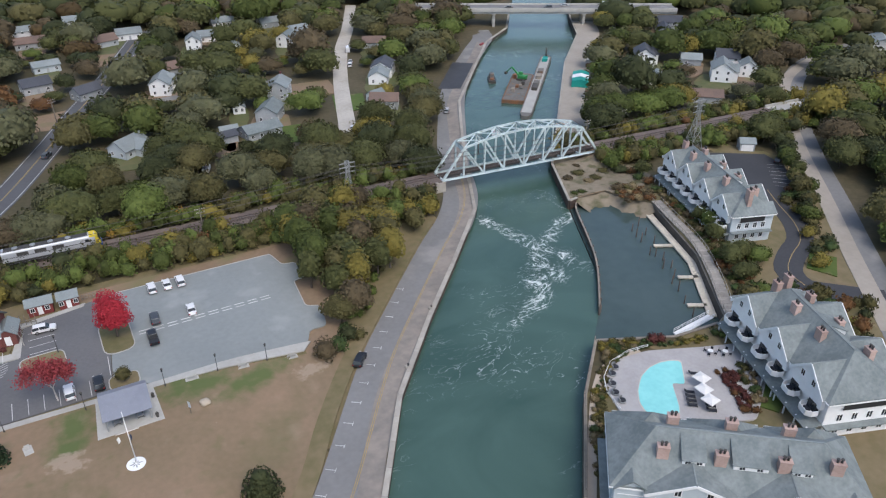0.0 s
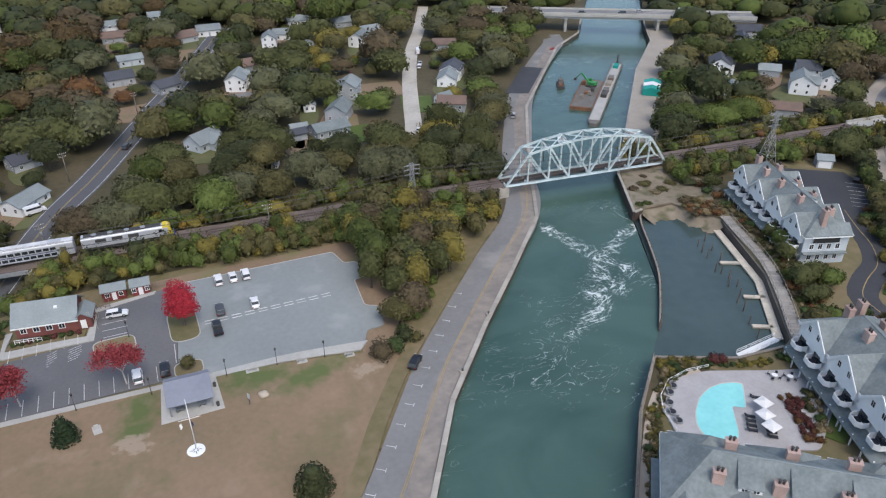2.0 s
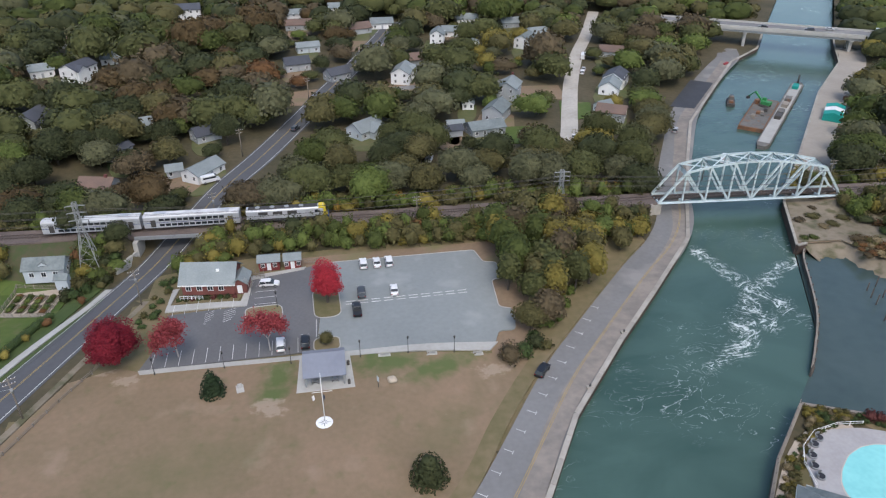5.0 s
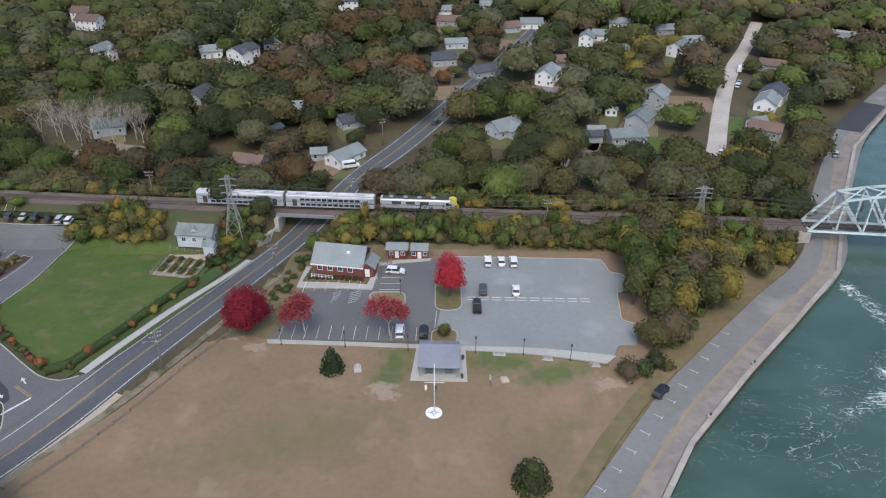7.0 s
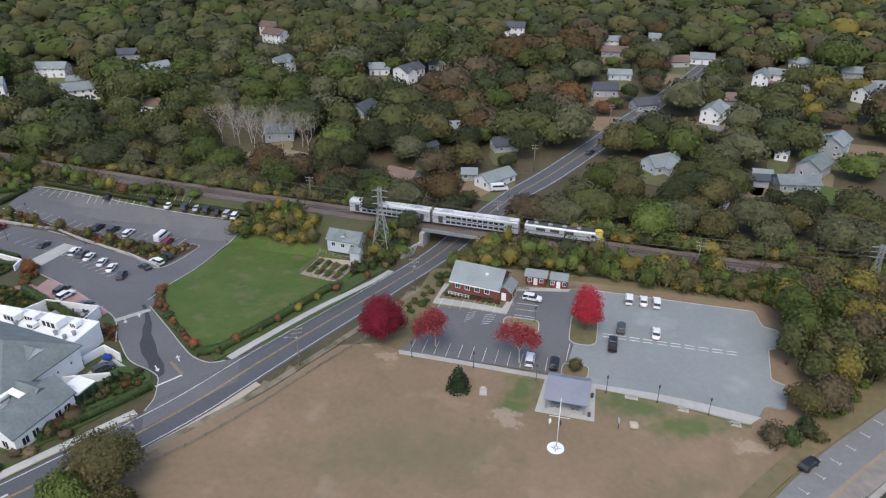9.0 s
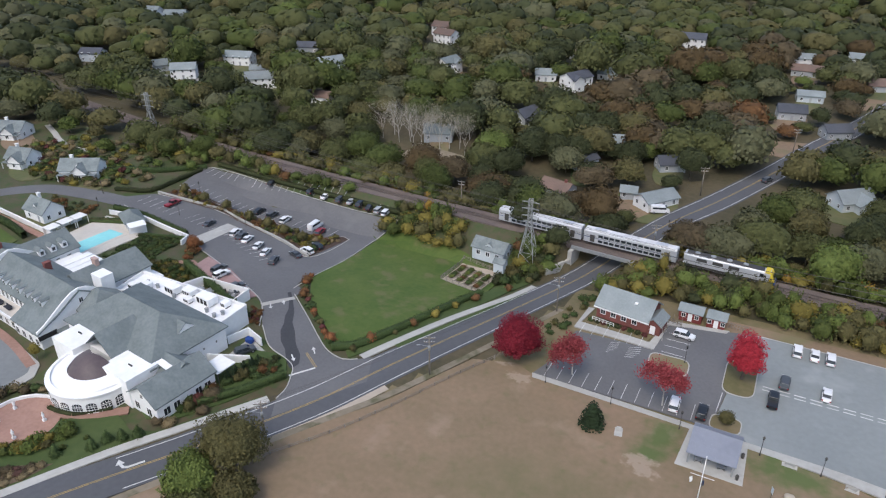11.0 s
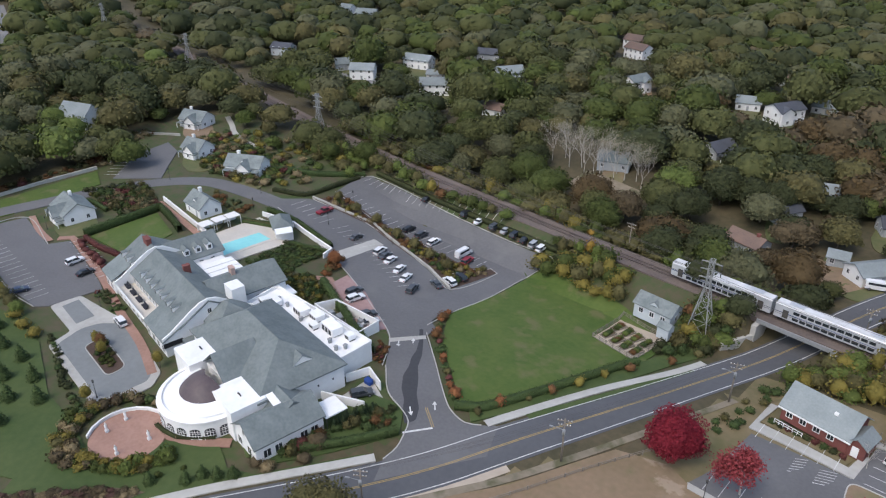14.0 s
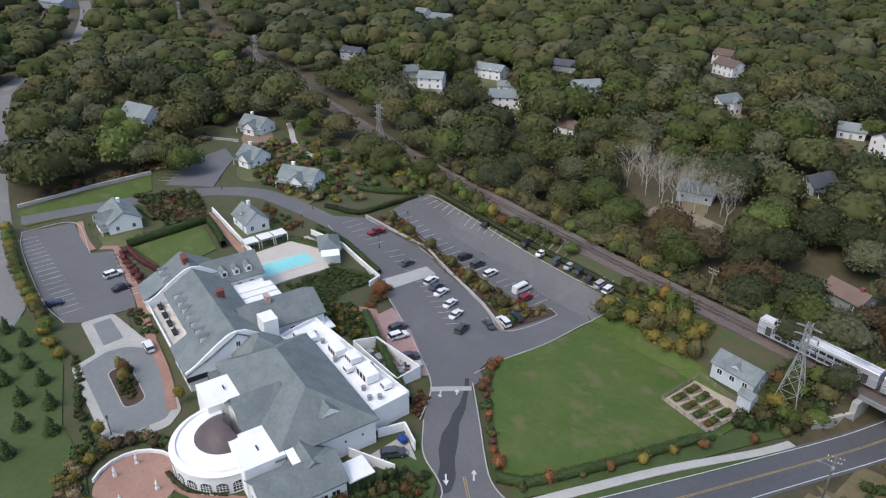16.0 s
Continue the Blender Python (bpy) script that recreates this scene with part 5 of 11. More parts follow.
house(-226, 312, 60, 13, 9, 4.8, 2.4, M["siding_grey"], M["shingle_light"], "grey two-storey house among the trees", porch=True, clear=11)
house(-283, 267, 35, 12, 8, 5.0, 2.4, W_, M["shingle_light"], "white house with a grey garage", clear=10)
house(-354, 271, 20, 12, 8, 4.4, 2.2, M["siding_blue"], M["shingle_dark"], "pale blue house in the woods", clear=11)
house(-197, 265, 10, 9, 7, 3.0, 2.0, W_, M["shingle_brown"], "small white house hidden by trees", clear=6)
house(-213, 416, 0, 14, 9, 5.4, 2.4, W_, M["shingle_brown"], "distant white house with a pale brown roof", clear=10)
house(-306, 137, 20, 14, 10, 7.5, 4.0, W_, M["shingle_light"], "tall white gabled house behind the trees", clear=11)
house(-628, 197, 20, 24, 14, 5.0, 2.5, M["siding_grey"], M["metal_roof"], "distant building with a blue-grey roof", clear=18)
house(-60, 268, 20, 9, 7, 3.0, 2.2, M["siding_grey"], M["shingle_light"], "small grey house half hidden by oaks", clear=5)
house(10, 318, 30, 10, 7, 3.0, 2.2, M["siding_grey"], M["shingle_dark"], "small dark-roofed house in the wood", clear=6)
house(-120, 345, 20, 10, 7, 3.4, 2.2, W_, M["shingle_light"], "small pale house beside the white villa", clear=8)
house(118, 372, 10, 11, 8, 3.2, 2.2, W_, M["shingle_light"], "pale house by the gravel lane", clear=8)
house(47, 243, 8, 8, 5, 2.6, 1.2, M["siding_grey"], M["shingle_dark"], "low dark-roofed outbuilding beside a garden", clear=5)
house(59.5, 271, 80, 6, 4.5, 2.6, 1.2, W_, M["shingle_light"], "small pale garden shed behind the houses", clear=5)
house(50, 249, 0, 6, 4, 2.4, 1.0, M["siding_grey"], M["shingle_light"], "low grey shed under the trees", clear=4)
house(123, 280, 60, 11, 8, 3.4, 2.4, W_, M["shingle_light"], "white-roofed house beyond the lane", clear=8)
house(111.5, 258, 20, 6, 5, 2.8, 1.8, W_, M["shingle_grey"], "small white garage by the lane", clear=5)
house(107, 355, 50, 10, 8, 4.6, 2.6, W_, M["shingle_grey"], "white gabled house behind a broad tree", clear=8)
house(81, 358, 80, 6, 5, 3.0, 1.4, W_, M["shingle_light"], "small white shed among the oaks", clear=5)
house(111, 398, 5, 12, 8, 3.0, 2.0, M["siding_grey"], M["shingle_light"], "distant low house with a pale roof", clear=8)
house(26, 399, 20, 12, 8, 3.0, 2.4, M["siding_grey"], M["shingle_brown"], "low house with a faded brown roof", clear=8)
house(-6, 413, 0, 14, 8, 3.0, 2.2, M["siding_grey"], M["shingle_brown"], "low tan-roofed house in the wood", clear=8)
house(-9, 432, 10, 10, 7, 4.6, 2.0, W_, M["shingle_light"], "distant white house behind oaks", clear=7)
house(-2, 366, 10, 11, 7, 3.0, 1.6, M["siding_blue"], M["shingle_light"], "pale low house behind the slate-roofed one", clear=7)
house(18, 451, 0, 12, 8, 3.2, 2.2, W_, M["shingle_light"], "far pale-roofed house in the wood", clear=7)
house(-128, 247, 20, 11, 8, 3.2, 2.4, M["siding_grey"], M["shingle_grey"], "grey house behind the bare trees", clear=5)
house(-69, 245, 60, 9, 7, 3.0, 2.2, M["siding_grey"], M["shingle_dark"], "dark-roofed house hidden by oaks", clear=5)
house(-119, 396, 0, 10, 7, 3.0, 1.8, M["siding_grey"], M["shingle_brown"], "far low house with a tan roof", clear=6)
house(-392, 369, 20, 15, 9, 5.4, 2.6, M["siding_grey"], M["shingle_grey"], "distant grey house with pale dormers", clear=9)
house(-416, 372, 10, 10, 8, 5.4, 2.6, W_, M["shingle_grey"], "distant white gabled house", clear=8)
house(-262, 340, 20, 15, 8, 3.4, 2.2, M["siding_grey"], M["shingle_dark"], "long dark house behind the trees", clear=9)
house(-304, 273, 55, 10, 8, 3.4, 2.2, M["siding_grey"], M["shingle_grey"], "grey-roofed house among oaks", clear=7)
house(-255, 290, 30, 8, 6, 2.8, 1.6, W_, M["shingle_light"], "white garage beside the long house", clear=6)
house(229, 223, 50, 9, 6, 2.8, 1.6, W_, M["shingle_light"], "low white outbuilding among the trees", clear=6)
house(271, 211, 45, 9, 7, 4.6, 2.2, W_, M["shingle_light"], "white house wing with a pale roof", clear=7)
house(273, 225, -40, 10, 8, 5.0, 3.0, W_, M["shingle_dark"], "steep dark-gabled white house", clear=8)
house(229, 195, -40, 12, 7, 2.8, 2.0, M["siding_grey"], M["shingle_brown"], "low brown-roofed house near the railway", clear=8)
house(286, 279, 50, 11, 7, 4.4, 2.4, M["siding_grey"], M["shingle_dark"], "grey-roofed house on the east side", clear=8)
house(360, 207, 40, 16, 10, 4.5, 2.0, W_, M["shingle_light"], "white shed-like building by the east road", clear=10)

# ---------------------------------------------------------------- railway bridge


def truss_bridge():
    A, B = Vector((97.6, 179.7, 0)), Vector((154.4, 175.1, 0))
    ang = math.degrees(math.atan2(B.y - A.y, B.x - A.x))
    ob = empty("truss_bridge", pose(A.x, A.y, 0, 0, 0, ang), "pale blue-green steel truss railway bridge over the canal", "bridge")
    L, n, w = (B - A).length, 8, 3.1
    z0 = 0.9
    px = [L * i / n for i in range(n + 1)]
    top = [None, 10.4, 11.9, 12.9, 13.2, 12.9, 11.9, 10.4, None]
    st = M["steel_paint"]

    def member(name, a, b, wd, dp):
        bm = bmesh.new()
        a, b = Vector(a), Vector(b)
        ax = (b - a)
        m = Matrix.Translation(a) @ ax.to_track_quat("X", "Z").to_matrix().to_4x4()
        LL = ax.length
        box(bm, 0, LL, -wd / 2, -wd / 2 + 0.12, -dp / 2, dp / 2, m)
        box(bm, 0, LL, wd / 2 - 0.12, wd / 2, -dp / 2, dp / 2, m)
        box(bm, 0, LL, -wd / 2, wd / 2, dp / 2 - 0.1, dp / 2, m)
        k = int(LL / 0.9)
        for i in range(k):
            box(bm, LL * (i + 0.25) / k, LL * (i + 0.6) / k, -wd / 2, wd / 2, -dp / 2, -dp / 2 + 0.06, m)
        part(name, bm, st, ob)

    for s in (-w, w):
        for i in range(n):
            member("bottom_chord", (px[i], s, z0), (px[i + 1], s, z0), 0.45, 0.6)
        for i in range(1, n - 1):
            member("top_chord", (px[i], s, top[i]), (px[i + 1], s, top[i + 1]), 0.5, 0.6)
        member("end_post", (px[0], s, z0), (px[1], s, top[1]), 0.55, 0.65)
        member("end_post", (px[n], s, z0), (px[n - 1], s, top[n - 1]), 0.55, 0.65)
        for i in range(1, n):
            member("vertical_post", (px[i], s, z0), (px[i], s, top[i]), 0.45, 0.5)
        for i in range(1, n // 2):
            member("diagonal", (px[i], s, top[i]), (px[i + 1], s, z0), 0.5, 0.55)
            member("diagonal", (px[n - i], s, top[n - i]), (px[n - i - 1], s, z0), 0.5, 0.55)
    for i in range(1, n):
        member("top_strut", (px[i], -w, top[i]), (px[i], w, top[i]), 0.3, 0.4)
        if i in (1, n - 1):
            bm = bmesh.new()
            box(bm, px[i] - 0.12, px[i] + 0.12, -w, w, top[i] - 1.3, top[i] - 0.1)
            part("portal", bm, st, ob)
        if i < n - 1:
            for a, b in ((-w, w), (w, -w)):
                bm = bmesh.new()
                beam(bm, (px[i], a, top[i]), (px[i + 1], b, top[i + 1]), 0.28)
                part("sway_brace", bm, st, ob)
    for i in range(n + 1):
        simple_box("floor_beam", ob, st, px[i] - 0.2, px[i] + 0.2, -w, w, z0 - 0.4, z0 + 0.35)
    simple_box("stringer", ob, M["steel_dark"], -0.5, L + 0.5, -1.1, -0.6, z0 - 0.2, z0 + 0.4)
    simple_box("stringer", ob, M["steel_dark"], -0.5, L + 0.5, 0.6, 1.1, z0 - 0.2, z0 + 0.4)
    for i in range(90):
        x = i * (L / 90)
        piece("sleeper", me_sleeper, pose(x, 0, z0 + 0.46), ob)
    for s in (-0.72, 0.72):
        simple_box("rail", ob, M["rail_steel"], -0.5, L + 0.5, s - 0.06, s + 0.06, z0 + 0.5, z0 + 0.66)
    simple_box("walkway", ob, M["steel_paint"], 0, L, -3.9, -3.3, z0 - 0.1, z0 + 0.05)
    for s, x in ((1, -2.4), (1, L - 0.6)):
        bm = bmesh.new()
        box(bm, x, x + 3.0, -4.2, 4.2, -8, z0 - 0.32)
        box(bm, x - 0.4 if x < 0 else x + 2.6, x + 0.4 if x < 0 else x + 3.4, -4.6, 4.6, -8, RAIL_Z - 0.5)
        part("abutment", bm, M["quay_concrete"], ob)
    return ob


truss_bridge()
sp = empty("approach_span", pose(155, 175.1, 0, 0, 0, -4), "short concrete approach span of the railway bridge", "bridge")
simple_box("girder", sp, M["concrete"], 2, 16, -2.6, 2.6, -0.4, 0.9)
simple_box("pier", sp, M["quay_concrete"], 14, 16, -2.8, 2.8, -5, -0.4)

# railway underpass and the east rail bridge
up = empty("underpass_bridge", pose(-42.9, 185.3, 0, 0, 0, -4), "low plate-girder railway bridge over the road", "bridge")
for s in (-3.6, 3.6):
    bm = bmesh.new()
    box(bm, -9, 9, s - 0.2, s + 0.2, 0.05, 1.05)
    for k in range(10):
        box(bm, -8.8 + k * 1.9, -8.7 + k * 1.9, s - 0.34, s + 0.34, 0.1, 1.0)
    part("girder", bm, M["galvanised"], up)
simple_box("deck", up, M["concrete"], -9, 9, -3.4, 3.4, 0.1, 0.7)
for s in (-1, 1):
    bm = bmesh.new()
    box(bm, s * 8.6 - 0.6, s * 8.6 + 0.6, -5.5, 5.5, -8, 0.04)
    part("abutment", bm, M["concrete"], up)
    bm = bmesh.new()
    m = pose(s * 8.6, -5.5, 0, 0, 0, -112 if s < 0 else -100)
    prism(bm, [(0, -0.35), (9, -0.35), (9, 0.35), (0, 0.35)], -8, -2.4, m)
    part("wing_wall", bm, M["concrete"], up)
eb = empty("rail_overpass", pose(247, 170, 0, 0, 0, -3), "small concrete railway overpass on the east road", "bridge")
simple_box("deck", eb, M["concrete"], -9, 9, -3.6, 3.6, 0.3, 1.1)
simple_box("parapet", eb, M["concrete"], -9, 9, -3.6, -3.2, 1.1, 2.0)
simple_box("parapet", eb, M["concrete"], -9, 9, 3.2, 3.6, 1.1, 2.0)
simple_box("abutment", eb, M["white_paint"], 6.5, 8, -4.4, 4.4, -6, 0.3)
simple_box("abutment", eb, M["concrete"], -8, -6.5, -4.4, 4.4, -6, 0.3)

# highway bridge at the canal's end
hb = empty("highway_bridge", pose(248, 337, 0, 0, 0, -29.3), "pale concrete highway bridge across the canal", "bridge")
simple_box("deck", hb, M["concrete"], -75, 75, -6.5, 6.5, 6.0, 7.2)
simple_box("girder", hb, M["galvanised"], -75, 75, -6.0, -5.4, 4.8, 6.0)
simple_box("girder", hb, M["galvanised"], -75, 75, 5.4, 6.0, 4.8, 6.0)
simple_box("roadway", hb, M["asphalt_mid"], -75, 75, -5.6, 5.6, 7.2, 7.26)
for s in (-6.4, 6.0):
    simple_box("parapet", hb, M["concrete"], -75, 75, s, s + 0.4, 7.2, 8.1)
for x in (-26, 24):
    for y in (-4.5, 0, 4.5):
        simple_box("pier_column", hb, M["concrete"], x - 0.7, x + 0.7, y - 0.7, y + 0.7, -8, 4.2)
    simple_box("pier_cap", hb, M["concrete"], x - 0.9, x + 0.9, -6, 6, 4.2, 4.8)

# ---------------------------------------------------------------- train


def bogie(parent, x, zr):
    bg = simple_box("bogie", parent, M["steel_dark"], x - 1.6, x + 1.6, -1.15, 1.15, zr + 0.35, zr + 0.9)
    for dx in (-1.15, 1.15):
        for s in (-0.78, 0.78):
            b = bmesh.new()
            rod(b, (x + dx, s - 0.07, zr + 0.46), (x + dx, s + 0.07, zr + 0.46), 0.46, 0.46, 12)
            part("wheel", b, M["steel_dark"], bg)


def car_shell(bm, L, w, z0, z1, r=0.55):
    sec = [(-w, z0), (-w, z1 - r)] + [(-w + r * (1 - math.cos(a)), z1 - r + r * math.sin(a)) for a in (0.5, 1.0, 1.57)]
    sec = sec + [(-y, z) for y, z in reversed(sec)]
    a = [bm.verts.new((-L / 2, y, z)) for y, z in sec]
    b = [bm.verts.new((L / 2, y, z)) for y, z in sec]
    k = len(sec)
    for i in range(k):
        bm.faces.new((a[i], b[i], b[(i + 1) % k], a[(i + 1) % k]))
    bm.faces.new(a)
    bm.faces.new(list(reversed(b)))
    bmesh.ops.recalc_face_normals(bm, faces=bm.faces[:])


def coach(m):
    ob = empty("passenger_coach", m, "silver double-deck passenger coach on the railway", "railway coach", "coaches of the train")
    bm = bmesh.new()
    car_shell(bm, 25.6, 1.52, 0.75, 4.35)
    part("body", bm, M["coach_steel"], ob)
    simple_box("roof", ob, M["coach_roof"], -12.7, 12.7, -1.05, 1.05, 4.34, 4.42)
    for x in (-8.5, 8.5):
        simple_box("roof_unit", ob, M["coach_steel"], x - 1.6, x + 1.6, -0.85, 0.85, 4.42, 4.6)
    for s in (-1, 1):
        for k in range(11):
            x = -8.0 + k * 1.6
            for z in (1.55, 3.1):
                simple_box("window_pane", ob, M["glass_dark"], x - 0.66, x + 0.66, s * 1.54 - 0.02, s * 1.54 + 0.02, z - 0.36, z + 0.36)
        for x in (-10.3, 10.3):
            simple_box("door", ob, M["steel_dark"], x - 0.65, x + 0.65, s * 1.54 - 0.02, s * 1.54 + 0.02, 1.0, 3.1, "dark double door")
        simple_box("stripe", ob, M["loco_blue"], -12.7, 12.7, s * 1.535 - 0.01, s * 1.535 + 0.01, 2.2, 2.32)
    simple_box("underframe", ob, M["steel_dark"], -12.4, 12.4, -1.3, 1.3, 0.55, 0.78)
    bogie(ob, -9.2, 0)
    bogie(ob, 9.2, 0)
    return ob


def locomotive(m):
    ob = empty("locomotive", m, "grey diesel locomotive with a yellow and blue nose", "locomotive")
    bm = bmesh.new()
    car_shell(bm, 21.2, 1.5, 0.9, 4.2)
    part("body", bm, M["coach_steel"], ob)
    bm = bmesh.new()
    prof = [(10.6, 0.7), (11.9, 0.9), (11.7, 2.2), (10.9, 4.0), (10.4, 4.23), (9.3, 4.23), (9.3, 0.9)]
    vs = [[bm.verts.new((x, s * 1.46, z)) for x, z in prof] for s in (-1, 1)]
    k = len(prof)
    for i in range(k):
        bm.faces.new((vs[0][i], vs[0][(i + 1) % k], vs[1][(i + 1) % k], vs[1][i]))
    bm.faces.new(vs[0])
    bm.faces.new(list(reversed(vs[1])))
    bmesh.ops.recalc_face_normals(bm, faces=bm.faces[:])
    nose = part("nose", bm, M["loco_yellow"], ob, "bright yellow sloping cab nose")
    simple_box("skirt", nose, M["loco_blue"], 10.4, 12.0, -1.5, 1.5, 0.6, 1.7)
    bm = bmesh.new()
    beam(bm, (11.75, 0, 2.75), (11.3, 0, 3.55), 2.3, 0.06)
    part("windscreen", bm, M["glass_dark"], nose)
    simple_box("roof", ob, M["steel_dark"], -10, 9, -0.9, 0.9, 4.19, 4.3)
    for x in (-7.5, -3.5, 0.5, 4.5):
        bm = bmesh.new()
        rod(bm, (x, 0, 4.3), (x, 0, 4.5), 0.7, 0.65, 12)
        part("roof_fan", bm, M["galvanised"], ob)
    for s in (-1, 1):
        simple_box("stripe", ob, M["steel_dark"], -10.4, 9.2, s * 1.515 - 0.01, s * 1.515 + 0.01, 0.95, 1.5)
        for x in (-6, -2, 2):
            simple_box("grille", ob, M["steel_dark"], x - 1.3, x + 1.3, s * 1.515 - 0.01, s * 1.515 + 0.01, 2.7, 3.6)
        simple_box("window_pane", ob, M["glass_dark"], 8.2, 9.1, s * 1.515 - 0.01, s * 1.515 + 0.01, 2.7, 3.5)
    simple_box("fuel_tank", ob, M["steel_dark"], -3, 3, -1.2, 1.2, 0.35, 0.9)
    bogie(ob, -7, 0)
    bogie(ob, 7, 0)
    return ob


def on_rail(x):
    return rotz(x, rail_point(x), RAIL_Z - 0.05, math.degrees(math.atan2(rail_point(x + 6) - rail_point(x - 6), 12)))


TRAIN_X = -63.0
coach(on_rail(TRAIN_X))
coach(on_rail(TRAIN_X + 26.4))
locomotive(on_rail(TRAIN_X + 26.4 + 25.2))

# ---------------------------------------------------------------- pylons, poles and cables


def pylon(x, y, h, rot=0, base=None):
    z = gz(x, y) if base is None else base
    ob = empty("pylon", pose(x, y, z, 0, 0, rot), "grey galvanised steel lattice pylon", "pylon", "pylons along the railway")
    b, t = 0.125 * h, 0.5
    lv = [0, 0.2, 0.38, 0.53, 0.66, 0.77, 0.87, 0.95, 1.0]

    def corner(k, u):
        w = b + (t - b) * min(1, u / 0.66) if u < 0.66 else t
        sx, sy = ((-1, -1), (1, -1), (1, 1), (-1, 1))[k % 4]
        return Vector((sx * w, sy * w, u * h))

    for k in range(4):
        bm = bmesh.new()
        for u0, u1 in zip(lv, lv[1:]):
            beam(bm, corner(k, u0), corner(k, u1), 0.15)
        part("leg", bm, M["pylon_steel"], ob)
    for u0, u1 in zip(lv, lv[1:]):
        for k in range(4):
            bm = bmesh.new()
            beam(bm, corner(k, u0), corner(k + 1, u1), 0.075)
            beam(bm, corner(k + 1, u0), corner(k, u1), 0.075)
            beam(bm, corner(k, u1), corner(k + 1, u1), 0.07)
            part("bracing", bm, M["pylon_steel"], ob)
    for u in (0.74, 0.85, 0.95):
        bm = bmesh.new()
        for s in (-0.3, 0.3):
            beam(bm, (-2.3, s * 0.3, u * h), (0, s, u * h + 0.3), 0.1)
            beam(bm, (2.3, s * 0.3, u * h), (0, s, u * h + 0.3), 0.1)
        beam(bm, (-2.4, 0, u * h), (2.4, 0, u * h), 0.14)
        arm = part("crossarm", bm, M["pylon_steel"], ob)
        for s in (-2.3, 2.3):
            bi = bmesh.new()
            for q in range(4):
                rod(bi, (s, 0, u * h - 0.1 - q * 0.25), (s, 0, u * h - 0.28 - q * 0.25), 0.16, 0.09, 8)
            part("insulator", bi, M["steel_dark"], arm)
    return (x, y, z, h, rot)


PYLONS = [pylon(-475, 226, 20, 15), pylon(-356, 214, 20, 15), pylon(-222, 190.5, 20, 8), pylon(-62.2, 175, 19.5, 4), pylon(66.8, 177.6, 13.2, -2, 0.3), pylon(187, 161, 18, -4)]


def cable(a, b, sag, r=0.045, n=14, name="power_line", label="thin sagging overhead power cable"):
    a, b = Vector(a), Vector(b)
    bm = bmesh.new()
    pts = [a.lerp(b, i / n) - Vector((0, 0, 4 * sag * (i / n) * (1 - i / n))) for i in range(n + 1)]
    rings = [[bm.verts.new(p + Vector(o) * r) for o in ((0, 1, 0), (0, 0, 1), (0, -1, 0), (0, 0, -1))] for p in pts]
    for u, w in zip(rings, rings[1:]):
        for i in range(4):
            bm.faces.new((u[i], u[(i + 1) % 4], w[(i + 1) % 4], w[i]))
    return tagged(part(name, bm, M["steel_dark"]), label, "cable", "overhead cables")


def arm_tip(p, s, u):
    x, y, z, h, rot = p
    return pose(x, y, z, 0, 0, rot + 90) @ Vector((0, s, u * h - 1.1)) if False else pose(x, y, z, 0, 0, rot) @ Vector((s, 0, u * h - 1.1))


for i, p in enumerate(PYLONS):
    p2 = PYLONS[i + 1] if i + 1 < len(PYLONS) else None
    if p2:
        for u in (0.74, 0.85, 0.95):
            for s in (-2.3, 2.3):
                cable(arm_tip(p, s, u), arm_tip(p2, s, u), 2.2)


def utility_pole(x, y, h, rot, lamp=False, trans=True):
    ob = empty("utility_pole", pose(x, y, gz(x, y), 0, 0, rot), "weathered wooden utility pole with crossarms", "utility pole", "utility poles")
    bm = bmesh.new()
    rod(bm, (0, 0, -0.4), (0, 0, h), 0.19, 0.12, 10)
    part("shaft", bm, M["wood_pole"], ob)
    for z, w in ((h - 0.4, 1.3), (h - 1.4, 1.1)):
        arm = simple_box("crossarm", ob, M["wood_pole"], -w, w, -0.2, -0.06, z - 0.07, z + 0.07)
        for s in (-w + 0.1, -w * 0.45, w * 0.45, w - 0.1):
            b = bmesh.new()
            rod(b, (s, -0.13, z + 0.07), (s, -0.13, z + 0.26), 0.06, 0.05, 6)
            part("insulator", b, M["white_paint"], arm)
    if trans:
        b = bmesh.new()
        rod(b, (0, -0.42, h - 3.2), (0, -0.42, h - 2.2), 0.27, 0.27, 12)
        part("transformer", b, M["galvanised"], ob)
    if lamp:
        b = bmesh.new()
        rod(b, (0, 0, h - 2.6), (-2.0, 0, h - 2.1), 0.05, 0.04, 6)
        box(b, -2.6, -1.9, -0.14, 0.14, h - 2.2, h - 2.06)
        part("lamp_arm", b, M["galvanised"], ob)
    return (x, y, gz(x, y) + h, rot)


POLES = [utility_pole(-78.5, 83.0, 9.5, 35, True), utility_pole(-60.6, 114.5, 10, 28, True), utility_pole(-45.8, 153.0, 10, 22, True), utility_pole(-31.5, 191.5, 10, 20), utility_pole(-26.5, 236, 10, 20, False, False), utility_pole(-3, 289, 10, 20, False, False)]
for a, b in zip(POLES, POLES[1:]):
    for s in (-1.1, -0.5, 0.5, 1.1):
        pa, pb = (pose(q[0], q[1], q[2] - 0.1, 0, 0, q[3]) @ Vector((s, 0, 0)) for q in (a, b))
        cable(pa, pb, 0.7, 0.018, 8)
for x, y in ((158, 183), (176, 185), (-92, 193.5), (25, 178), (122, 196)):
    utility_pole(x, y, 8.5, 0, False, False)

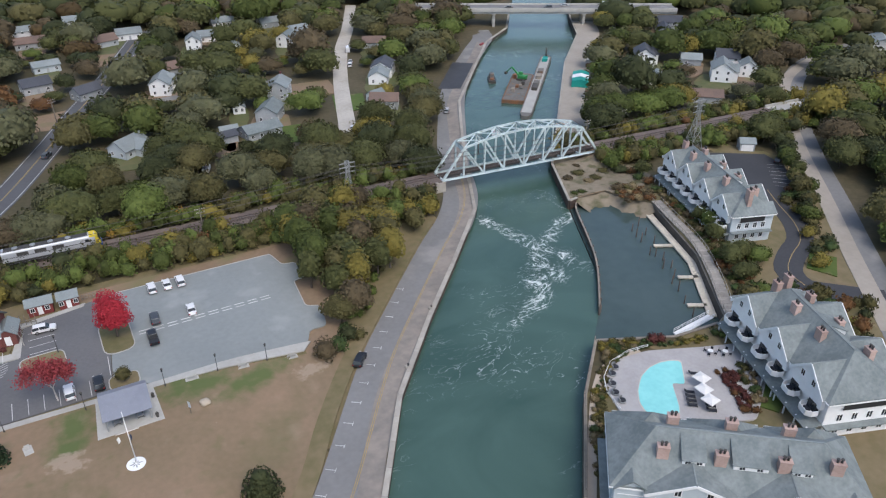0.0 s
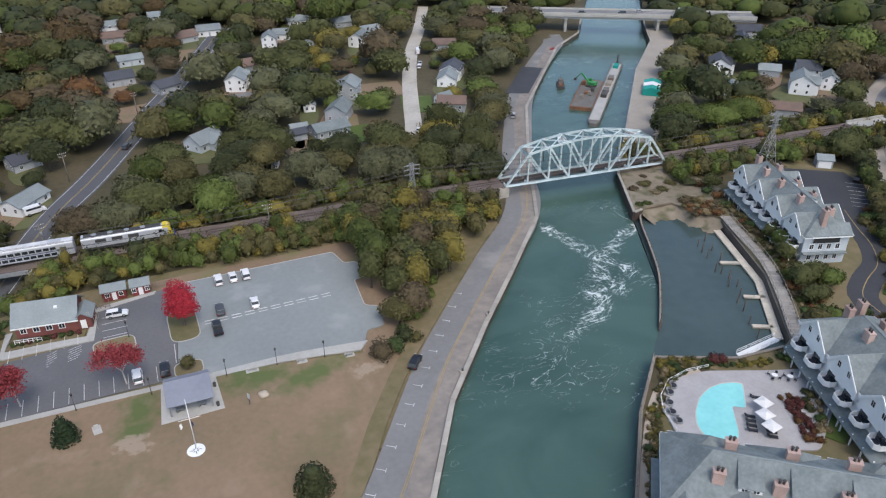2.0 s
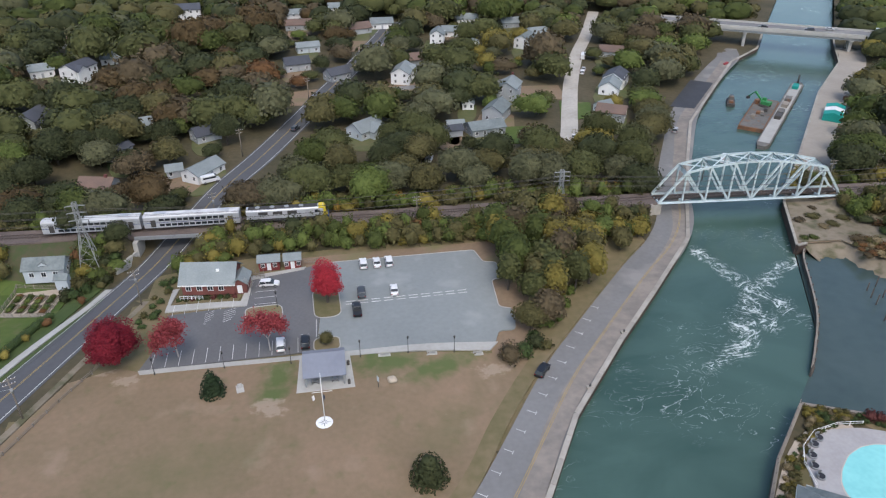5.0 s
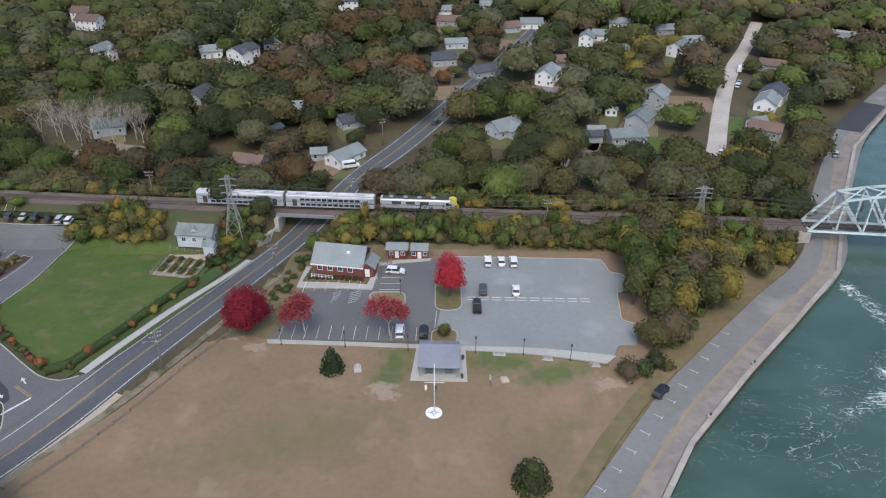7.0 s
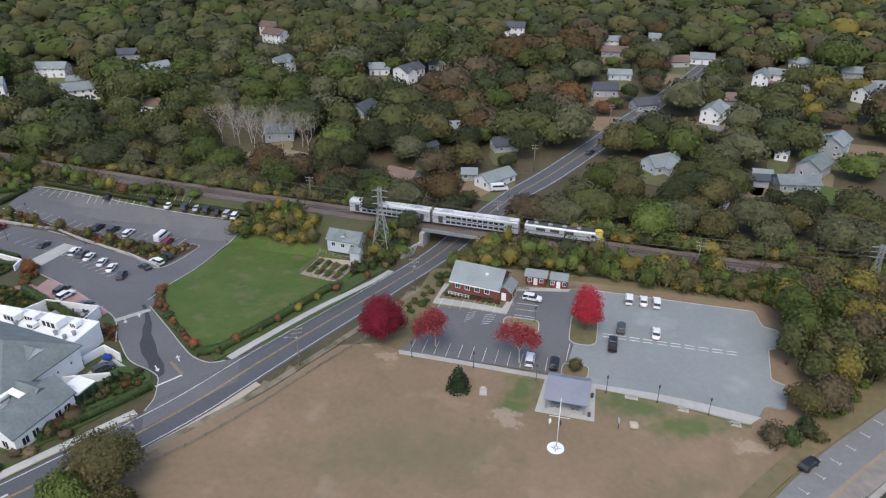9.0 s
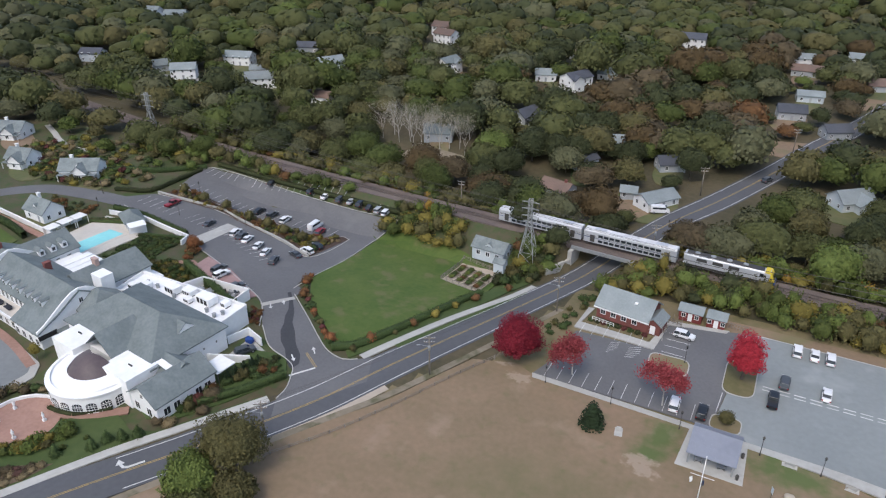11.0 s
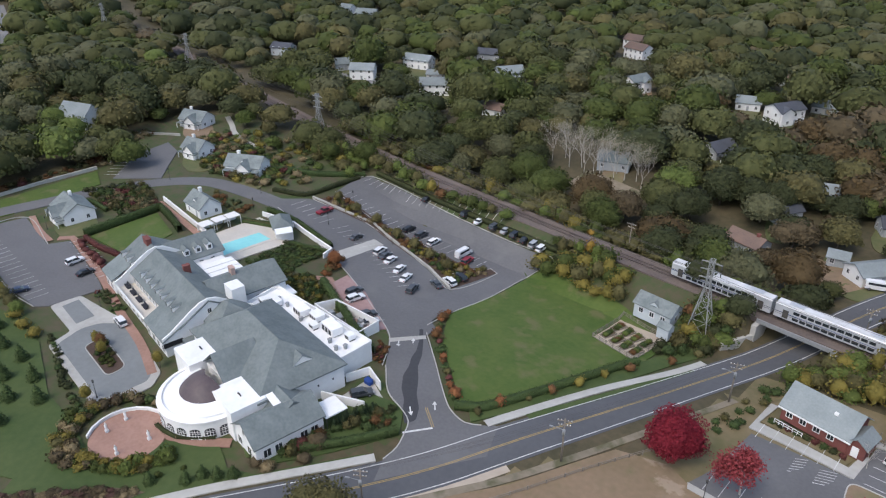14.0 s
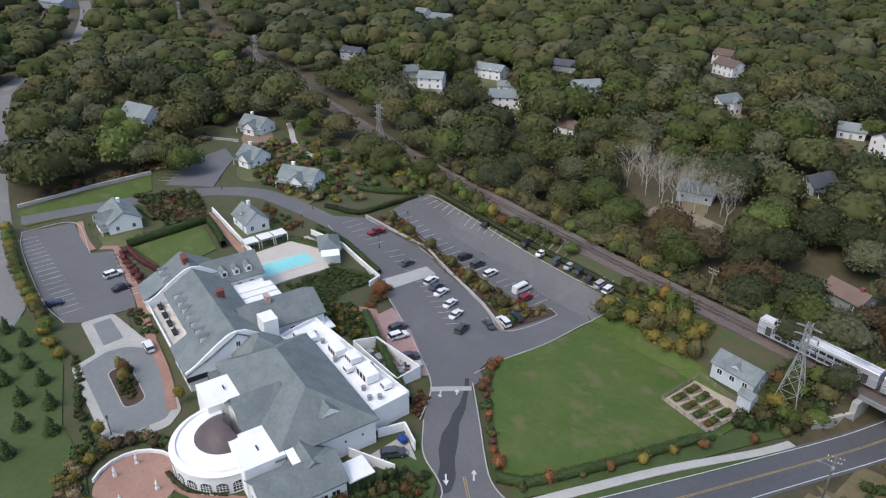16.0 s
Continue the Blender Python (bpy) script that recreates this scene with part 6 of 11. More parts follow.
# ---------------------------------------------------------------- cars
CAR_PROTO = {}
CAR_FORM = {
    "sedan": dict(L=4.75, W=1.84, belt=0.92, top=1.45, prof=[(-2.37, 0.35), (-2.37, 0.72), (-2.2, 0.95), (-1.45, 1.0), (0.95, 0.96), (2.1, 0.78), (2.37, 0.58), (2.37, 0.35)], cab=(-1.75, -1.0, 0.35, 1.15), wb=1.4),
    "suv": dict(L=4.8, W=1.95, belt=1.08, top=1.78, prof=[(-2.4, 0.42), (-2.4, 0.9), (-2.3, 1.12), (-1.2, 1.14), (1.0, 1.12), (2.2, 0.98), (2.4, 0.75), (2.4, 0.42)], cab=(-2.3, -2.0, 0.4, 1.2), wb=1.42),
    "pickup": dict(L=5.8, W=2.0, belt=1.15, top=1.88, prof=[(-2.9, 0.5), (-2.9, 1.1), (-0.9, 1.12), (1.3, 1.14), (2.75, 1.05), (2.9, 0.8), (2.9, 0.5)], cab=(-0.95, -0.75, 0.75, 1.4), wb=1.85),
    "van": dict(L=6.0, W=2.05, belt=1.35, top=2.6, prof=[(-3.0, 0.45), (-3.0, 1.35), (2.0, 1.35), (2.8, 1.15), (3.0, 0.85), (3.0, 0.45)], cab=(-3.0, -2.95, 1.35, 2.1), wb=1.9),
}


def car(x, y, rot, form, colour, label=None, group="", z=None):
    """A parked car: body, roof, glass, wheels with tyres and rims, lamps."""
    f = CAR_FORM[form]
    full = label or f"{ {'silver': 'silver-grey'}.get(colour, colour) } {form} parked on the asphalt"
    if (form, colour) not in CAR_PROTO:
        ob = empty("car", pose(0, 0, 0), full, "car")
        paint = M["car_" + colour]
        w = f["W"] / 2
        bm = bmesh.new()
        rows = [[bm.verts.new((px, s * w * (0.93 if abs(px) > f["L"] * 0.45 else 1.0), pz)) for px, pz in f["prof"]] for s in (-1, 1)]
        k = len(f["prof"])
        for i in range(k):
            bm.faces.new((rows[0][i], rows[0][(i + 1) % k], rows[1][(i + 1) % k], rows[1][i]))
        bm.faces.new(rows[0])
        bm.faces.new(rows[1][::-1])
        bmesh.ops.recalc_face_normals(bm, faces=bm.faces[:])
        bmesh.ops.bevel(bm, geom=bm.edges[:], offset=0.07, segments=2, affect="EDGES")
        if form == "pickup":
            box(bm, -2.8, -1.0, -w + 0.1, w - 0.1, 1.1, 1.14)
        part("body", bm, paint, ob)
        c0, c1, c2, c3 = f["cab"]
        zb, zt = f["belt"] - 0.02, f["top"]
        bm = bmesh.new()
        lo = [(c0, -w * 0.93), (c3, -w * 0.93), (c3, w * 0.93), (c0, w * 0.93)]
        hi = [(c1, -w * 0.76), (c2, -w * 0.76), (c2, w * 0.76), (c1, w * 0.76)]
        a = [bm.verts.new((px, py, zb)) for px, py in lo]
        b = [bm.verts.new((px, py, zt - 0.06)) for px, py in hi]
        bm.faces.new(b)
        for i in range(4):
            bm.faces.new((a[i], a[(i + 1) % 4], b[(i + 1) % 4], b[i]))
        glass = part("glasshouse", bm, paint if form == "van" else M["glass_dark"], ob, "" if form == "van" else "dark tinted windows")
        bm = bmesh.new()
        bevelled_box(bm, c1 - 0.05, c2 + 0.05, -w * 0.77, w * 0.77, zt - 0.08, zt, 0.035)
        part("roof", bm, paint, ob)
        if form == "van":
            bm = bmesh.new()
            beam(bm, (2.03, 0, 2.4), (1.42, 0, 2.5), 1.4, 0.04)
            beam(bm, (2.06, 0, 1.5), (1.44, 0, 2.45), 1.6, 0.06)
            part("windscreen", bm, M["glass_dark"], ob)
            for s in (-1, 1):
                simple_box("side_window", ob, M["glass_dark"], -2.4, 1.6, s * w * 0.86 - 0.06, s * w * 0.86 + 0.06, 1.6, 2.2)
        else:
            for px in ((c1 + c2) / 2 - 0.05,):
                for s in (-1, 1):
                    bm = bmesh.new()
                    beam(bm, (px, s * w * 0.935, zb), (px, s * w * 0.775, zt - 0.05), 0.1, 0.03)
                    part("pillar", bm, paint, ob)
        for px in (-f["wb"], f["wb"]):
            for s in (-1, 1):
                r = 0.34 if form == "sedan" else 0.39
                bm = bmesh.new()
                rod(bm, (px, s * (w - 0.22), r), (px, s * (w + 0.01), r), r, r, 14)
                wheel = part("wheel", bm, M["rubber"], ob)
                bm = bmesh.new()
                rod(bm, (px, s * (w - 0.02), r), (px, s * (w + 0.025), r), r * 0.62, r * 0.55, 10)
                part("rim", bm, M["rim"], wheel)
        for s in (-1, 1):
            zz = f["belt"] - 0.22
            simple_box("headlight", ob, M["lamp_clear"], f["L"] / 2 - 0.16, f["L"] / 2 - 0.01, s * w * 0.7 - 0.2, s * w * 0.7 + 0.2, zz - 0.1, zz + 0.05)
            simple_box("tail_light", ob, M["lamp_red"], -f["L"] / 2 + 0.0, -f["L"] / 2 + 0.12, s * w * 0.78 - 0.14, s * w * 0.78 + 0.14, zz - 0.12, zz + 0.12)
        CAR_PROTO[(form, colour)] = ob
    else:
        ob = copy_thing(CAR_PROTO[(form, colour)], Matrix())
    ob.matrix_basis = pose(x, y, (gz(x, y) + 0.1) if z is None else z, 0, 0, rot)
    return tagged(ob, full, "car", group)


for x, y, r, f, c in ((8, 158.2, 90, "suv", "white"), (11.5, 158.3, 90, "sedan", "white"), (14.6, 158.2, 90, "suv", "white"), (6.5, 145.2, 88, "suv", "charcoal"), (4.9, 138.2, 90, "pickup", "black"), (14.4, 145, 88, "sedan", "white"),
                      (-15.4, 153.0, -4, "suv", "white"), (-12.4, 128.0, 92, "suv", "white"), (-7.1, 128, 90, "suv", "black")):
    car(x, y, r, f, c, group="cars in the station lots")
car(42.0, 112.6, 50, "suv", "black", "black sport utility vehicle parked on the canal road")
car(132.6, 237.5, 58, "suv", "silver", "silver car on the far canal road")
for x, y, r, f, c in ((-177.9, 156, 88, "pickup", "red"), (-159.2, 152.6, 95, "sedan", "charcoal"), (-159.9, 184.0, 95, "sedan", "black"), (-154, 169.6, 92, "suv", "black"), (-148.7, 169.6, 92, "suv", "charcoal"), (-142.5, 168.6, 92, "suv", "white"),
                      (-142.5, 183.2, 94, "suv", "black"), (-136.3, 182.4, 94, "sedan", "white"), (-130.2, 182.2, 94, "suv", "charcoal"), (-126, 182.2, 94, "sedan", "silver"), (-122.2, 181.8, 94, "suv", "black"), (-118.4, 181.4, 94, "sedan", "black"), (-114.8, 181, 94, "suv", "silver"), (-111.9, 180.6, 94, "suv", "white"),
                      (-147.6, 151.4, 100, "suv", "white"), (-144.3, 150.4, 100, "sedan", "charcoal"), (-141.2, 149.4, 100, "sedan", "white"), (-135.3, 147.2, 104, "sedan", "white"), (-130.3, 144.6, 106, "sedan", "white"), (-124.3, 141.0, 110, "suv", "charcoal"),
                      (-122.5, 148.2, 160, "sedan", "charcoal"), (-121.4, 152.2, 165, "suv", "white"), (-121.4, 156.4, 168, "suv", "black"), (-130.9, 168.8, 90, "van", "white"), (-127.2, 166.2, 98, "suv", "red"),
                      (-132.5, 128.6, 85, "suv", "charcoal"), (-129.6, 126.4, 78, "suv", "white"), (-121.5, 123.0, 72, "suv", "charcoal"), (-118.8, 121.4, 70, "sedan", "silver"), (-161.4, 81.9, 174, "suv", "white"),
                      (-198.6, 87.3, 92, "suv", "white"), (-190.6, 86.5, 92, "sedan", "black"), (-193.9, 71.4, 80, "sedan", "navy"), (-100.5, 102.5, 60, "suv", "charcoal")):
    car(x, y, r, f, c, group="cars in the hotel lots")
for x, y, r, f, c, lab in ((-35.5, 218.4, 20, "van", "white", "white van parked in a house yard"), (-8.5, 258.0, 65, "suv", "charcoal", "dark car on the northern road"), (131, 334, 70, "suv", "white", "white car parked on the gravel lane"), (128.5, 329, 70, "van", "white", "white van parked on the gravel lane"),
                           (122.5, 311, 70, "sedan", "silver", "silver car parked on the gravel lane"), (120, 306, 70, "suv", "white", "white car parked on the gravel lane"), (90.5, 232, 65, "sedan", "white", "white car at the lane's end"), (86, 259, 10, "sedan", "charcoal", "dark car in a garden drive"),
                           (203.5, 139, 30, "suv", "black", "black car in the apartment lot"), (-60, 219.5, 10, "pickup", "charcoal", "dark pickup truck in a yard")):
    car(x, y, r, f, c, lab)
bx, by = 248, 337
for u, v, r, f, c in ((-18, -3, 151, "sedan", "black"), (14, 2.5, -29, "sedan", "silver"), (38, 3, -29, "van", "white"), (4, -2.5, 151, "suv", "charcoal")):
    p = pose(bx, by, 7.26, 0, 0, -29.3) @ Vector((u, v, 0))
    car(p.x, p.y, r, f, c, f"{c} {f} crossing the highway bridge", z=7.28)


def on_wide_lot(parent, x0, y0, ang, n, pitch, length):
    stall_lines(parent, x0, y0, ang, n, pitch, length)


stall_lines(lot_d, -187, 180.6, 2.0, 27, 2.85, 5.0)
stall_lines(lot_d, -184, 167.4, -1, 22, 2.85, 4.8)
stall_lines(lot_c, -188, 150.6, -2, 6, 2.9, 5.5)
stall_lines(lot_c, -168, 151, -8, 6, 2.9, 5.4)
stall_lines(lot_c, -150, 148.5, -22, 9, 2.9, 5.0)
stall_lines(lot_w, -236, 73.8, -3, 18, 2.8, 5.0)
stall_lines(lot_w, -211.5, 91.2, -9, 10, 2.8, -5.0)
stall_lines(stalls, -140, 128.8, -22, 9, 2.75, 4.8)
stall_lines(c_lot, 191, 123.5, 48, 7, 2.8, -5.0)

# ---------------------------------------------------------------- station house and park


def station_house():
    ob = empty("station_house", pose(-29.2, 156.2, 0, 0, 0, -8.2), "red brick station house with a green-grey roof", "building")
    bm = bmesh.new()
    gable_wall(bm, 12.4, 8.4, -0.3, 3.2, 3.0)
    part("wall", bm, M["brick_red"], ob)
    bm = bmesh.new()
    gable_roof(bm, 12.4, 8.4, 3.2, 3.0, 0.6, 0.25)
    roof = part("roof", bm, M["shingle_light"], ob)
    simple_box("vent", roof, M["white_paint"], 2.0, 2.7, -2.1, -1.5, 4.6, 5.4)
    for k in range(4):
        window(ob, -4.6 + k * 2.6, -4.24, 1.7, 1.2, 1.4, 0)
    for py in (-1.8, 1.8):
        window(ob, -6.24, py, 1.7, 1.1, 1.4, 270)
    simple_box("fascia", ob, M["white_paint"], -6.8, 6.8, -4.92, -4.78, 2.55, 2.85)
    bm = bmesh.new()
    gable_wall(bm, 5.0, 3.4, -0.3, 2.8, 1.2, m=pose(7.6, -1.6, 0, 0, 0, 90))
    part("porch_wall", bm, M["brick_red"], ob)
    bm = bmesh.new()
    gable_roof(bm, 5.0, 3.4, 2.8, 1.2, 0.4, 0.2, m=pose(7.6, -1.6, 0, 0, 0, 90))
    part("porch_roof", bm, M["shingle_light"], ob)
    simple_box("door", ob, M["white_paint"], 7.0, 8.2, -4.16, -4.06, 0, 2.2)
    bm = bmesh.new()
    for z in (0.4, 1.0):
        box(bm, 9.0, 12.2, 2.9, 3.0, z, z + 0.15)
    for k in range(4):
        box(bm, 9.0 + k, 9.1 + k, 2.85, 3.05, -0.2, 2.6)
    part("trellis", bm, M["wood_pole"], ob)
    bm = bmesh.new()
    for k in range(7):
        box(bm, -6.2 + 0.9 * k, -6.1 + 0.9 * k, -6.6, -6.5, 0, 1.0)
    box(bm, -6.2, -0.7, -6.58, -6.52, 0.9, 1.0)
    box(bm, -6.2, -0.7, -6.58, -6.52, 0.4, 0.48)
    part("railing", bm, M["white_paint"], ob)


station_house()
sheet("lawn", [(-38.5, 150.5), (-22.5, 147.8), (-22, 150.2), (-37.8, 152.6)], M["verge"], 0.1, label="grass bed before the station house", category="lawn")
sheet("pavement", [(-39.5, 147.2), (-20.5, 145.2), (-19.8, 152.5), (-21, 153), (-22, 147.6), (-38.6, 150.0), (-37.6, 158), (-39.2, 158)], M["concrete"], 0.15, label="concrete walk round the station house", category="pavement")
sheet("pavement", [(-20, 156.8), (-7, 159), (-6.5, 160.4), (-20.4, 158.6)], M["concrete"], 0.15, label="concrete walk before the kiosks", category="pavement")



def kiosk(x, y, L, label):
    ob = empty("kiosk", pose(x, y, 0, 0, 0, -1), label, "kiosk", "kiosks by the lot")
    bm = bmesh.new()
    gable_wall(bm, L, 3.6, -0.2, 2.5, 0.9)
    part("wall", bm, M["siding_red"], ob)
    bm = bmesh.new()
    gable_roof(bm, L, 3.6, 2.5, 0.9, 0.35, 0.15)
    part("roof", bm, M["shingle_light"], ob)
    simple_box("door", ob, M["white_paint"], -0.5, 0.5, -1.86, -1.78, 0, 2.0)
    for s in (-1.5, 1.5):
        if abs(s) < L / 2 - 0.4:
            window(ob, s, -1.83, 1.4, 0.9, 1.0, 0)


kiosk(-15.6, 162.2, 5.2, "small red wooden kiosk with a pale roof")
kiosk(-9.7, 162.0, 4.0, "smaller red wooden kiosk with a pale roof")
bm = bmesh.new()
for k in range(9):
    box(bm, -7.0 + k * 0.6, -6.9 + k * 0.6, 161.7, 161.8, 0, 1.5)
box(bm, -7.0, -2.1, 161.72, 161.78, 1.3, 1.42)
box(bm, -7.0, -2.1, 161.72, 161.78, 0.5, 0.6)
tagged(part("gate_fence", bm, M["wood_pole"]), "grey wooden fence beside the kiosk", "fence")


def pavilion():
    ob = empty("pavilion", pose(-3.3, 116.9, 0.1, 0, 0, -1), "open park pavilion with a blue-grey metal roof", "pavilion")
    bm = bmesh.new()
    prism(bm, [(-5.8, -4.7), (5.9, -4.6), (5.3, 6.6), (-5.2, 6.9)], -0.3, 0.08)
    part("slab", bm, M["concrete"], ob)
    ym = 1.6
    for (ya, za, yb, zb) in ((-4.0, 2.9, ym, 4.6), (3.7, 3.75, ym, 4.6)):
        bm = bmesh.new()
        beam(bm, (0, ya, za), (0, yb, zb), 8.6, 0.14)
        slope = part("roof", bm, M["metal_roof"], ob)
        for k in range(15):
            b = bmesh.new()
            beam(b, (-4.2 + k * 0.6, ya, za + 0.1), (-4.2 + k * 0.6, yb, zb + 0.1), 0.05, 0.08)
            part("seam", b, M["metal_roof"], slope)
    for x in (-3.8, 3.8):
        for y in (-3.2, 3.0):
            simple_box("post", ob, M["galvanised"], x - 0.14, x + 0.14, y - 0.14, y + 0.14, 0.05, 3.0 if y < 0 else 3.8)
    for y in (-3.2, 3.0):
        simple_box("beam", ob, M["galvanised"], -4.1, 4.1, y - 0.1, y + 0.1, 2.8 if y < 0 else 3.6, 3.05 if y < 0 else 3.85)
    return ob


pavilion()


def picnic_table(x, y, r):
    ob = empty("picnic_table", pose(x, y, 0.18, 0, 0, r), "grey picnic table under the pavilion roof", "table", "tables in the pavilion")
    simple_box("tabletop", ob, M["galvanised"], -0.9, 0.9, -0.38, 0.38, 0.7, 0.76)
    for s in (-0.75, 0.75):
        simple_box("seat", ob, M["galvanised"], -0.9, 0.9, s - 0.13, s + 0.13, 0.42, 0.47)
    for s in (-0.6, 0.6):
        bm = bmesh.new()
        beam(bm, (s, -0.7, 0.0), (s, 0.25, 0.7), 0.06)
        beam(bm, (s, 0.7, 0.0), (s, -0.25, 0.7), 0.06)
        box(bm, s - 0.03, s + 0.03, -0.8, 0.8, 0.38, 0.44)
        part("leg_frame", bm, M["steel_dark"], ob)


for x, y in ((-5.4, 115), (-1.4, 115), (-5.4, 118), (-1.4, 118)):
    picnic_table(x, y, 90)


def bin_can(x, y, label):
    ob = empty("litter_bin", pose(x, y, 0.15), label, "bin", "litter bins")
    bm = bmesh.new()
    rod(bm, (0, 0, 0), (0, 0, 0.85), 0.28, 0.3, 12)
    part("body", bm, M["steel_dark"], ob)
    bm = bmesh.new()
    rod(bm, (0, 0, 0.85), (0, 0, 1.05), 0.33, 0.2, 12)
    part("lid", bm, M["steel_dark"], ob)


bin_can(1.4, 113.4, "dark round litter bin on the pavilion slab")
bin_can(1.6, 119.4, "dark round litter bin beside the pavilion")


def compass_disc():
    ob = empty("compass_disc", pose(-4.0, 103.2, 0.1), "white round paved compass rose on the brown grass", "ground plaque")
    bm = bmesh.new()
    rod(bm, (0, 0, -0.1), (0, 0, 0.06), 1.63, 1.6, 40)
    part("slab", bm, M["white_paint"], ob)
    for k in range(8):
        bm = bmesh.new()
        m = pose(0, 0, 0.064, 0, 0, k * 45)
        L = 1.25 if k % 2 == 0 else 0.85
        vs = [bm.verts.new(m @ Vector(p)) for p in ((0.12, 0, 0), (L * 0.45, -0.12, 0), (L, 0, 0), (L * 0.45, 0.12, 0))]
        bm.faces.new(vs)
        part("compass_point", bm, M["asphalt_old"], ob)
    fp = empty("flagpole", pose(-3.9, 103.9, 0.1), "tall white flagpole with a yardarm and hanging flags", "flagpole")
    bm = bmesh.new()
    rod(bm, (0, 0, 0), (0, 0, 11.5), 0.1, 0.05, 10)
    part("mast", bm, M["white_paint"], fp)
    bm = bmesh.new()
    rod(bm, (-1.9, 0, 7.0), (1.9, 0, 7.0), 0.05, 0.05, 8)
    part("yardarm", bm, M["white_paint"], fp)
    for nm, x, z, mt, w in (("flag", -1.5, 6.4, "white_paint", 0.9), ("flag", 0.35, 6.3, "car_navy", 0.6)):
        bm = bmesh.new()
        g = [[bm.verts.new((x - w * 0.5 * u + 0.12 * math.sin(v * 2.1), 0.13 * math.sin(u * 6 + v), z - v * 1.15 - u * 0.3)) for u in (0, 0.33, 0.66, 1.0)] for v in (0, 0.35, 0.7, 1.0)]
        for i in range(3):
            for j in range(3):
                bm.faces.new((g[i][j], g[i][j + 1], g[i + 1][j + 1], g[i + 1][j]))
        ext = bmesh.ops.extrude_face_region(bm, geom=bm.faces[:])
        for v in ext["geom"]:
            if isinstance(v, bmesh.types.BMVert):
                v.co.y += 0.02
        part(nm, bm, M[mt], fp)


compass_disc()


def lamp_post(x, y):
    ob = empty("lamp_post", pose(x, y, gz(x, y) + 0.1), "black park lamp post with a lantern head", "street lamp", "lamp posts along the walkway")
    bm = bmesh.new()
    rod(bm, (0, 0, 0), (0, 0, 0.5), 0.16, 0.1, 10)
    rod(bm, (0, 0, 0.5), (0, 0, 3.7), 0.07, 0.05, 8)
    part("post", bm, M["steel_dark"], ob)
    bm = bmesh.new()
    rod(bm, (0, 0, 3.7), (0, 0, 4.2), 0.14, 0.22, 6)
    part("lantern", bm, M["glass_dark"], ob)
    bm = bmesh.new()
    rod(bm, (0, 0, 4.2), (0, 0, 4.5), 0.28, 0.05, 6)
    part("cap", bm, M["steel_dark"], ob)


for x, y in ((-37.9, 123.4), (-23.9, 122.9), (-10.2, 121.9), (4.3, 121.6), (14.5, 121.2), (24.5, 120.7), (-13.4, 143.5)):
    lamp_post(x, y)
for x, y in ((-171, 151.8), (-192, 139.5), (-150, 158.5), (-178, 168), (-139.5, 66.2), (-172, 82), (-225, 90.5), (-201, 148.5), (-233, 134), (-118, 116)):
    lamp_post(x, y)


def bench(x, y, r):
    ob = empty("bench", pose(x, y, gz(x, y) + 0.12, 0, 0, r), "pale slatted park bench beside the walkway", "bench", "benches along the walkway")
    for k in range(4):
        simple_box("slat", ob, M["concrete"], -0.95, 0.95, -0.25 + k * 0.13, -0.15 + k * 0.13, 0.42, 0.46)
    for k in range(3):
        simple_box("slat", ob, M["concrete"], -0.95, 0.95, 0.27, 0.31, 0.55 + k * 0.14, 0.65 + k * 0.14)
    for s in (-0.8, 0.8):
        bm = bmesh.new()
        box(bm, s - 0.05, s + 0.05, -0.25, 0.3, 0, 0.42)
        box(bm, s - 0.05, s + 0.05, 0.25, 0.34, 0.4, 0.98)
        part("leg", bm, M["concrete"], ob)
    simple_box("pad", ob, M["concrete"], -1.3, 1.3, -0.5, 0.6, -0.1, 0.02)


for x, y in ((9.4, 121.3), (19.4, 120.6), (29.5, 120.0)):
    bench(x, y, 178)


def boulder(x, y, r, label, seed=3):
    bm = bmesh.new()
    bmesh.ops.create_icosphere(bm, subdivisions=3, radius=r)
    for v in bm.verts:
        v.co *= 1 + 0.22 * noise.noise(v.co * 1.1 / r + Vector((seed, 0, 0)))
        v.co.z = v.co.z * 0.62
    for f in bm.faces:
        f.smooth = True
    ob = part("boulder", bm, M["stone"])
    ob.matrix_basis = pose(x, y, gz(x, y) + r * 0.42)
    tagged(ob, label, "boulder")


boulder(10.1, 112.9, 1.0, "large tan boulder on the grass")
ms = empty("monument", pose(-20.3, 115.7, 0.1, 0, 0, 10), "small grey memorial stone on a pale slab", "monument")
simple_box("slab", ms, M["concrete"], -0.75, 0.75, -1.2, 1.2, -0.1, 0.06)
simple_box("stone", ms, M["concrete"], -0.45, 0.45, 0.2, 0.55, 0.06, 1.0, "", 0.06)
sg = empty("sign_board", pose(7.1, 111.3, 0.1, 0, 0, -60), "tall narrow sign board on a dark post", "sign")
bm = bmesh.new()
rod(bm, (0, 0, 0), (0, 0, 2.8), 0.05, 0.05, 8)
part("post", bm, M["steel_dark"], sg)
bm = bmesh.new()
bevelled_box(bm, -0.35, 0.35, -0.05, -0.01, 1.5, 2.8, 0.01)
part("board", bm, M["siding_blue"], sg)


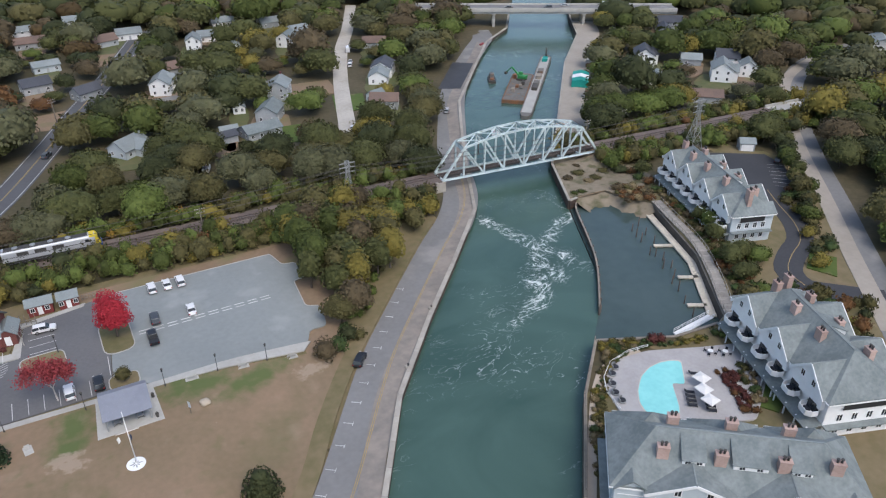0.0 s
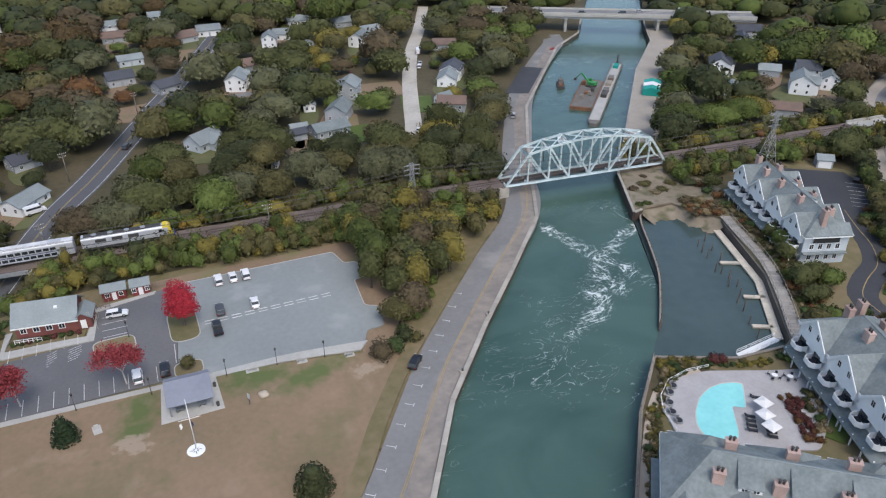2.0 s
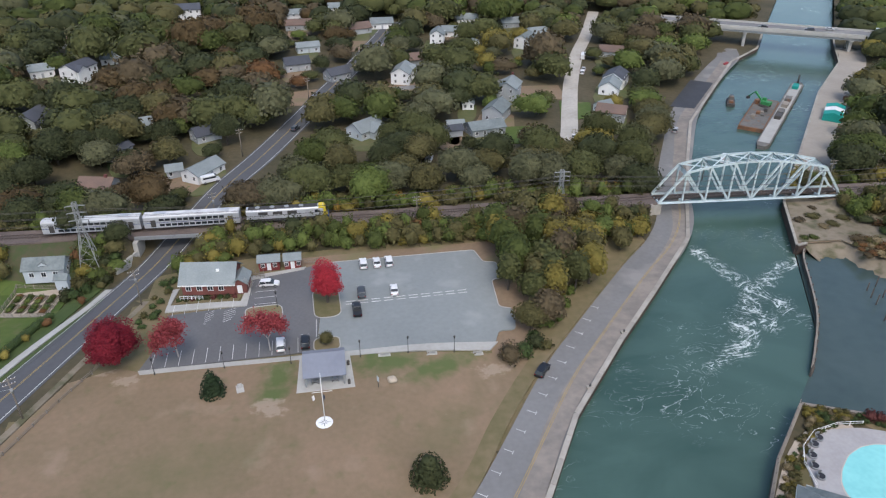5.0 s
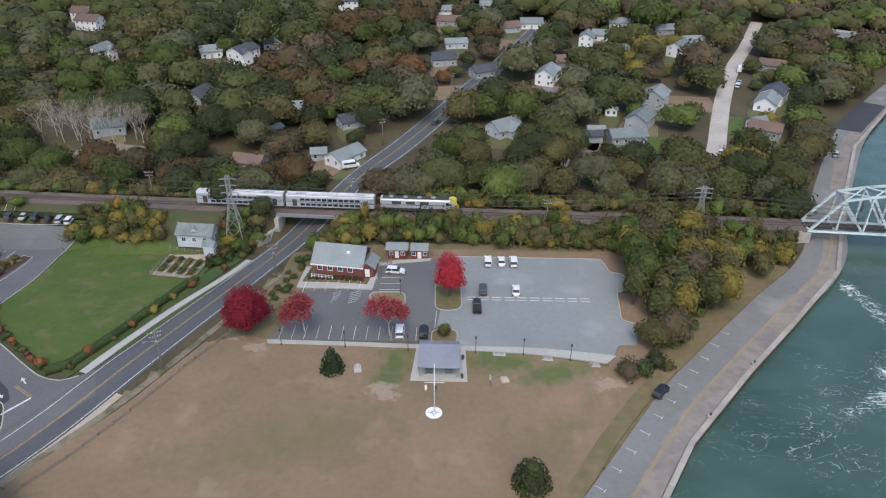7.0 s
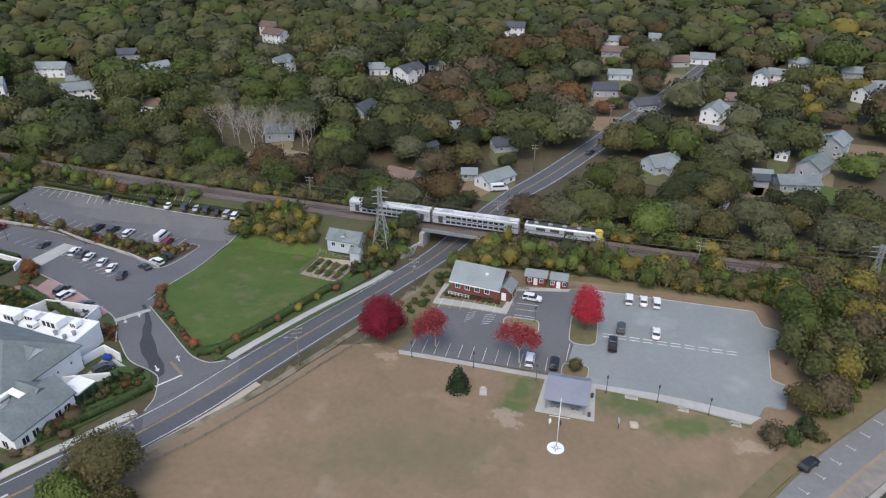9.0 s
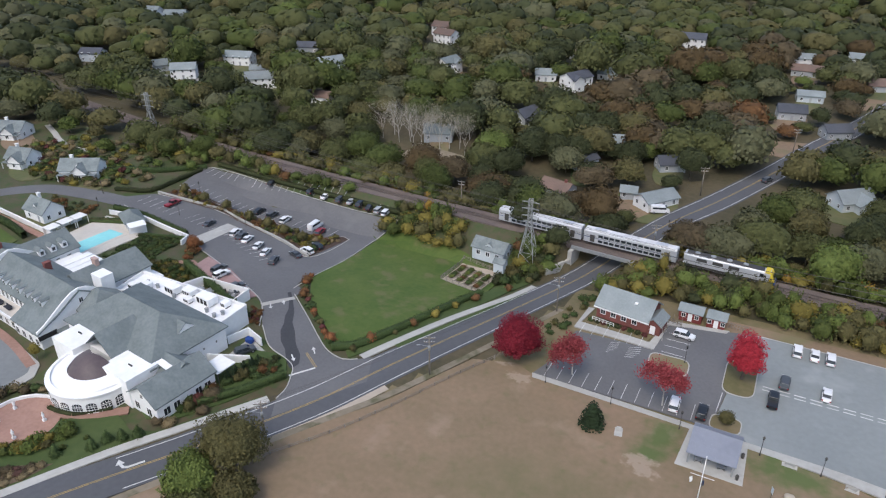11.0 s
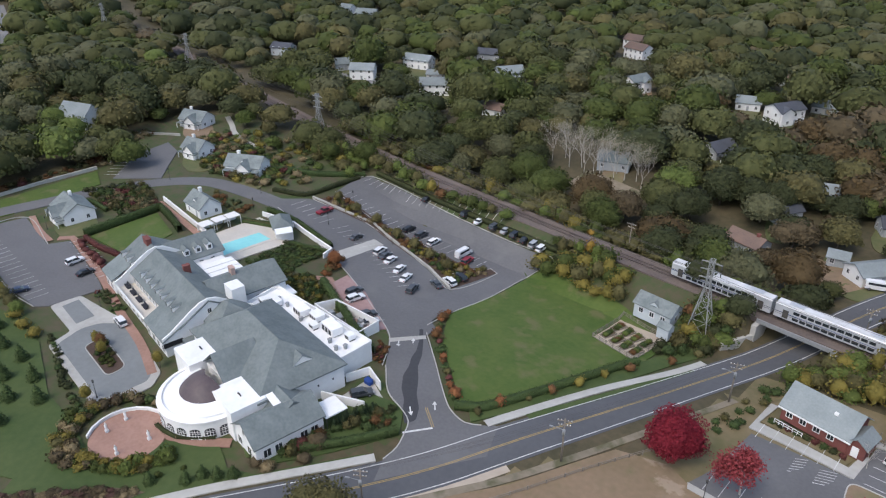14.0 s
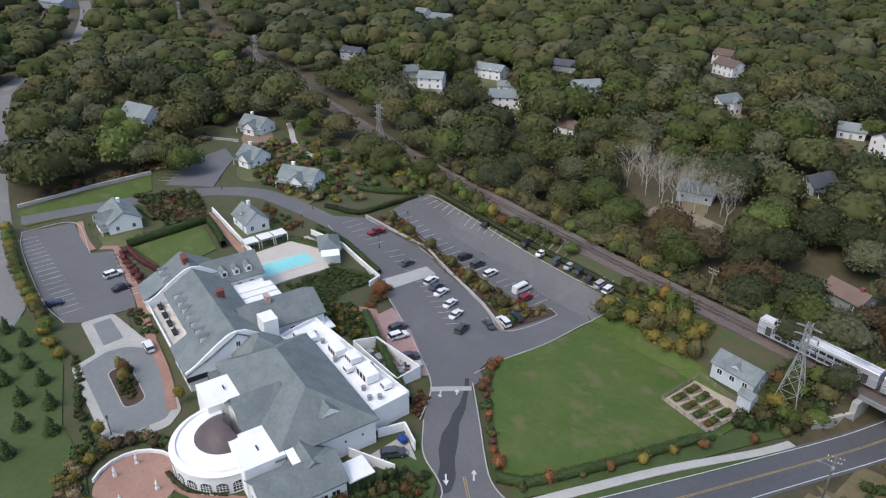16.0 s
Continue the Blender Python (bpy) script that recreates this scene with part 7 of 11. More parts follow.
def rail_fence(pts, label):
    ob = empty("rail_fence", None, label, "fence")
    line = smooth_line(pts, 3.0)
    for i, p in enumerate(line):
        z = gz(p.x, p.y)
        b = simple_box("post", ob, M["wood_pole"], -0.09, 0.09, -0.09, 0.09, -0.3, 1.0)
        b.matrix_basis = pose(p.x, p.y, z)
        if i + 1 < len(line):
            q = line[i + 1]
            z2 = gz(q.x, q.y)
            for h in (0.45, 0.85):
                bm = bmesh.new()
                beam(bm, (p.x, p.y, z + h), (q.x, q.y, z2 + h), 0.08)
                part("rail", bm, M["wood_pole"], ob)


rail_fence([(-80, 72), (-75.5, 80.5), (-69, 90), (-62.5, 102), (-55, 118), (-49.5, 129)], "low weathered post-and-rail fence beside the road")
ribbon("shoulder", [(-94, 57), (-85.5, 71.5), (-77.5, 84.2), (-71, 94.8), (-64.5, 105.8), (-57.8, 120.6), (-51, 138.5), (-45, 154.5)], 1.6, M["sand"], 0.12, label="sandy road shoulder along the field", category="verge")
for x, y, r in ((64.4, 122.5, 0.8), (50.2, 106.2, 0.8)):
    ob = empty("bollard", pose(x, y, gz(x, y) + 0.1), "stubby pale mooring block on the quay", "bollard", "mooring blocks")
    simple_box("base", ob, M["quay_concrete"], -0.7, 0.7, -0.45, 0.45, -0.1, 0.45, "", 0.08)
    bm = bmesh.new()
    rod(bm, (0, 0, 0.45), (0, 0, 0.9), 0.2, 0.26, 10)
    part("post", bm, M["steel_dark"], ob)
for k in range(12):
    u = Vector((20.6 + 0.1, 84.2)).lerp(Vector((60, 134.5)), k / 11)
    ob = empty("stall_mark", pose(u.x + 1.4, u.y - 0.9, gz(u.x + 1.4, u.y - 0.9) + 0.1, 0, 0, -37), "short white painted parking mark on the road", "road marking", "parking marks on the canal road", "structure")
    simple_box("bar", ob, M["line_white"], -0.9, 0.9, -0.06, 0.06, -0.02, 0.0)
    simple_box("tick", ob, M["line_white"], 0.9, 1.0, -0.5, 0.5, -0.02, 0.0)

# ---------------------------------------------------------------- hotel


def hotel():
    O = pose(-143, 93, gz(-135, 88) - 0.1, 0, 0, -8)
    ob = empty("hotel", O, "large white hotel with grey shingle roofs and a rotunda", "hotel")
    W, S, F = M["white_paint"], M["shingle_grey"], M["white_membrane"]

    def solid(name, poly, z0, z1, mat_, label=""):
        bm = bmesh.new()
        prism(bm, poly, z0, z1)
        bmesh.ops.recalc_face_normals(bm, faces=bm.faces[:])
        return part(name, bm, mat_, ob, label)

    def rect(u0, u1, v0, v1):
        return [(u0, v0), (u1, v0), (u1, v1), (u0, v1)]

    def gabled(u0, u1, v0, v1, z, rise, along, mat_=W, roof=S, over=0.45, skip_wall=False):
        cx, cy = (u0 + u1) / 2, (v0 + v1) / 2
        L, D = (u1 - u0, v1 - v0) if along == "u" else (v1 - v0, u1 - u0)
        m = pose(cx, cy, 0, 0, 0, 0 if along == "u" else 90)
        if not skip_wall:
            bm = bmesh.new()
            gable_wall(bm, L, D, -3, z, rise, m=m)
            part("wall", bm, mat_, ob)
        bm = bmesh.new()
        gable_roof(bm, L, D, z, rise, over, 0.28, m=m)
        return part("roof", bm, roof, ob)

    # west wing with its steep bell-cast gables and loggia
    gabled(-38, 3, -6.0, 7.5, 6.2, 4.0, "u")
    for u0, u1 in ((-38.4, -30.5), (-8.5, 3.4)):
        bm = bmesh.new()
        lo = [(u0, -10.6, 4.25), (u1, -10.6, 4.25), (u1, -5.4, 6.9), (u0, -5.4, 6.9)]
        a = [bm.verts.new(p) for p in lo]
        b = [bm.verts.new((p[0], p[1], p[2] - 0.25)) for p in lo]
        bm.faces.new(a)
        bm.faces.new(b[::-1])
        for i in range(4):
            bm.faces.new((a[i], b[i], b[(i + 1) % 4], a[(i + 1) % 4]))
        bmesh.ops.recalc_face_normals(bm, faces=bm.faces[:])
        part("porch_roof", bm, S, ob)
        solid("wall", rect(u0 + 0.4, u1 - 0.4, -10.0, -5.9), -3, 4.2, W)
    solid("loggia_floor", rect(-30.5, -8.5, -10.2, -6.0), 2.9, 3.2, M["pool_deck_pale"])
    solid("wall", rect(-30.5, -8.5, -9.6, -6.0), -3, 2.9, W)
    for k in range(12):
        u = -30.3 + k * 1.97
        simple_box("balustrade_post", ob, W, u - 0.1, u + 0.1, -10.3, -10.1, 3.2, 4.2)
    simple_box("balustrade_rail", ob, W, -30.5, -8.5, -10.32, -10.08, 4.1, 4.25)
    simple_box("balustrade_panel", ob, W, -30.5, -8.5, -10.24, -10.16, 3.25, 3.95)
    for k in range(10):
        u = -29 + k * 2.1
        window(ob, u, -6.05, 4.6, 1.1, 1.9, 0)
    for k in range(14):
        u = -36.5 + k * 2.9
        window(ob, u, -10.05 if (u < -31 or u > -8.5) else -9.65, 1.4, 1.3, 1.7, 0)
    for u in (-36.4, -34.2, -32, -6.5, -3.5, -0.5):
        window(ob, u, -10.05, 3.35, 1.2, 0.9, 0)
    for k in range(10):
        dormer(ob, -36.6 + k * 3.3 + (3.6 if k > 2 else 0), -5.4, 6.6, 1.1, 2.6, 1.45, 0.3, 0, F, S)
    # white parapet gables that stand proud of the slopes
    for u in (-28.6, 2.75):
        bm = bmesh.new()
        sec = [(-10.4, 2.0), (-10.4, 4.9), (-8.6, 5.7), (-6.4, 7.2), (-3.6, 9.1), (-1.2, 10.5), (0.75, 10.95), (2.7, 10.5), (5.0, 9.0), (8.0, 7.0), (8.0, 2.0)]
        ra, rb = [[bm.verts.new((u + q, y, z)) for y, z in sec] for q in (0.0, 0.4)]
        bm.faces.new(ra)
        bm.faces.new(rb[::-1])
        for i in range(len(sec)):
            k = (i + 1) % len(sec)
            bm.faces.new((ra[i], rb[i], rb[k], ra[k]))
        bmesh.ops.recalc_face_normals(bm, faces=bm.faces[:])
        part("parapet_gable", bm, W, ob, "white curved parapet gable")
        window(ob, u + 0.43, 0.7, 7.9, 0.9, 1.2, 90)
    for v in (-3.0, 0.5, 4.0):
        window(ob, 3.03, v, 4.4, 1.1, 1.5, 90)
        window(ob, -38.03, v, 4.4, 1.1, 1.5, 270)
    window(ob, 3.03, 0.7, 7.6, 1.0, 1.2, 90)
    # near-black block on the solid end wall, shade of the porch put into colour
    bm = bmesh.new()
    box(bm, 2.85, 3.35, -10.4, -6.2, 2.6, 3.7)
    part("end_opening", bm, M["shade_and_grille"], ob, "near-black block painted as the shade inside the porch end")
    chimney(ob, -33, 0.4, 8.5, 11.6, M["brick_red"], 2.8, 1.2)
    chimney(ob, -14.5, 3.0, 7.5, 10.8, M["brick_red"], 1.1, 1.6)
    # north wing
    gabled(-37, -25.5, 3.5, 16.5, 6.0, 3.4, "v")
    for v in (7.5, 10.5, 13.5):
        dormer(ob, -26.3, v, 6.9, 1.5, 2.6, 1.3, 0.8, 90, W, S)
        window(ob, -25.45, v, 4.2, 1.1, 1.5, 90)
        window(ob, -25.45, v, 1.4, 1.1, 1.6, 90)
    for u in (-34, -31, -28):
        window(ob, u, 16.55, 4.2, 1.1, 1.5, 180)
    # flat link with white canopies
    solid("wall", rect(-25.4, -13.0, 6.0, 16.0), -3, 4.6, W)
    for k in range(3):
        solid("canopy", rect(-22.6 + k * 2.6, -20.3 + k * 2.6, 6.8, 17.2), 4.75, 4.95, F, "white canvas roof panel")
    # middle wing
    gabled(-13, -1.2, 4.5, 21.5, 6.0, 3.0, "v")
    for v in (10, 14, 18):
        window(ob, -1.15, v, 4.0, 1.1, 1.5, 90)
    window(ob, -7, 21.55, 4.2, 1.2, 1.5, 180)
    chimney(ob, -7.1, 11, 8.2, 10.6, M["brick_pink"], 1.7, 1.0)
    solid("balcony", rect(-3.2, 1.5, 18, 23), 2.8, 3.1, W)
    solid("tower", rect(-1.6, 2.4, 6.6, 9.8), -3, 10.4, W, "plain white square chimney tower")
    # ballroom
    solid("wall", rect(5, 36, -4.2, 14.4), -3, 6.0, W)
    bm = bmesh.new()
    hip_roof(bm, 31, 18.6, 6.0, 5.2, 0.6, 0.28, cx=20.5, cy=5.1, run=8.5)
    part("roof", bm, S, ob)
    bm = bmesh.new()
    hip_roof(bm, 9.4, 10, 5.9, 3.4, 0.4, 0.28, cx=4.6, cy=4.4, run=4.0)
    part("roof", bm, S, ob)
    solid("wall", rect(0.2, 9, -0.4, 9.2), -3, 5.8, W)
    solid("flat_deck", rect(3.1, 9.2, -6.4, -0.5), -3, 3.4, M["shingle_grey"], "dark flat roof between the wings")
    bm = bmesh.new()
    gable_roof(bm, 8.4, 10, 5.9, 4.4, 0.4, 0.28, m=pose(22.4, -2.6, 0, 0, 0, 90))
    part("roof", bm, S, ob)
    dormer(ob, 33.2, 7.0, 8.0, 4.2, 3.2, 0.1, 1.6, 90, F, S)
    for k in range(5):
        simple_box("wall_lamp", ob, M["steel_dark"], 36.0, 36.15, -2 + k * 3.4, -1.75 + k * 3.4, 3.2, 3.6)
    solid("wall", rect(17.7, 27.3, -6.6, -2.5), -3, 5.7, W)
    # white roofed blocks beside the rotunda
    solid("flat_block", rect(9.6, 17.6, -10.2, -2.6), -3, 6.4, F, "white flat-roofed bay")
    solid("flat_block", rect(27.4, 36.4, -10.0, -2.8), -3, 6.6, F, "white flat-roofed bay")
    for (u, v) in ((13.5, -6), (32.4, -6.4)):
        for k in range(3):
            simple_box("roof_vent", ob, M["steel_dark"], u - 0.5 + k * 0.45, u - 0.2 + k * 0.45, v - 0.1, v + 0.15, 6.6, 6.85)
    bm = bmesh.new()
    beam(bm, (33.4, -1.9, 6.7), (41.0, -2.0, 5.9), 1.5, 0.2)
    part("skylight", bm, F, ob)
    # rotunda
    cx, cy, R = 24.4, -9.4, 9.4
    arc = [(cx + R * math.cos(a), cy + R * math.sin(a)) for a in np.linspace(math.pi * 0.97, math.pi * 2.03, 33)]
    solid("rotunda_wall", arc, -3, 4.1, W)
    bm = bmesh.new()
    rings = [(R + 0.25, 4.0), (R + 0.3, 4.35), (R - 0.6, 4.45), (R - 0.65, 4.95), (R - 0.85, 4.95), (R - 0.9, 4.5), (5.3, 5.3)]
    angs = np.linspace(math.pi * 0.93, math.pi * 2.07, 41)
    g = [[bm.verts.new((cx + r * math.cos(a), cy + r * math.sin(a), z)) for a in angs] for r, z in rings]
    for i in range(len(rings) - 1):
        for j in range(len(angs) - 1):
            bm.faces.new((g[i][j], g[i][j + 1], g[i + 1][j + 1], g[i + 1][j]))
    bmesh.ops.recalc_face_normals(bm, faces=bm.faces[:])
    part("rotunda_roof", bm, F, ob, "white curved roof with a parapet")
    bm = bmesh.new()
    rr = [(5.3, 5.2), (5.0, 5.55), (4.2, 6.4), (3.0, 7.3), (1.6, 7.9), (0.05, 8.1)]
    g = [[bm.verts.new((cx + r * math.cos(a), cy + r * math.sin(a), z)) for a in np.linspace(math.pi * 0.9, math.pi * 2.1, 29)] for r, z in rr]
    for i in range(len(rr) - 1):
        for j in range(28):
            f = bm.faces.new((g[i][j], g[i][j + 1], g[i + 1][j + 1], g[i + 1][j]))
            f.smooth = True
    bmesh.ops.recalc_face_normals(bm, faces=bm.faces[:])
    part("dome", bm, M["copper_roof"], ob, "dark brown half dome")
    for k in range(11):
        a = math.pi * (1.04 + 0.092 * k)
        m = pose(cx + (R + 0.02) * math.cos(a), cy + (R + 0.02) * math.sin(a), 1.5, 0, 0, math.degrees(a) + 90)
        bm = bmesh.new()
        poly = [(-1.0, -1.1), (1.0, -1.1), (1.0, 0.5)] + [(math.cos(t), 0.5 + 0.62 * math.sin(t)) for t in np.linspace(0.3, 2.84, 7)] + [(-1.0, 0.5)]
        vs = [bm.verts.new(m @ Vector((x, -0.04, z))) for x, z in poly]
        ws = [bm.verts.new(m @ Vector((x, 0.02, z))) for x, z in poly]
        bm.faces.new(vs)
        for i in range(len(vs)):
            bm.faces.new((vs[i], ws[i], ws[(i + 1) % len(vs)], vs[(i + 1) % len(vs)]))
        arch = part("arched_window", bm, M["glass_dark"], ob)
        bm = bmesh.new()
        for x in (-0.5, 0, 0.5):
            box(bm, x - 0.04, x + 0.04, -0.09, -0.05, -1.1, 0.95, m)
        for z in (-0.5, 0.1, 0.5):
            box(bm, -1.0, 1.0, -0.09, -0.05, z - 0.04, z + 0.04, m)
        box(bm, -1.1, 1.1, -0.12, 0.0, -1.25, -1.1, m)
        part("glazing_grid", bm, W, arch)
    # south wing
    gabled(36, 44.6, -9.6, 4.2, 3.9, 2.8, "v")
    for v in (-7.5, -5.2, 0.0, 2.2):
        window(ob, 44.65, v, 1.7, 1.5, 1.7, 90)
    for u in (38.2, 42.0):
        window(ob, u, -9.65, 1.6, 1.5, 1.7, 0)
    window(ob, 40.3, -9.65, 4.6, 0.9, 1.0, 0)
    bm = bmesh.new()
    gable_roof(bm, 9, 7, 4.6, 2.2, 0.4, 0.25, m=pose(36.5, 0.2, 0, 0, 0, 0))
    part("roof", bm, S, ob)
    # flat service roof with plant
    flat_poly = [(1.5, 9.8), (10, 14.6), (33.4, 15.0), (32.4, 23.6), (-1.0, 19.2)]
    solid("service_block", flat_poly, -3, 4.6, W)
    solid("service_roof", [(2.0, 10.3), (10, 15.0), (32.9, 15.5), (32.0, 23.1), (-0.4, 18.8)], 4.6, 4.66, F, "white membrane service roof")
    for (a, b) in zip(flat_poly, flat_poly[1:] + flat_poly[:1]):
        bm = bmesh.new()
        beam(bm, (*a, 5.0), (*b, 5.0), 0.3, 0.9)
        part("parapet", bm, W, ob)
    for u, v, su, sv, h in ((13, 18, 1.9, 1.3, 1.7), (17, 19.6, 1.6, 1.2, 1.3), (23.5, 19.5, 2.4, 1.4, 1.9), (6, 15.6, 1.1, 0.8, 1.2), (3.2, 13.4, 0.9, 0.8, 1.1), (19.6, 17.2, 1.0, 0.8, 1.0), (28.3, 21, 0.9, 0.9, 1.2)):
        rt = simple_box("roof_unit", ob, F, u - su, u + su, v - sv, v + sv, 4.95, 4.95 + h, "white rooftop plant unit", 0.06)
        for k in range(3):
            simple_box("grille", rt, M["shade_and_grille"], u - su * 0.8 + k * su * 0.55, u - su * 0.8 + k * su * 0.55 + su * 0.4, v - sv - 0.03, v - sv + 0.02, 5.1, 4.9 + h * 0.8)
        for s in (-su * 0.8, su * 0.8):
            simple_box("foot", rt, M["steel_dark"], u + s - 0.1, u + s + 0.1, v - sv * 0.8, v + sv * 0.8, 4.66, 4.95)
    for u, v in ((8, 17), (15.2, 16.4), (21, 21.6), (26.5, 17), (30.4, 18.4), (10.8, 19.6), (4.5, 16.8), (29.6, 16.6)):
        bm = bmesh.new()
        rod(bm, (u, v, 4.66), (u, v, 5.5), 0.42, 0.42, 12)
        rod(bm, (u, v, 5.55), (u, v, 5.7), 0.55, 0.4, 12)
        part("roof_fan", bm, M["galvanised"], ob)
    # plant yard behind the wall
    yard = [(8, 24.0), (24.5, 25.5), (23.6, 31.5), (9.5, 29)]
    for (a, b) in zip(yard, yard[1:] + yard[:1]):
        bm = bmesh.new()
        beam(bm, (*a, 0.6), (*b, 0.6), 0.25, 4.0)
        part("yard_wall", bm, W, ob)
    for u, v, s in ((11.5, 26.2, 0.9), (14.4, 27, 1.1), (17.6, 27.4, 1.0), (20.8, 28, 1.0), (14, 28.7, 0.7), (19, 29.6, 0.7)):
        simple_box("condenser", ob, M["galvanised"], u - s, u + s, v - s * 0.7, v + s * 0.7, -2.6, 1.3, "grey outdoor cooling unit", 0.05)
    # loading court
    for (a, b) in (((36.4, 8.6), (44.5, 13.5)), ((35, 15.3), (36.0, 20.5)), ((36, 20.5), (41.5, 19.4))):
        bm = bmesh.new()
        beam(bm, (*a, 0.4), (*b, 0.4), 0.3, 3.4)
        part("court_wall", bm, W, ob)
    solid("court_floor", [(36, 5.5), (45.5, 8.5), (45, 18), (36, 20.4)], -3, 0.0, M["concrete"])
    solid("entry_canopy", rect(40.2, 45.0, 4.6, 9.4), 2.9, 3.15, F, "white flat canopy over the service door")
    for u, v in ((40.4, 4.8), (44.8, 4.8), (44.8, 9.2), (40.4, 9.2)):
        simple_box("canopy_post", ob, M["steel_dark"], u - 0.06, u + 0.06, v - 0.06, v + 0.06, 0, 2.9)
    return ob


hotel()
for u, v in ((-27, -8), (-23, -8), (-19, -8), (-15, -8)):
    p = pose(-143, 93, gz(-135, 88) - 0.1, 0, 0, -8) @ Vector((u, v, 3.2))
    so = empty("outdoor_sofa", Matrix.Translation(p) @ pose(0, 0, 0, 0, 0, -8), "dark cushioned sofa on the hotel loggia", "sofa", "loggia sofas")
    simple_box("seat", so, M["cushion_dark"], -1.3, 1.3, -0.45, 0.45, 0.1, 0.5, "", 0.08)
    simple_box("backrest", so, M["cushion_dark"], -1.3, 1.3, 0.3, 0.55, 0.5, 1.0, "", 0.08)
p = pose(-143, 93, gz(-135, 88) - 0.1, 0, 0, -8) @ Vector((38.4, 18.6, 0))
simple = simple_box("tarpaulin", None, M["blue_tarp"], p.x - 1.0, p.x + 1.0, p.y - 0.7, p.y + 0.7, p.z, p.z + 1.5, "", 0.35)
tagged(simple, "crumpled blue tarpaulin over stacked goods", "tarpaulin")


def statue(x, y, h):
    bm = bmesh.new()
    box(bm, -0.3, 0.3, -0.3, 0.3, -0.1, 0.5)
    rod(bm, (0, 0, 0.5), (0, 0, 0.7), 0.3, 0.18, 10)
    rod(bm, (0, 0, 0.7), (0, 0, h * 0.72), 0.17, 0.3, 10)
    rod(bm, (0, 0, h * 0.72), (0, 0, h * 0.85), 0.3, 0.12, 10)
    rod(bm, (0, 0, h * 0.85), (0, 0, h), 0.15, 0.08, 10)
    ob = part("statue", bm, M["white_paint"])
    ob.matrix_basis = pose(x, y, gz(x, y) + 0.1)
    tagged(ob, "small white garden statue on a plinth", "statue", "terrace statues")


for x, y in ((-128.3, 63.0), (-128.8, 67.0), (-120.5, 67.4), (-121.2, 61.5)):
    statue(x, y, 2.2)
line = [(-124.4 + 7.6 * math.cos(a), 65.2 + 7.3 * math.sin(a)) for a in np.linspace(1.5, 4.0, 9)]
tw = empty("terrace_wall", None, "low white curved terrace wall", "wall", "", "structure")
sl = smooth_line(line, 1.5)
for a, b in zip(sl, sl[1:]):
    bm = bmesh.new()
    beam(bm, (a.x, a.y, gz(a.x, a.y) + 0.35), (b.x, b.y, gz(b.x, b.y) + 0.35), 0.35, 0.7)
    part("wall_block", bm, M["white_paint"], tw)


def cottage(x, y, rot, L, W, label, wing=True, porch=True):
    ob = house(x, y, rot, L, W, 3.2, 2.8, M["white_paint"], M["shingle_blue"], label, wing=(4.5, 5, 1, 1) if wing else None, porch=porch, chim=None, clear=8, dormers=1)
    chimney(ob, -L / 4, 0.8, 4, 6.9, M["white_paint"], 1.0, 0.8)


cottage(-228.5, 100, -6, 12, 9, "white guest cottage with a blue-grey roof and porch")
cottage(-202.2, 128.4, -4, 9.5, 7, "small white guest cottage beside the garden wall", False, False)
cottage(-279, 172, 20, 11, 8.5, "white guest cottage with a broad porch roof")
cottage(-248, 154, 12, 9, 7.5, "white guest cottage with a steep grey roof")
cottage(-220, 156.5, 28, 13, 8, "white guest cottage with twin gables", True, True)

# hotel pool
hp = empty("swimming_pool", None, "rectangular turquoise hotel swimming pool", "swimming pool")
sheet("coping", [(-179.8, 116.0), (-179.3, 133.0), (-171.6, 133.0), (-171.4, 115.4)], M["pool_deck_pale"], 0.2, parent=hp)
sheet("pool_water", [(-178.8, 117.1), (-178.2, 131.8), (-172.7, 131.8), (-172.5, 116.5)], M["pool_water"], 0.23, parent=hp, skirt=0.05)
sheet("pool_terrace", [(-186, 114), (-187, 138), (-178, 139.5), (-167.5, 134.5), (-168, 113.5)], M["pool_deck_pale"], 0.12, label="pale stone terrace round the hotel pool", category="terrace")
cb = empty("pool_cabana", pose(-174.5, 137.2, gz(-174.5, 137), 0, 0, -28), "white pool house with a grey hipped roof", "pool house")
simple_box("wall", cb, M["white_paint"], -5.5, 5.0, -2.2, 2.6, -1.5, 3.0)
bm = bmesh.new()
hip_roof(bm, 8.5, 5.4, 3.0, 1.8, 0.4, 0.2, cx=-1.2, cy=0.2)
part("roof", bm, M["shingle_grey"], cb)
simple_box("pergola", cb, M["white_membrane"], 3.2, 7.0, -2.4, 2.4, 2.9, 3.1)
for k in range(5):
    window(cb, -4.4 + k * 2.0, -2.25, 1.4, 1.1, 2.0, 0)
for x, y in ((-189.6, 121.5), (-189.6, 126), (-189.3, 130.2)):
    ob = empty("cabana", pose(x, y, gz(x, y), 0, 0, -4), "white canvas pool cabana", "cabana", "pool cabanas")
    simple_box("canopy", ob, M["canvas_white"], -1.8, 1.8, -1.9, 1.9, 2.4, 2.6, "", 0.05)
    for s, t in ((-1.7, -1.8), (1.7, -1.8), (-1.7, 1.8), (1.7, 1.8)):
        simple_box("post", ob, M["white_paint"], s - 0.07, s + 0.07, t - 0.07, t + 0.07, -0.2, 2.4)
    simple_box("back_curtain", ob, M["canvas_white"], -1.78, -1.7, -1.8, 1.8, 0, 2.4)


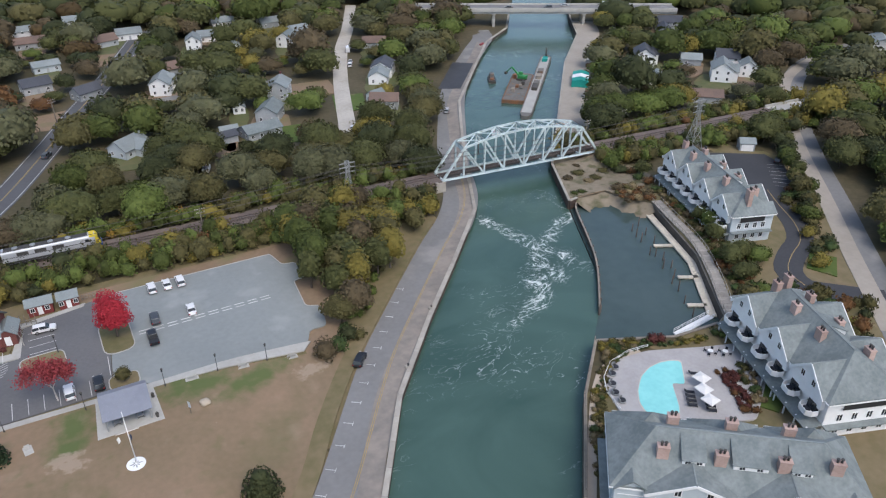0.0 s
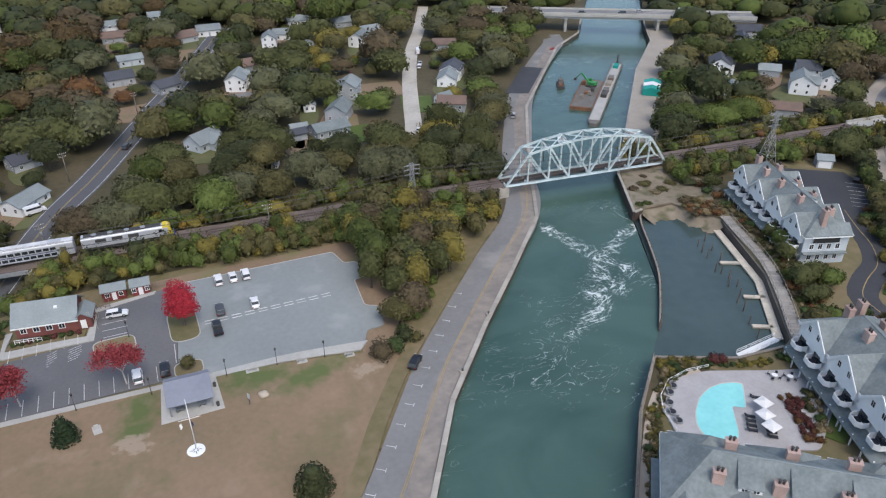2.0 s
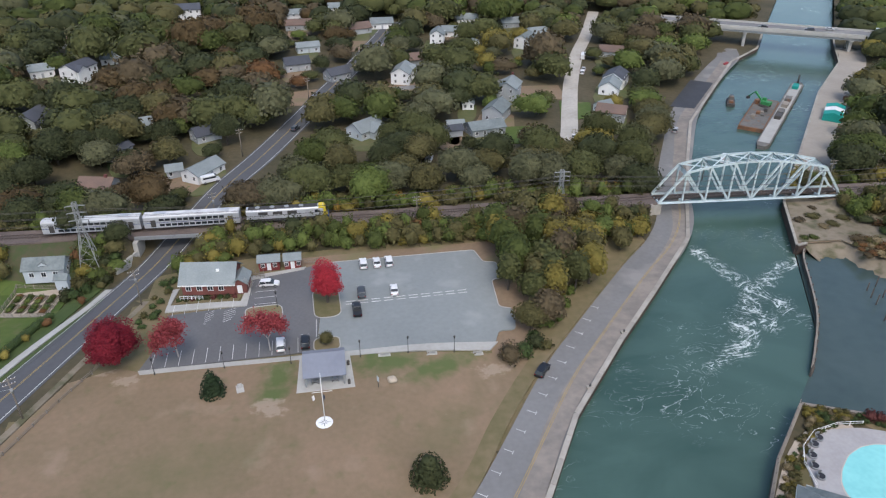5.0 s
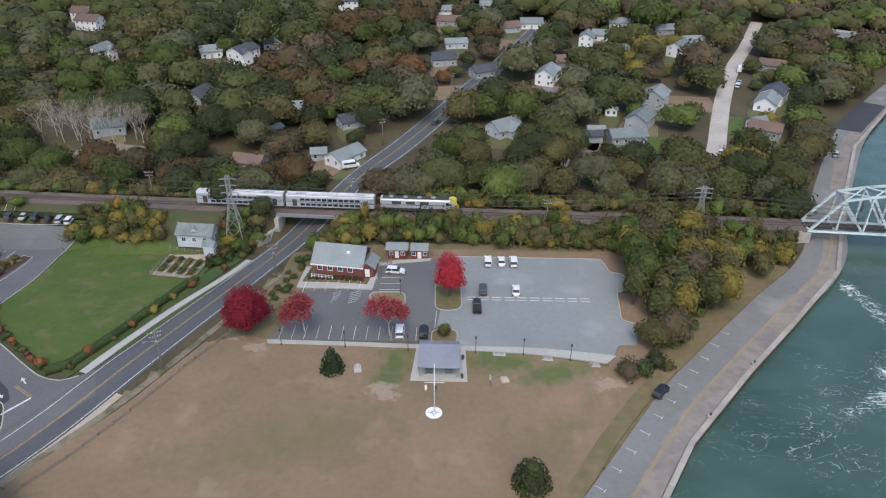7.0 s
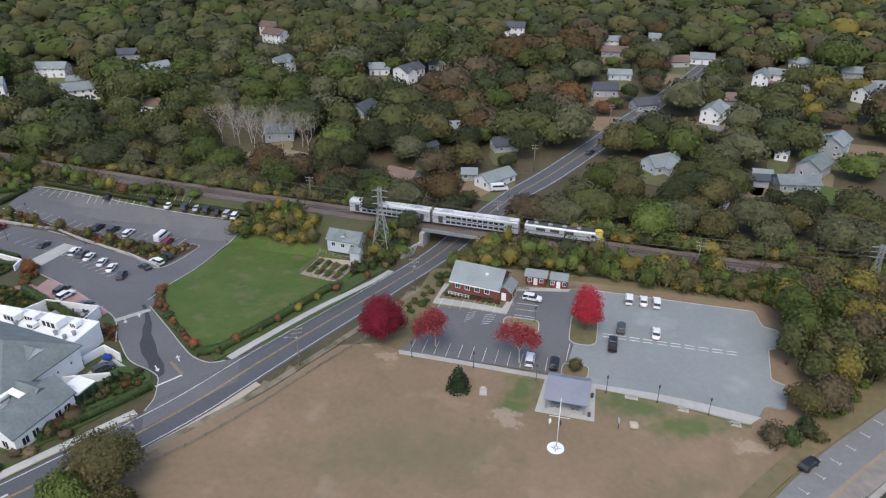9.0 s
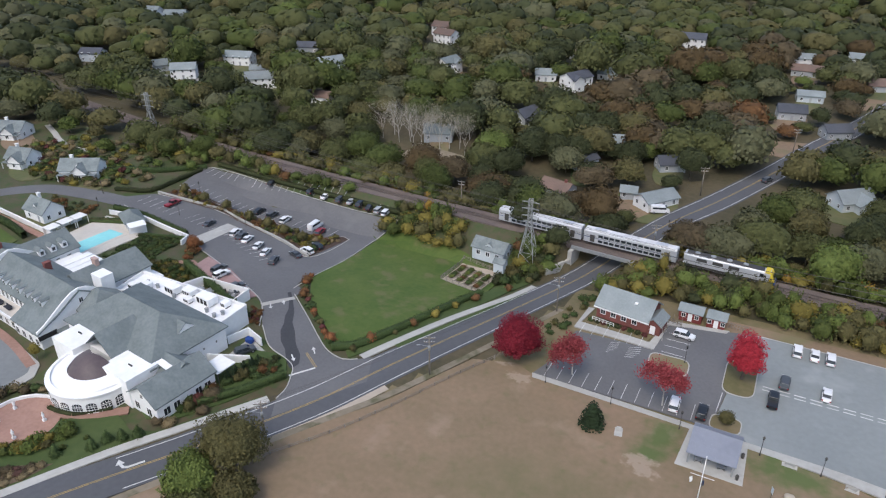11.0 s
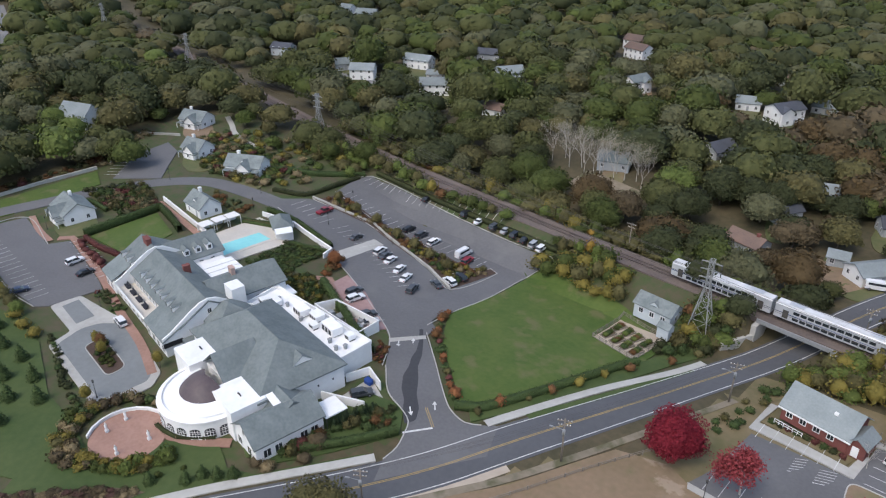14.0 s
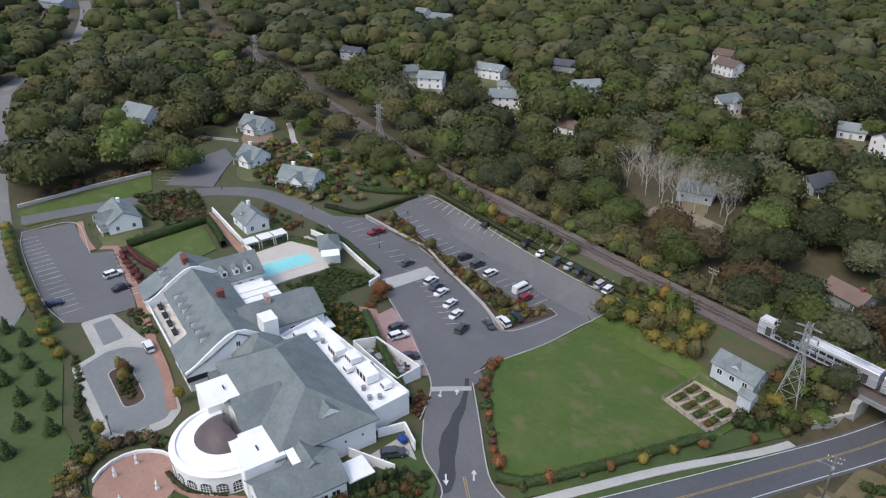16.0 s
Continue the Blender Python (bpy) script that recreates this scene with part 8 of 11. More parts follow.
def wall_run(name, pts, h, th, material, label, cat="wall"):
    ob = empty(name, None, label, cat, "", "structure")
    for a, b in zip(pts, pts[1:]):
        n = max(1, int(math.hypot(b[0] - a[0], b[1] - a[1]) / 6))
        for i in range(n):
            p = [a[k] + (b[k] - a[k]) * i / n for k in (0, 1)]
            q = [a[k] + (b[k] - a[k]) * (i + 1) / n for k in (0, 1)]
            bm = bmesh.new()
            beam(bm, (*p, gz(*p) + h / 2 - 0.2), (*q, gz(*q) + h / 2 - 0.2), th, h + 0.4)
            beam(bm, (*p, gz(*p) + h + 0.05), (*q, gz(*q) + h + 0.05), th + 0.12, 0.1)
            part("wall_panel", bm, material, ob)


wall_run("garden_wall", [(-218.6, 124), (-186, 120)], 1.5, 0.35, M["white_paint"], "long white rendered garden wall")
wall_run("garden_wall", [(-187.5, 139.6), (-176, 142.8), (-155.8, 140.5), (-154, 136)], 1.3, 0.35, M["white_paint"], "white rendered wall along the drive")
wall_run("stone_wall", [(-260.7, 79.8), (-262.0, 104.4), (-261.6, 121.9)], 0.9, 0.6, M["concrete"], "low grey stone wall above the lawn")
wall_run("stone_wall", [(-188, 159.4), (-164, 164.0), (-132, 155.0), (-119, 149.6)], 0.6, 0.45, M["concrete"], "low grey stone wall along the planting strip")
wall_run("stone_wall", [(-262, 127), (-279, 137), (-285, 151), (-272, 160)], 0.7, 0.5, M["concrete"], "low grey stone wall round the cottage lot")

# kitchen garden and shed on the lawn
sh = empty("garden_shed", pose(-73.0, 175.0, gz(-73, 175), 0, 0, -4), "blue-grey garden house with a shingle roof", "shed")
bm = bmesh.new()
gable_wall(bm, 10, 5.6, -1, 3.0, 2.0)
part("wall", bm, M["siding_blue"], sh)
bm = bmesh.new()
gable_roof(bm, 10, 5.6, 3.0, 2.0, 0.4, 0.2)
part("roof", bm, M["shingle_blue"], sh)
for u in (-3, 0, 3):
    window(sh, u, -2.85, 1.5, 1.2, 1.3, 0)
window(sh, 5.03, 0, 1.6, 1.1, 1.3, 90)
dormer(sh, 0, -2.2, 2.9, 2.2, 2.4, 0.9, 0.9, 0, M["siding_blue"], M["shingle_blue"])
bm = bmesh.new()
gable_wall(bm, 3, 2.6, -1, 2.1, 0.9, m=pose(5.5, -5.5, 0))
part("annex_wall", bm, M["siding_blue"], sh)
bm = bmesh.new()
gable_roof(bm, 3, 2.6, 2.1, 0.9, 0.25, 0.15, m=pose(5.5, -5.5, 0))
part("annex_roof", bm, M["shingle_blue"], sh)
sheet("garden_plot", [(-80.4, 158.0), (-80.2, 171.8), (-67.6, 169.6), (-68.4, 155.2)], M["sand_path"], 0.1, label="pale gravel kitchen garden plot", category="garden")
for k in range(4):
    for j in range(2):
        x, y = -78.5 + k * 2.9, 161.5 + j * 5 - k * 0.9
        rb = empty("raised_bed", pose(x, y, gz(x, y) + 0.1, 0, 0, -15), "timber raised bed with vegetables", "raised bed", "kitchen garden beds")
        simple_box("soil", rb, M["soil_bed"], -0.85, 0.85, -1.9, 1.9, -0.1, 0.32)
        for a in ((-1, -0.85, -2, 2), (0.85, 1, -2, 2), (-0.85, 0.85, -2, -1.85), (-0.85, 0.85, 1.85, 2)):
            simple_box("board", rb, M["wood_deck"], *a, -0.1, 0.4)
gf = empty("picket_fence", None, "weathered wooden fence round the kitchen garden", "fence")
fp = [(-80.6, 157.8), (-80.4, 172.0), (-67.4, 169.8), (-68.2, 155.0), (-80.6, 157.8)]
for a, b in zip(fp, fp[1:]):
    n = int(math.hypot(b[0] - a[0], b[1] - a[1]) / 2)
    for i in range(n):
        p = [a[k] + (b[k] - a[k]) * i / n for k in (0, 1)]
        q = [a[k] + (b[k] - a[k]) * (i + 1) / n for k in (0, 1)]
        o = simple_box("post", gf, M["wood_deck"], -0.07, 0.07, -0.07, 0.07, -0.2, 1.4)
        o.matrix_basis = pose(p[0], p[1], gz(*p))
        for h in (0.35, 0.8, 1.2):
            bm = bmesh.new()
            beam(bm, (*p, gz(*p) + h), (*q, gz(*q) + h), 0.06, 0.1)
            part("rail", bm, M["wood_deck"], gf)

# ---------------------------------------------------------------- apartments on the east bank


def balcony_pod(parent, x, y, z, face, w=3.6, d=1.9):
    """A rounded white balcony with a dark opening behind it."""
    m = pose(x, y, z, 0, 0, face)
    bm = bmesh.new()
    pts = [(-w / 2, 0.2), (-w / 2, -d * 0.55), (-w * 0.3, -d), (w * 0.3, -d), (w / 2, -d * 0.55), (w / 2, 0.2)]
    prism(bm, pts, 0, 0.25, m)
    for a, b in zip(pts, pts[1:]):
        beam(bm, m @ Vector((*a, 0.75)), m @ Vector((*b, 0.75)), 0.14, 1.0)
    bmesh.ops.recalc_face_normals(bm, faces=bm.faces[:])
    bal = part("balcony", bm, M["white_paint"], parent)
    bm = bmesh.new()
    box(bm, -w * 0.42, w * 0.42, 0.05, 0.25, 0.25, 2.3, m)
    part("balcony_door", bm, M["glass_dark"], bal)
    bm = bmesh.new()
    box(bm, -w * 0.25, w * 0.1, -d * 0.6, -d * 0.2, 0.25, 0.7, m)
    box(bm, -w * 0.25, w * 0.1, -d * 0.25, -d * 0.15, 0.7, 1.1, m)
    part("balcony_chair", bm, M["cushion_dark"], bal)
    return bal


def end_window_set(ob, x, y, face, zs):
    c, s = math.cos(radians(face)), math.sin(radians(face))
    for z in zs:
        for k in (-3.2, 0, 3.2):
            window(ob, x + c * k, y + s * k, z, 1.1, 1.5, face)


def apartments(x, y, z, rot, L, W, eave, rise, bays, water_side, label, chim=(), land_bays=2, wall=None, hipped=False):
    """A long shingled apartment house: stepped hipped and gabled roofs, balconies to the water, brick chimneys."""
    ob = empty("apartment_building", pose(x, y, z, 0, 0, rot), label, "apartment building", "apartment buildings by the basin")
    wall, roof, trim = wall or M["siding_blue"], M["shingle_blue"], M["white_paint"]
    bm = bmesh.new()
    box(bm, -L / 2, L / 2, -W / 2, W / 2, -3, eave)
    part("wall", bm, wall, ob)
    bm = bmesh.new()
    hip_roof(bm, L, W, eave, rise, 0.7, 0.3, run=W * 0.42)
    main = part("roof", bm, roof, ob)
    bm = bmesh.new()
    box(bm, -L / 2 + W * 0.42, L / 2 - W * 0.42, -0.14, 0.14, eave + rise + 0.22, eave + rise + 0.36)
    part("ridge_cap", bm, M["shingle_light"], main)
    bm = bmesh.new()
    for q in (-1, 1):
        beam(bm, (-L / 2 - 0.72, q * (W / 2 + 0.76), eave - 0.4), (L / 2 + 0.72, q * (W / 2 + 0.76), eave - 0.4), 0.14, 0.26)
    part("gutter", bm, M["white_paint"], main)
    s = water_side
    # broad cross gables that run up to the ridge, to the water and to the land
    for side, count, depth, low in ((s, bays, 0.9, eave - 2.8), (-s, land_bays, 1.3, -3)):
        face = 0 if side < 0 else 180
        bw = (L - (0 if side == s else 9.0)) / count
        for i in range(count):
            u = -L / 2 + (0 if side == s else 4.5) + (i + 0.5) * bw
            gw = bw * (0.86 if side == s else 0.96)
            up = min(rise - (0.8 if hipped else 0.5), gw * (0.44 if side == s else 0.2 if hipped else 0.33))
            run = W / 2 + depth
            m = pose(u, side * run / 2, 0, 0, 0, 90)
            bm = bmesh.new()
            if hipped and side == s:
                box(bm, -run / 2, run / 2, -gw / 2, gw / 2, low, eave - 0.2, m)
                bay = part("hipped_bay", bm, trim, ob)
                bm = bmesh.new()
                hip_roof(bm, run, gw, eave - 0.2, up, 0.4, 0.24, run=min(run * 0.49, gw * 0.42), m=m)
                part("bay_roof", bm, roof, bay)
                simple_box("eaves_board", bay, M["white_paint"], u - gw / 2 - 0.4, u + gw / 2 + 0.4, side * (run + 0.44) - 0.05, side * (run + 0.44) + 0.05, eave - 0.55, eave - 0.25)
                for k in (-0.25, 0.25):
                    balcony_pod(ob, u + bw * k, side * (W / 2 + depth * 0.9), eave - 4.6, face, 3.3)
                continue
            gable_wall(bm, run, gw, low, eave - 0.2, up, m=m)
            bay = part("gable_bay", bm, trim if side == s else wall, ob)
            bm = bmesh.new()
            gable_roof(bm, run, gw, eave - 0.2, up, 0.3, 0.24, m=m)
            part("bay_roof", bm, roof, bay)
            bm = bmesh.new()
            yr = side * (run + 0.34)
            for q in (-1, 1):
                beam(bm, (u + q * (gw / 2 + 0.3), yr, eave - 0.45), (u, yr, eave + up - 0.16), 0.16, 0.5)
            part("rake_board", bm, M["white_paint"], bay)
            bm = bmesh.new()
            y0, y1 = sorted((side * run, side * 0.4))
            box(bm, u - 0.13, u + 0.13, y0, y1, eave + up + 0.02, eave + up + 0.12)
            part("ridge_cap", bm, M["shingle_light"], bay)
            yf = side * (run + 0.03)
            for k in (-0.17, 0.17):
                window(ob, u + gw * k, yf, eave + up * 0.2, 1.0, 1.3, face)
            if side == -s:
                for zz in (1.6, 4.6, 7.2):
                    if zz < eave - 1:
                        for k in (-0.36, -0.13, 0.13, 0.36):
                            window(ob, u + gw * k, yf, zz, 1.0, 1.4, face)
            else:
                for k in (-0.25, 0.25):
                    balcony_pod(ob, u + bw * k, side * (W / 2 + depth * 0.9), eave - 4.6, face, 3.3)
                    simple_box("balcony_door", ob, M["glass_dark"], u + bw * k - 1.1, u + bw * k + 1.1, side * (run - 0.3) - 0.36, side * (run - 0.3) + 0.36, eave - 4.4, eave - 2.3)
                for k in (-0.45, -0.15, 0.15, 0.45):
                    simple_box("veranda_post", ob, M["white_paint"], u + bw * k - 0.12, u + bw * k + 0.12, s * (W / 2 + 2.5) - 0.12, s * (W / 2 + 2.5) + 0.12, -2, eave - 6.4)
                for k in (-0.3, 0, 0.3):
                    window(ob, u + bw * k, s * (W / 2 + 0.03), eave - 7.2, 1.5, 1.7, face)
    # top-floor loggias at the landward corners
    for sx in (-1, 1):
        face = 0 if s > 0 else 180
        u = sx * (L / 2 - 2.7)
        m = pose(u, -s * (W / 2 - 2.0), 0, 0, 0, 90)
        bm = bmesh.new()
        gable_wall(bm, 5.0, 5.0, -3, eave - 0.3, 1.7, m=m)
        bay = part("loggia_bay", bm, wall, ob)
        bm = bmesh.new()
        gable_roof(bm, 5.4, 5.0, eave - 0.3, 1.7, 0.35, 0.22, m=m)
        part("bay_roof", bm, roof, bay)
        yy = -s * (W / 2 + 0.48)
        # no recess is cut: the loggia's inner shade is a near-black box
        bm = bmesh.new()
        box(bm, u - 1.9, u + 1.9, min(yy, yy + s * 0.3), max(yy, yy + s * 0.3), eave - 1.9, eave - 0.2)
        part("loggia_opening", bm, M["shade_and_grille"], bay)
        simple_box("loggia_rail", ob, M["white_paint"], u - 2.0, u + 2.0, yy - 0.09, yy + 0.09, eave - 1.95, eave - 1.8)
        for k in (-1, 0, 1):
            window(ob, u + k * 1.15, -s * (W / 2 + 0.53), eave - 3.6, 0.9, 1.2, face)
            window(ob, u + k * 1.15, -s * (W / 2 + 0.53), eave - 6.4, 0.9, 1.3, face)
    s = water_side
    bm = bmesh.new()
    y0, y1 = sorted((s * W / 2, s * (W / 2 + 3.0)))
    a, b = (eave - 6.6, eave - 5.7)
    za, zb = (b, a) if s > 0 else (a, b)
    vs = [bm.verts.new(p) for p in ((-L / 2, y0, za), (L / 2, y0, za), (L / 2, y1, zb), (-L / 2, y1, zb))]
    ws = [bm.verts.new((v.co.x, v.co.y, v.co.z - 0.2)) for v in vs]
    bm.faces.new(vs)
    bm.faces.new(ws[::-1])
    for i in range(4):
        bm.faces.new((vs[i], ws[i], ws[(i + 1) % 4], vs[(i + 1) % 4]))
    bmesh.ops.recalc_face_normals(bm, faces=bm.faces[:])
    part("veranda_roof", bm, roof, ob)
    for sx in (-1, 1):
        face = 90 if sx > 0 else 270
        for k in (-0.3, -0.1, 0.1, 0.3):
            for zz in (1.6, 4.6):
                window(ob, sx * (L / 2 + 0.03), W * k, zz, 1.1, 1.5, face)
        # shade of the top-floor loggia painted as a near-black panel on the wall
        bm = bmesh.new()
        box(bm, sx * L / 2 - 0.35, sx * L / 2 + 0.08, -W * 0.3, W * 0.3, eave - 2.4, eave - 0.8)
        part("open_loggia", bm, M["shade_and_grille"], ob, "near-black panel painted as the shade in a top-floor loggia")
        for k in (-0.3, -0.1, 0.1, 0.3):
            simple_box("loggia_post", ob, M["white_paint"], sx * (L / 2 + 0.1) - 0.09, sx * (L / 2 + 0.1) + 0.09, W * k - 0.1, W * k + 0.1, eave - 2.4, eave - 0.8)
        simple_box("eaves_board", ob, M["white_paint"], sx * (L / 2 + 0.72) - 0.06, sx * (L / 2 + 0.72) + 0.06, -W / 2 - 0.6, W / 2 + 0.6, eave - 0.75, eave - 0.45)
        simple_box("belt_roof", ob, roof, min(sx * L / 2, sx * (L / 2 + 1.4)), max(sx * L / 2, sx * (L / 2 + 1.4)), -W / 2, W / 2, 2.9, 3.15)
    for u, w2 in ((-7.1, 1.7), (1.4, 2.6), (8.9, 1.5)) if hipped else [(-L / 2 + 4.5 + (k + 1) * (L - 9.0) / land_bays, 2.3) for k in range(land_bays - 1)]:
        s2 = -water_side
        bm = bmesh.new()
        ya, yb = s2 * W * 0.3, s2 * W * 0.04
        za, zb = eave + rise * 0.4 + 1.25, eave + rise * 0.92 + 0.2
        for x0, x1, y0, y1, z0, z1 in ((u - w2, u + w2, ya, yb, 0, 0),):
            vs = [bm.verts.new(p) for p in ((x0, ya, za), (x1, ya, za), (x1, yb, zb), (x0, yb, zb))]
            ws = [bm.verts.new(p) for p in ((x0, ya, eave + rise * 0.3), (x1, ya, eave + rise * 0.3), (x1, yb, eave + rise * 0.6), (x0, yb, eave + rise * 0.6))]
            bm.faces.new(vs)
            for i in range(4):
                bm.faces.new((vs[i], ws[i], ws[(i + 1) % 4], vs[(i + 1) % 4]))
        bmesh.ops.recalc_face_normals(bm, faces=bm.faces[:])
        sd = part("shed_dormer", bm, M["white_paint"], ob)
        bm = bmesh.new()
        beam(bm, (u, ya + s2 * 0.25, za - 0.02), (u, yb, zb + 0.1), 2 * w2 + 0.4, 0.14)
        part("dormer_roof", bm, roof, sd)
        for q in (-0.5, 0.5):
            window(ob, u + q * w2, ya + s2 * 0.03, za - 0.55, 0.9, 0.55, 0 if s2 < 0 else 180)
    for cx, cy in chim:
        top = eave + rise * (1 - abs(cy) / (W / 2)) + 2.1
        chimney(ob, cx, cy, eave - 0.5, top, M["brick_pink"], 1.8, 1.2, 2)
    return ob


# the house below the pool, the one beside it, and the one by the railway
apartments(80.2, 49.4, -1.0, -37.5, 38, 15, 9.0, 5.2, 3, 1, "pale blue shingled apartment house below the pool", ((-9.6, 3.0), (-11.8, -3.6), (-3.1, -3.8), (6.2, -3.8), (-0.4, 3.2), (8.4, 3.0), (13.9, -3.4)), 2, None, True)
apartments(118.6, 63.6, -1.0, 70.5, 33, 15, 9.0, 5.2, 3, 1, "pale blue shingled apartment house beside the pool", ((12, 1.8), (4.5, 2.2), (-4, 2.4), (9, -4.2), (0, -4.5), (-9, -4.5), (14, -2)), 2, M["white_paint"])
apartments(158.6, 126.0, -0.6, 71.5, 40, 11.5, 8.2, 4.4, 4, 1, "pale blue shingled apartment house by the railway", ((17, 1.4), (10, 2.4), (2, 2.2), (-8, 2.0), (14, -3.6), (4, -3.8), (-4, -4), (-14, -3.2), (-18, 1)), 3)
gt = empty("utility_shed", pose(203, 152, gz(203, 152), 0, 0, -35), "small grey shed with a white garage door", "shed")
bm = bmesh.new()
gable_wall(bm, 5, 4, -0.5, 2.8, 1.3)
part("wall", bm, M["siding_grey"], gt)
bm = bmesh.new()
gable_roof(bm, 5, 4, 2.8, 1.3, 0.3, 0.15)
part("roof", bm, M["shingle_light"], gt)
simple_box("door", gt, M["white_paint"], -2, 2, -2.08, -2.0, 0, 2.3)

# pool on the east bank
zp = gz(92, 74)
pl = empty("swimming_pool", None, "kidney-shaped turquoise swimming pool in a grey terrace", "swimming pool")
bow = [Vector((100.0, 78.6)), Vector((98.5, 79.7)), Vector((95.9, 80.4)), Vector((92.7, 80.2)), Vector((89.3, 78.8)), Vector((86.0, 76.0)), Vector((84.0, 73.3)), Vector((83.3, 70.9)), Vector((83.8, 68.8)), Vector((85.7, 67.5)), Vector((88.3, 67.1)), Vector((89.8, 68.7)), Vector((93.5, 74.5)), Vector((95.5, 72.9)), Vector((97.1, 74.9))]
pool_poly = [tuple(p) for p in bow]
ctr = sum(bow, Vector((0, 0))) / len(bow)
sheet("coping", rounded([tuple(ctr + (p - ctr) * 1.04) for p in bow], 0.8, 3), M["pool_deck_pale"], 0.15, parent=pl)
sheet("pool_water", rounded(pool_poly, 0.8, 3), M["pool_water"], 0.19, parent=pl, skirt=0.03)


def lounger(x, y, rot):
    ob = empty("sun_lounger", pose(x, y, gz(x, y) + 0.12, 0, 0, rot), "dark cushioned sun lounger on the pool terrace", "lounger", "loungers by the pool")
    simple_box("mattress", ob, M["cushion_dark"], -1.0, 0.45, -0.36, 0.36, 0.3, 0.42, "", 0.03)
    bm = bmesh.new()
    beam(bm, (0.42, 0, 0.36), (1.0, 0, 0.72), 0.72, 0.1)
    part("backrest", bm, M["cushion_dark"], ob)
    for sx in (-0.9, 0.4):
        for sy in (-0.3, 0.3):
            simple_box("leg", ob, M["steel_dark"], sx - 0.03, sx + 0.03, sy - 0.03, sy + 0.03, 0, 0.3)


for k in range(4):
    lounger(92.1 + k * 0.75, 67.7 + k * 1.0, 142)
    lounger(94.3 + k * 0.7, 64.9 + k * 0.95, 142)
lounger(99.2, 74.4, 142)


def parasol(x, y, rot, size=3.0):
    ob = empty("parasol", pose(x, y, gz(x, y) + 0.12, 0, 0, rot), "square white canvas parasol by the pool", "parasol", "parasols by the pool")
    bm = bmesh.new()
    rod(bm, (0, 0, 0), (0, 0, 2.5), 0.04, 0.04, 8)
    part("pole", bm, M["galvanised"], ob)
    bm = bmesh.new()
    h = size / 2
    a = [bm.verts.new(p) for p in ((-h, -h, 2.2), (h, -h, 2.2), (h, h, 2.2), (-h, h, 2.2))]
    b = [bm.verts.new((v.co.x, v.co.y, 2.05)) for v in a]
    t = bm.verts.new((0, 0, 2.75))
    for i in range(4):
        bm.faces.new((a[i], a[(i + 1) % 4], t))
        bm.faces.new((a[i], b[i], b[(i + 1) % 4], a[(i + 1) % 4]))
    part("canopy", bm, M["canvas_white"], ob)
    simple_box("base", ob, M["concrete"], -0.35, 0.35, -0.35, 0.35, -0.02, 0.08)


parasol(97.8, 71.2, 8, 2.7)
parasol(95.7, 68.6, 4, 2.7)
parasol(94.5, 65.8, 8, 2.7)


def round_seat(x, y, rot):
    ob = empty("round_daybed", pose(x, y, gz(x, y) + 0.12, 0, 0, rot), "round pale wicker daybed on the terrace rim", "daybed", "daybeds round the pool")
    bm = bmesh.new()
    rod(bm, (0, 0, 0), (0, 0, 0.4), 0.8, 0.85, 16)
    part("base", bm, M["galvanised"], ob)
    bm = bmesh.new()
    for k in range(9):
        a0, a1 = math.pi * (0.1 + 0.8 * k / 9), math.pi * (0.1 + 0.8 * (k + 1) / 9)
        beam(bm, (0.8 * math.cos(a0), 0.8 * math.sin(a0), 0.7), (0.8 * math.cos(a1), 0.8 * math.sin(a1), 0.7), 0.14, 0.6)
    part("hood", bm, M["galvanised"], ob)
    bm = bmesh.new()
    rod(bm, (0, 0, 0.4), (0, 0, 0.5), 0.68, 0.66, 16)
    part("cushion", bm, M["cushion_dark"], ob)


for x, y in ((81.2, 75.2), (81.6, 77.6), (82.8, 79.9), (84.8, 82.3), (86.6, 83.6)):
    round_seat(x, y, 40)


def garden_table(x, y):
    ob = empty("patio_table", pose(x, y, gz(x, y) + 0.12), "round pale patio table", "table", "patio sets by the pool")
    bm = bmesh.new()
    rod(bm, (0, 0, 0.7), (0, 0, 0.75), 0.6, 0.6, 16)
    part("tabletop", bm, M["white_paint"], ob)
    bm = bmesh.new()
    rod(bm, (0, 0, 0), (0, 0, 0.7), 0.1, 0.06, 8)
    part("stem", bm, M["galvanised"], ob)
    for k in range(4):
        a = k * 1.57 + 0.5
        ch = empty("patio_chair", pose(x + 1.1 * math.cos(a), y + 1.1 * math.sin(a), gz(x, y) + 0.12, 0, 0, math.degrees(a)), "dark patio chair at a round table", "chair", "patio sets by the pool")
        simple_box("seat", ch, M["cushion_dark"], -0.25, 0.25, -0.25, 0.25, 0.4, 0.46)
        simple_box("backrest", ch, M["cushion_dark"], 0.2, 0.27, -0.25, 0.25, 0.46, 0.9)
        for sx in (-0.22, 0.22):
            for sy in (-0.22, 0.22):
                simple_box("leg", ch, M["steel_dark"], sx - 0.02, sx + 0.02, sy - 0.02, sy + 0.02, 0, 0.4)


garden_table(110.0, 76.0)
garden_table(107.4, 77.6)


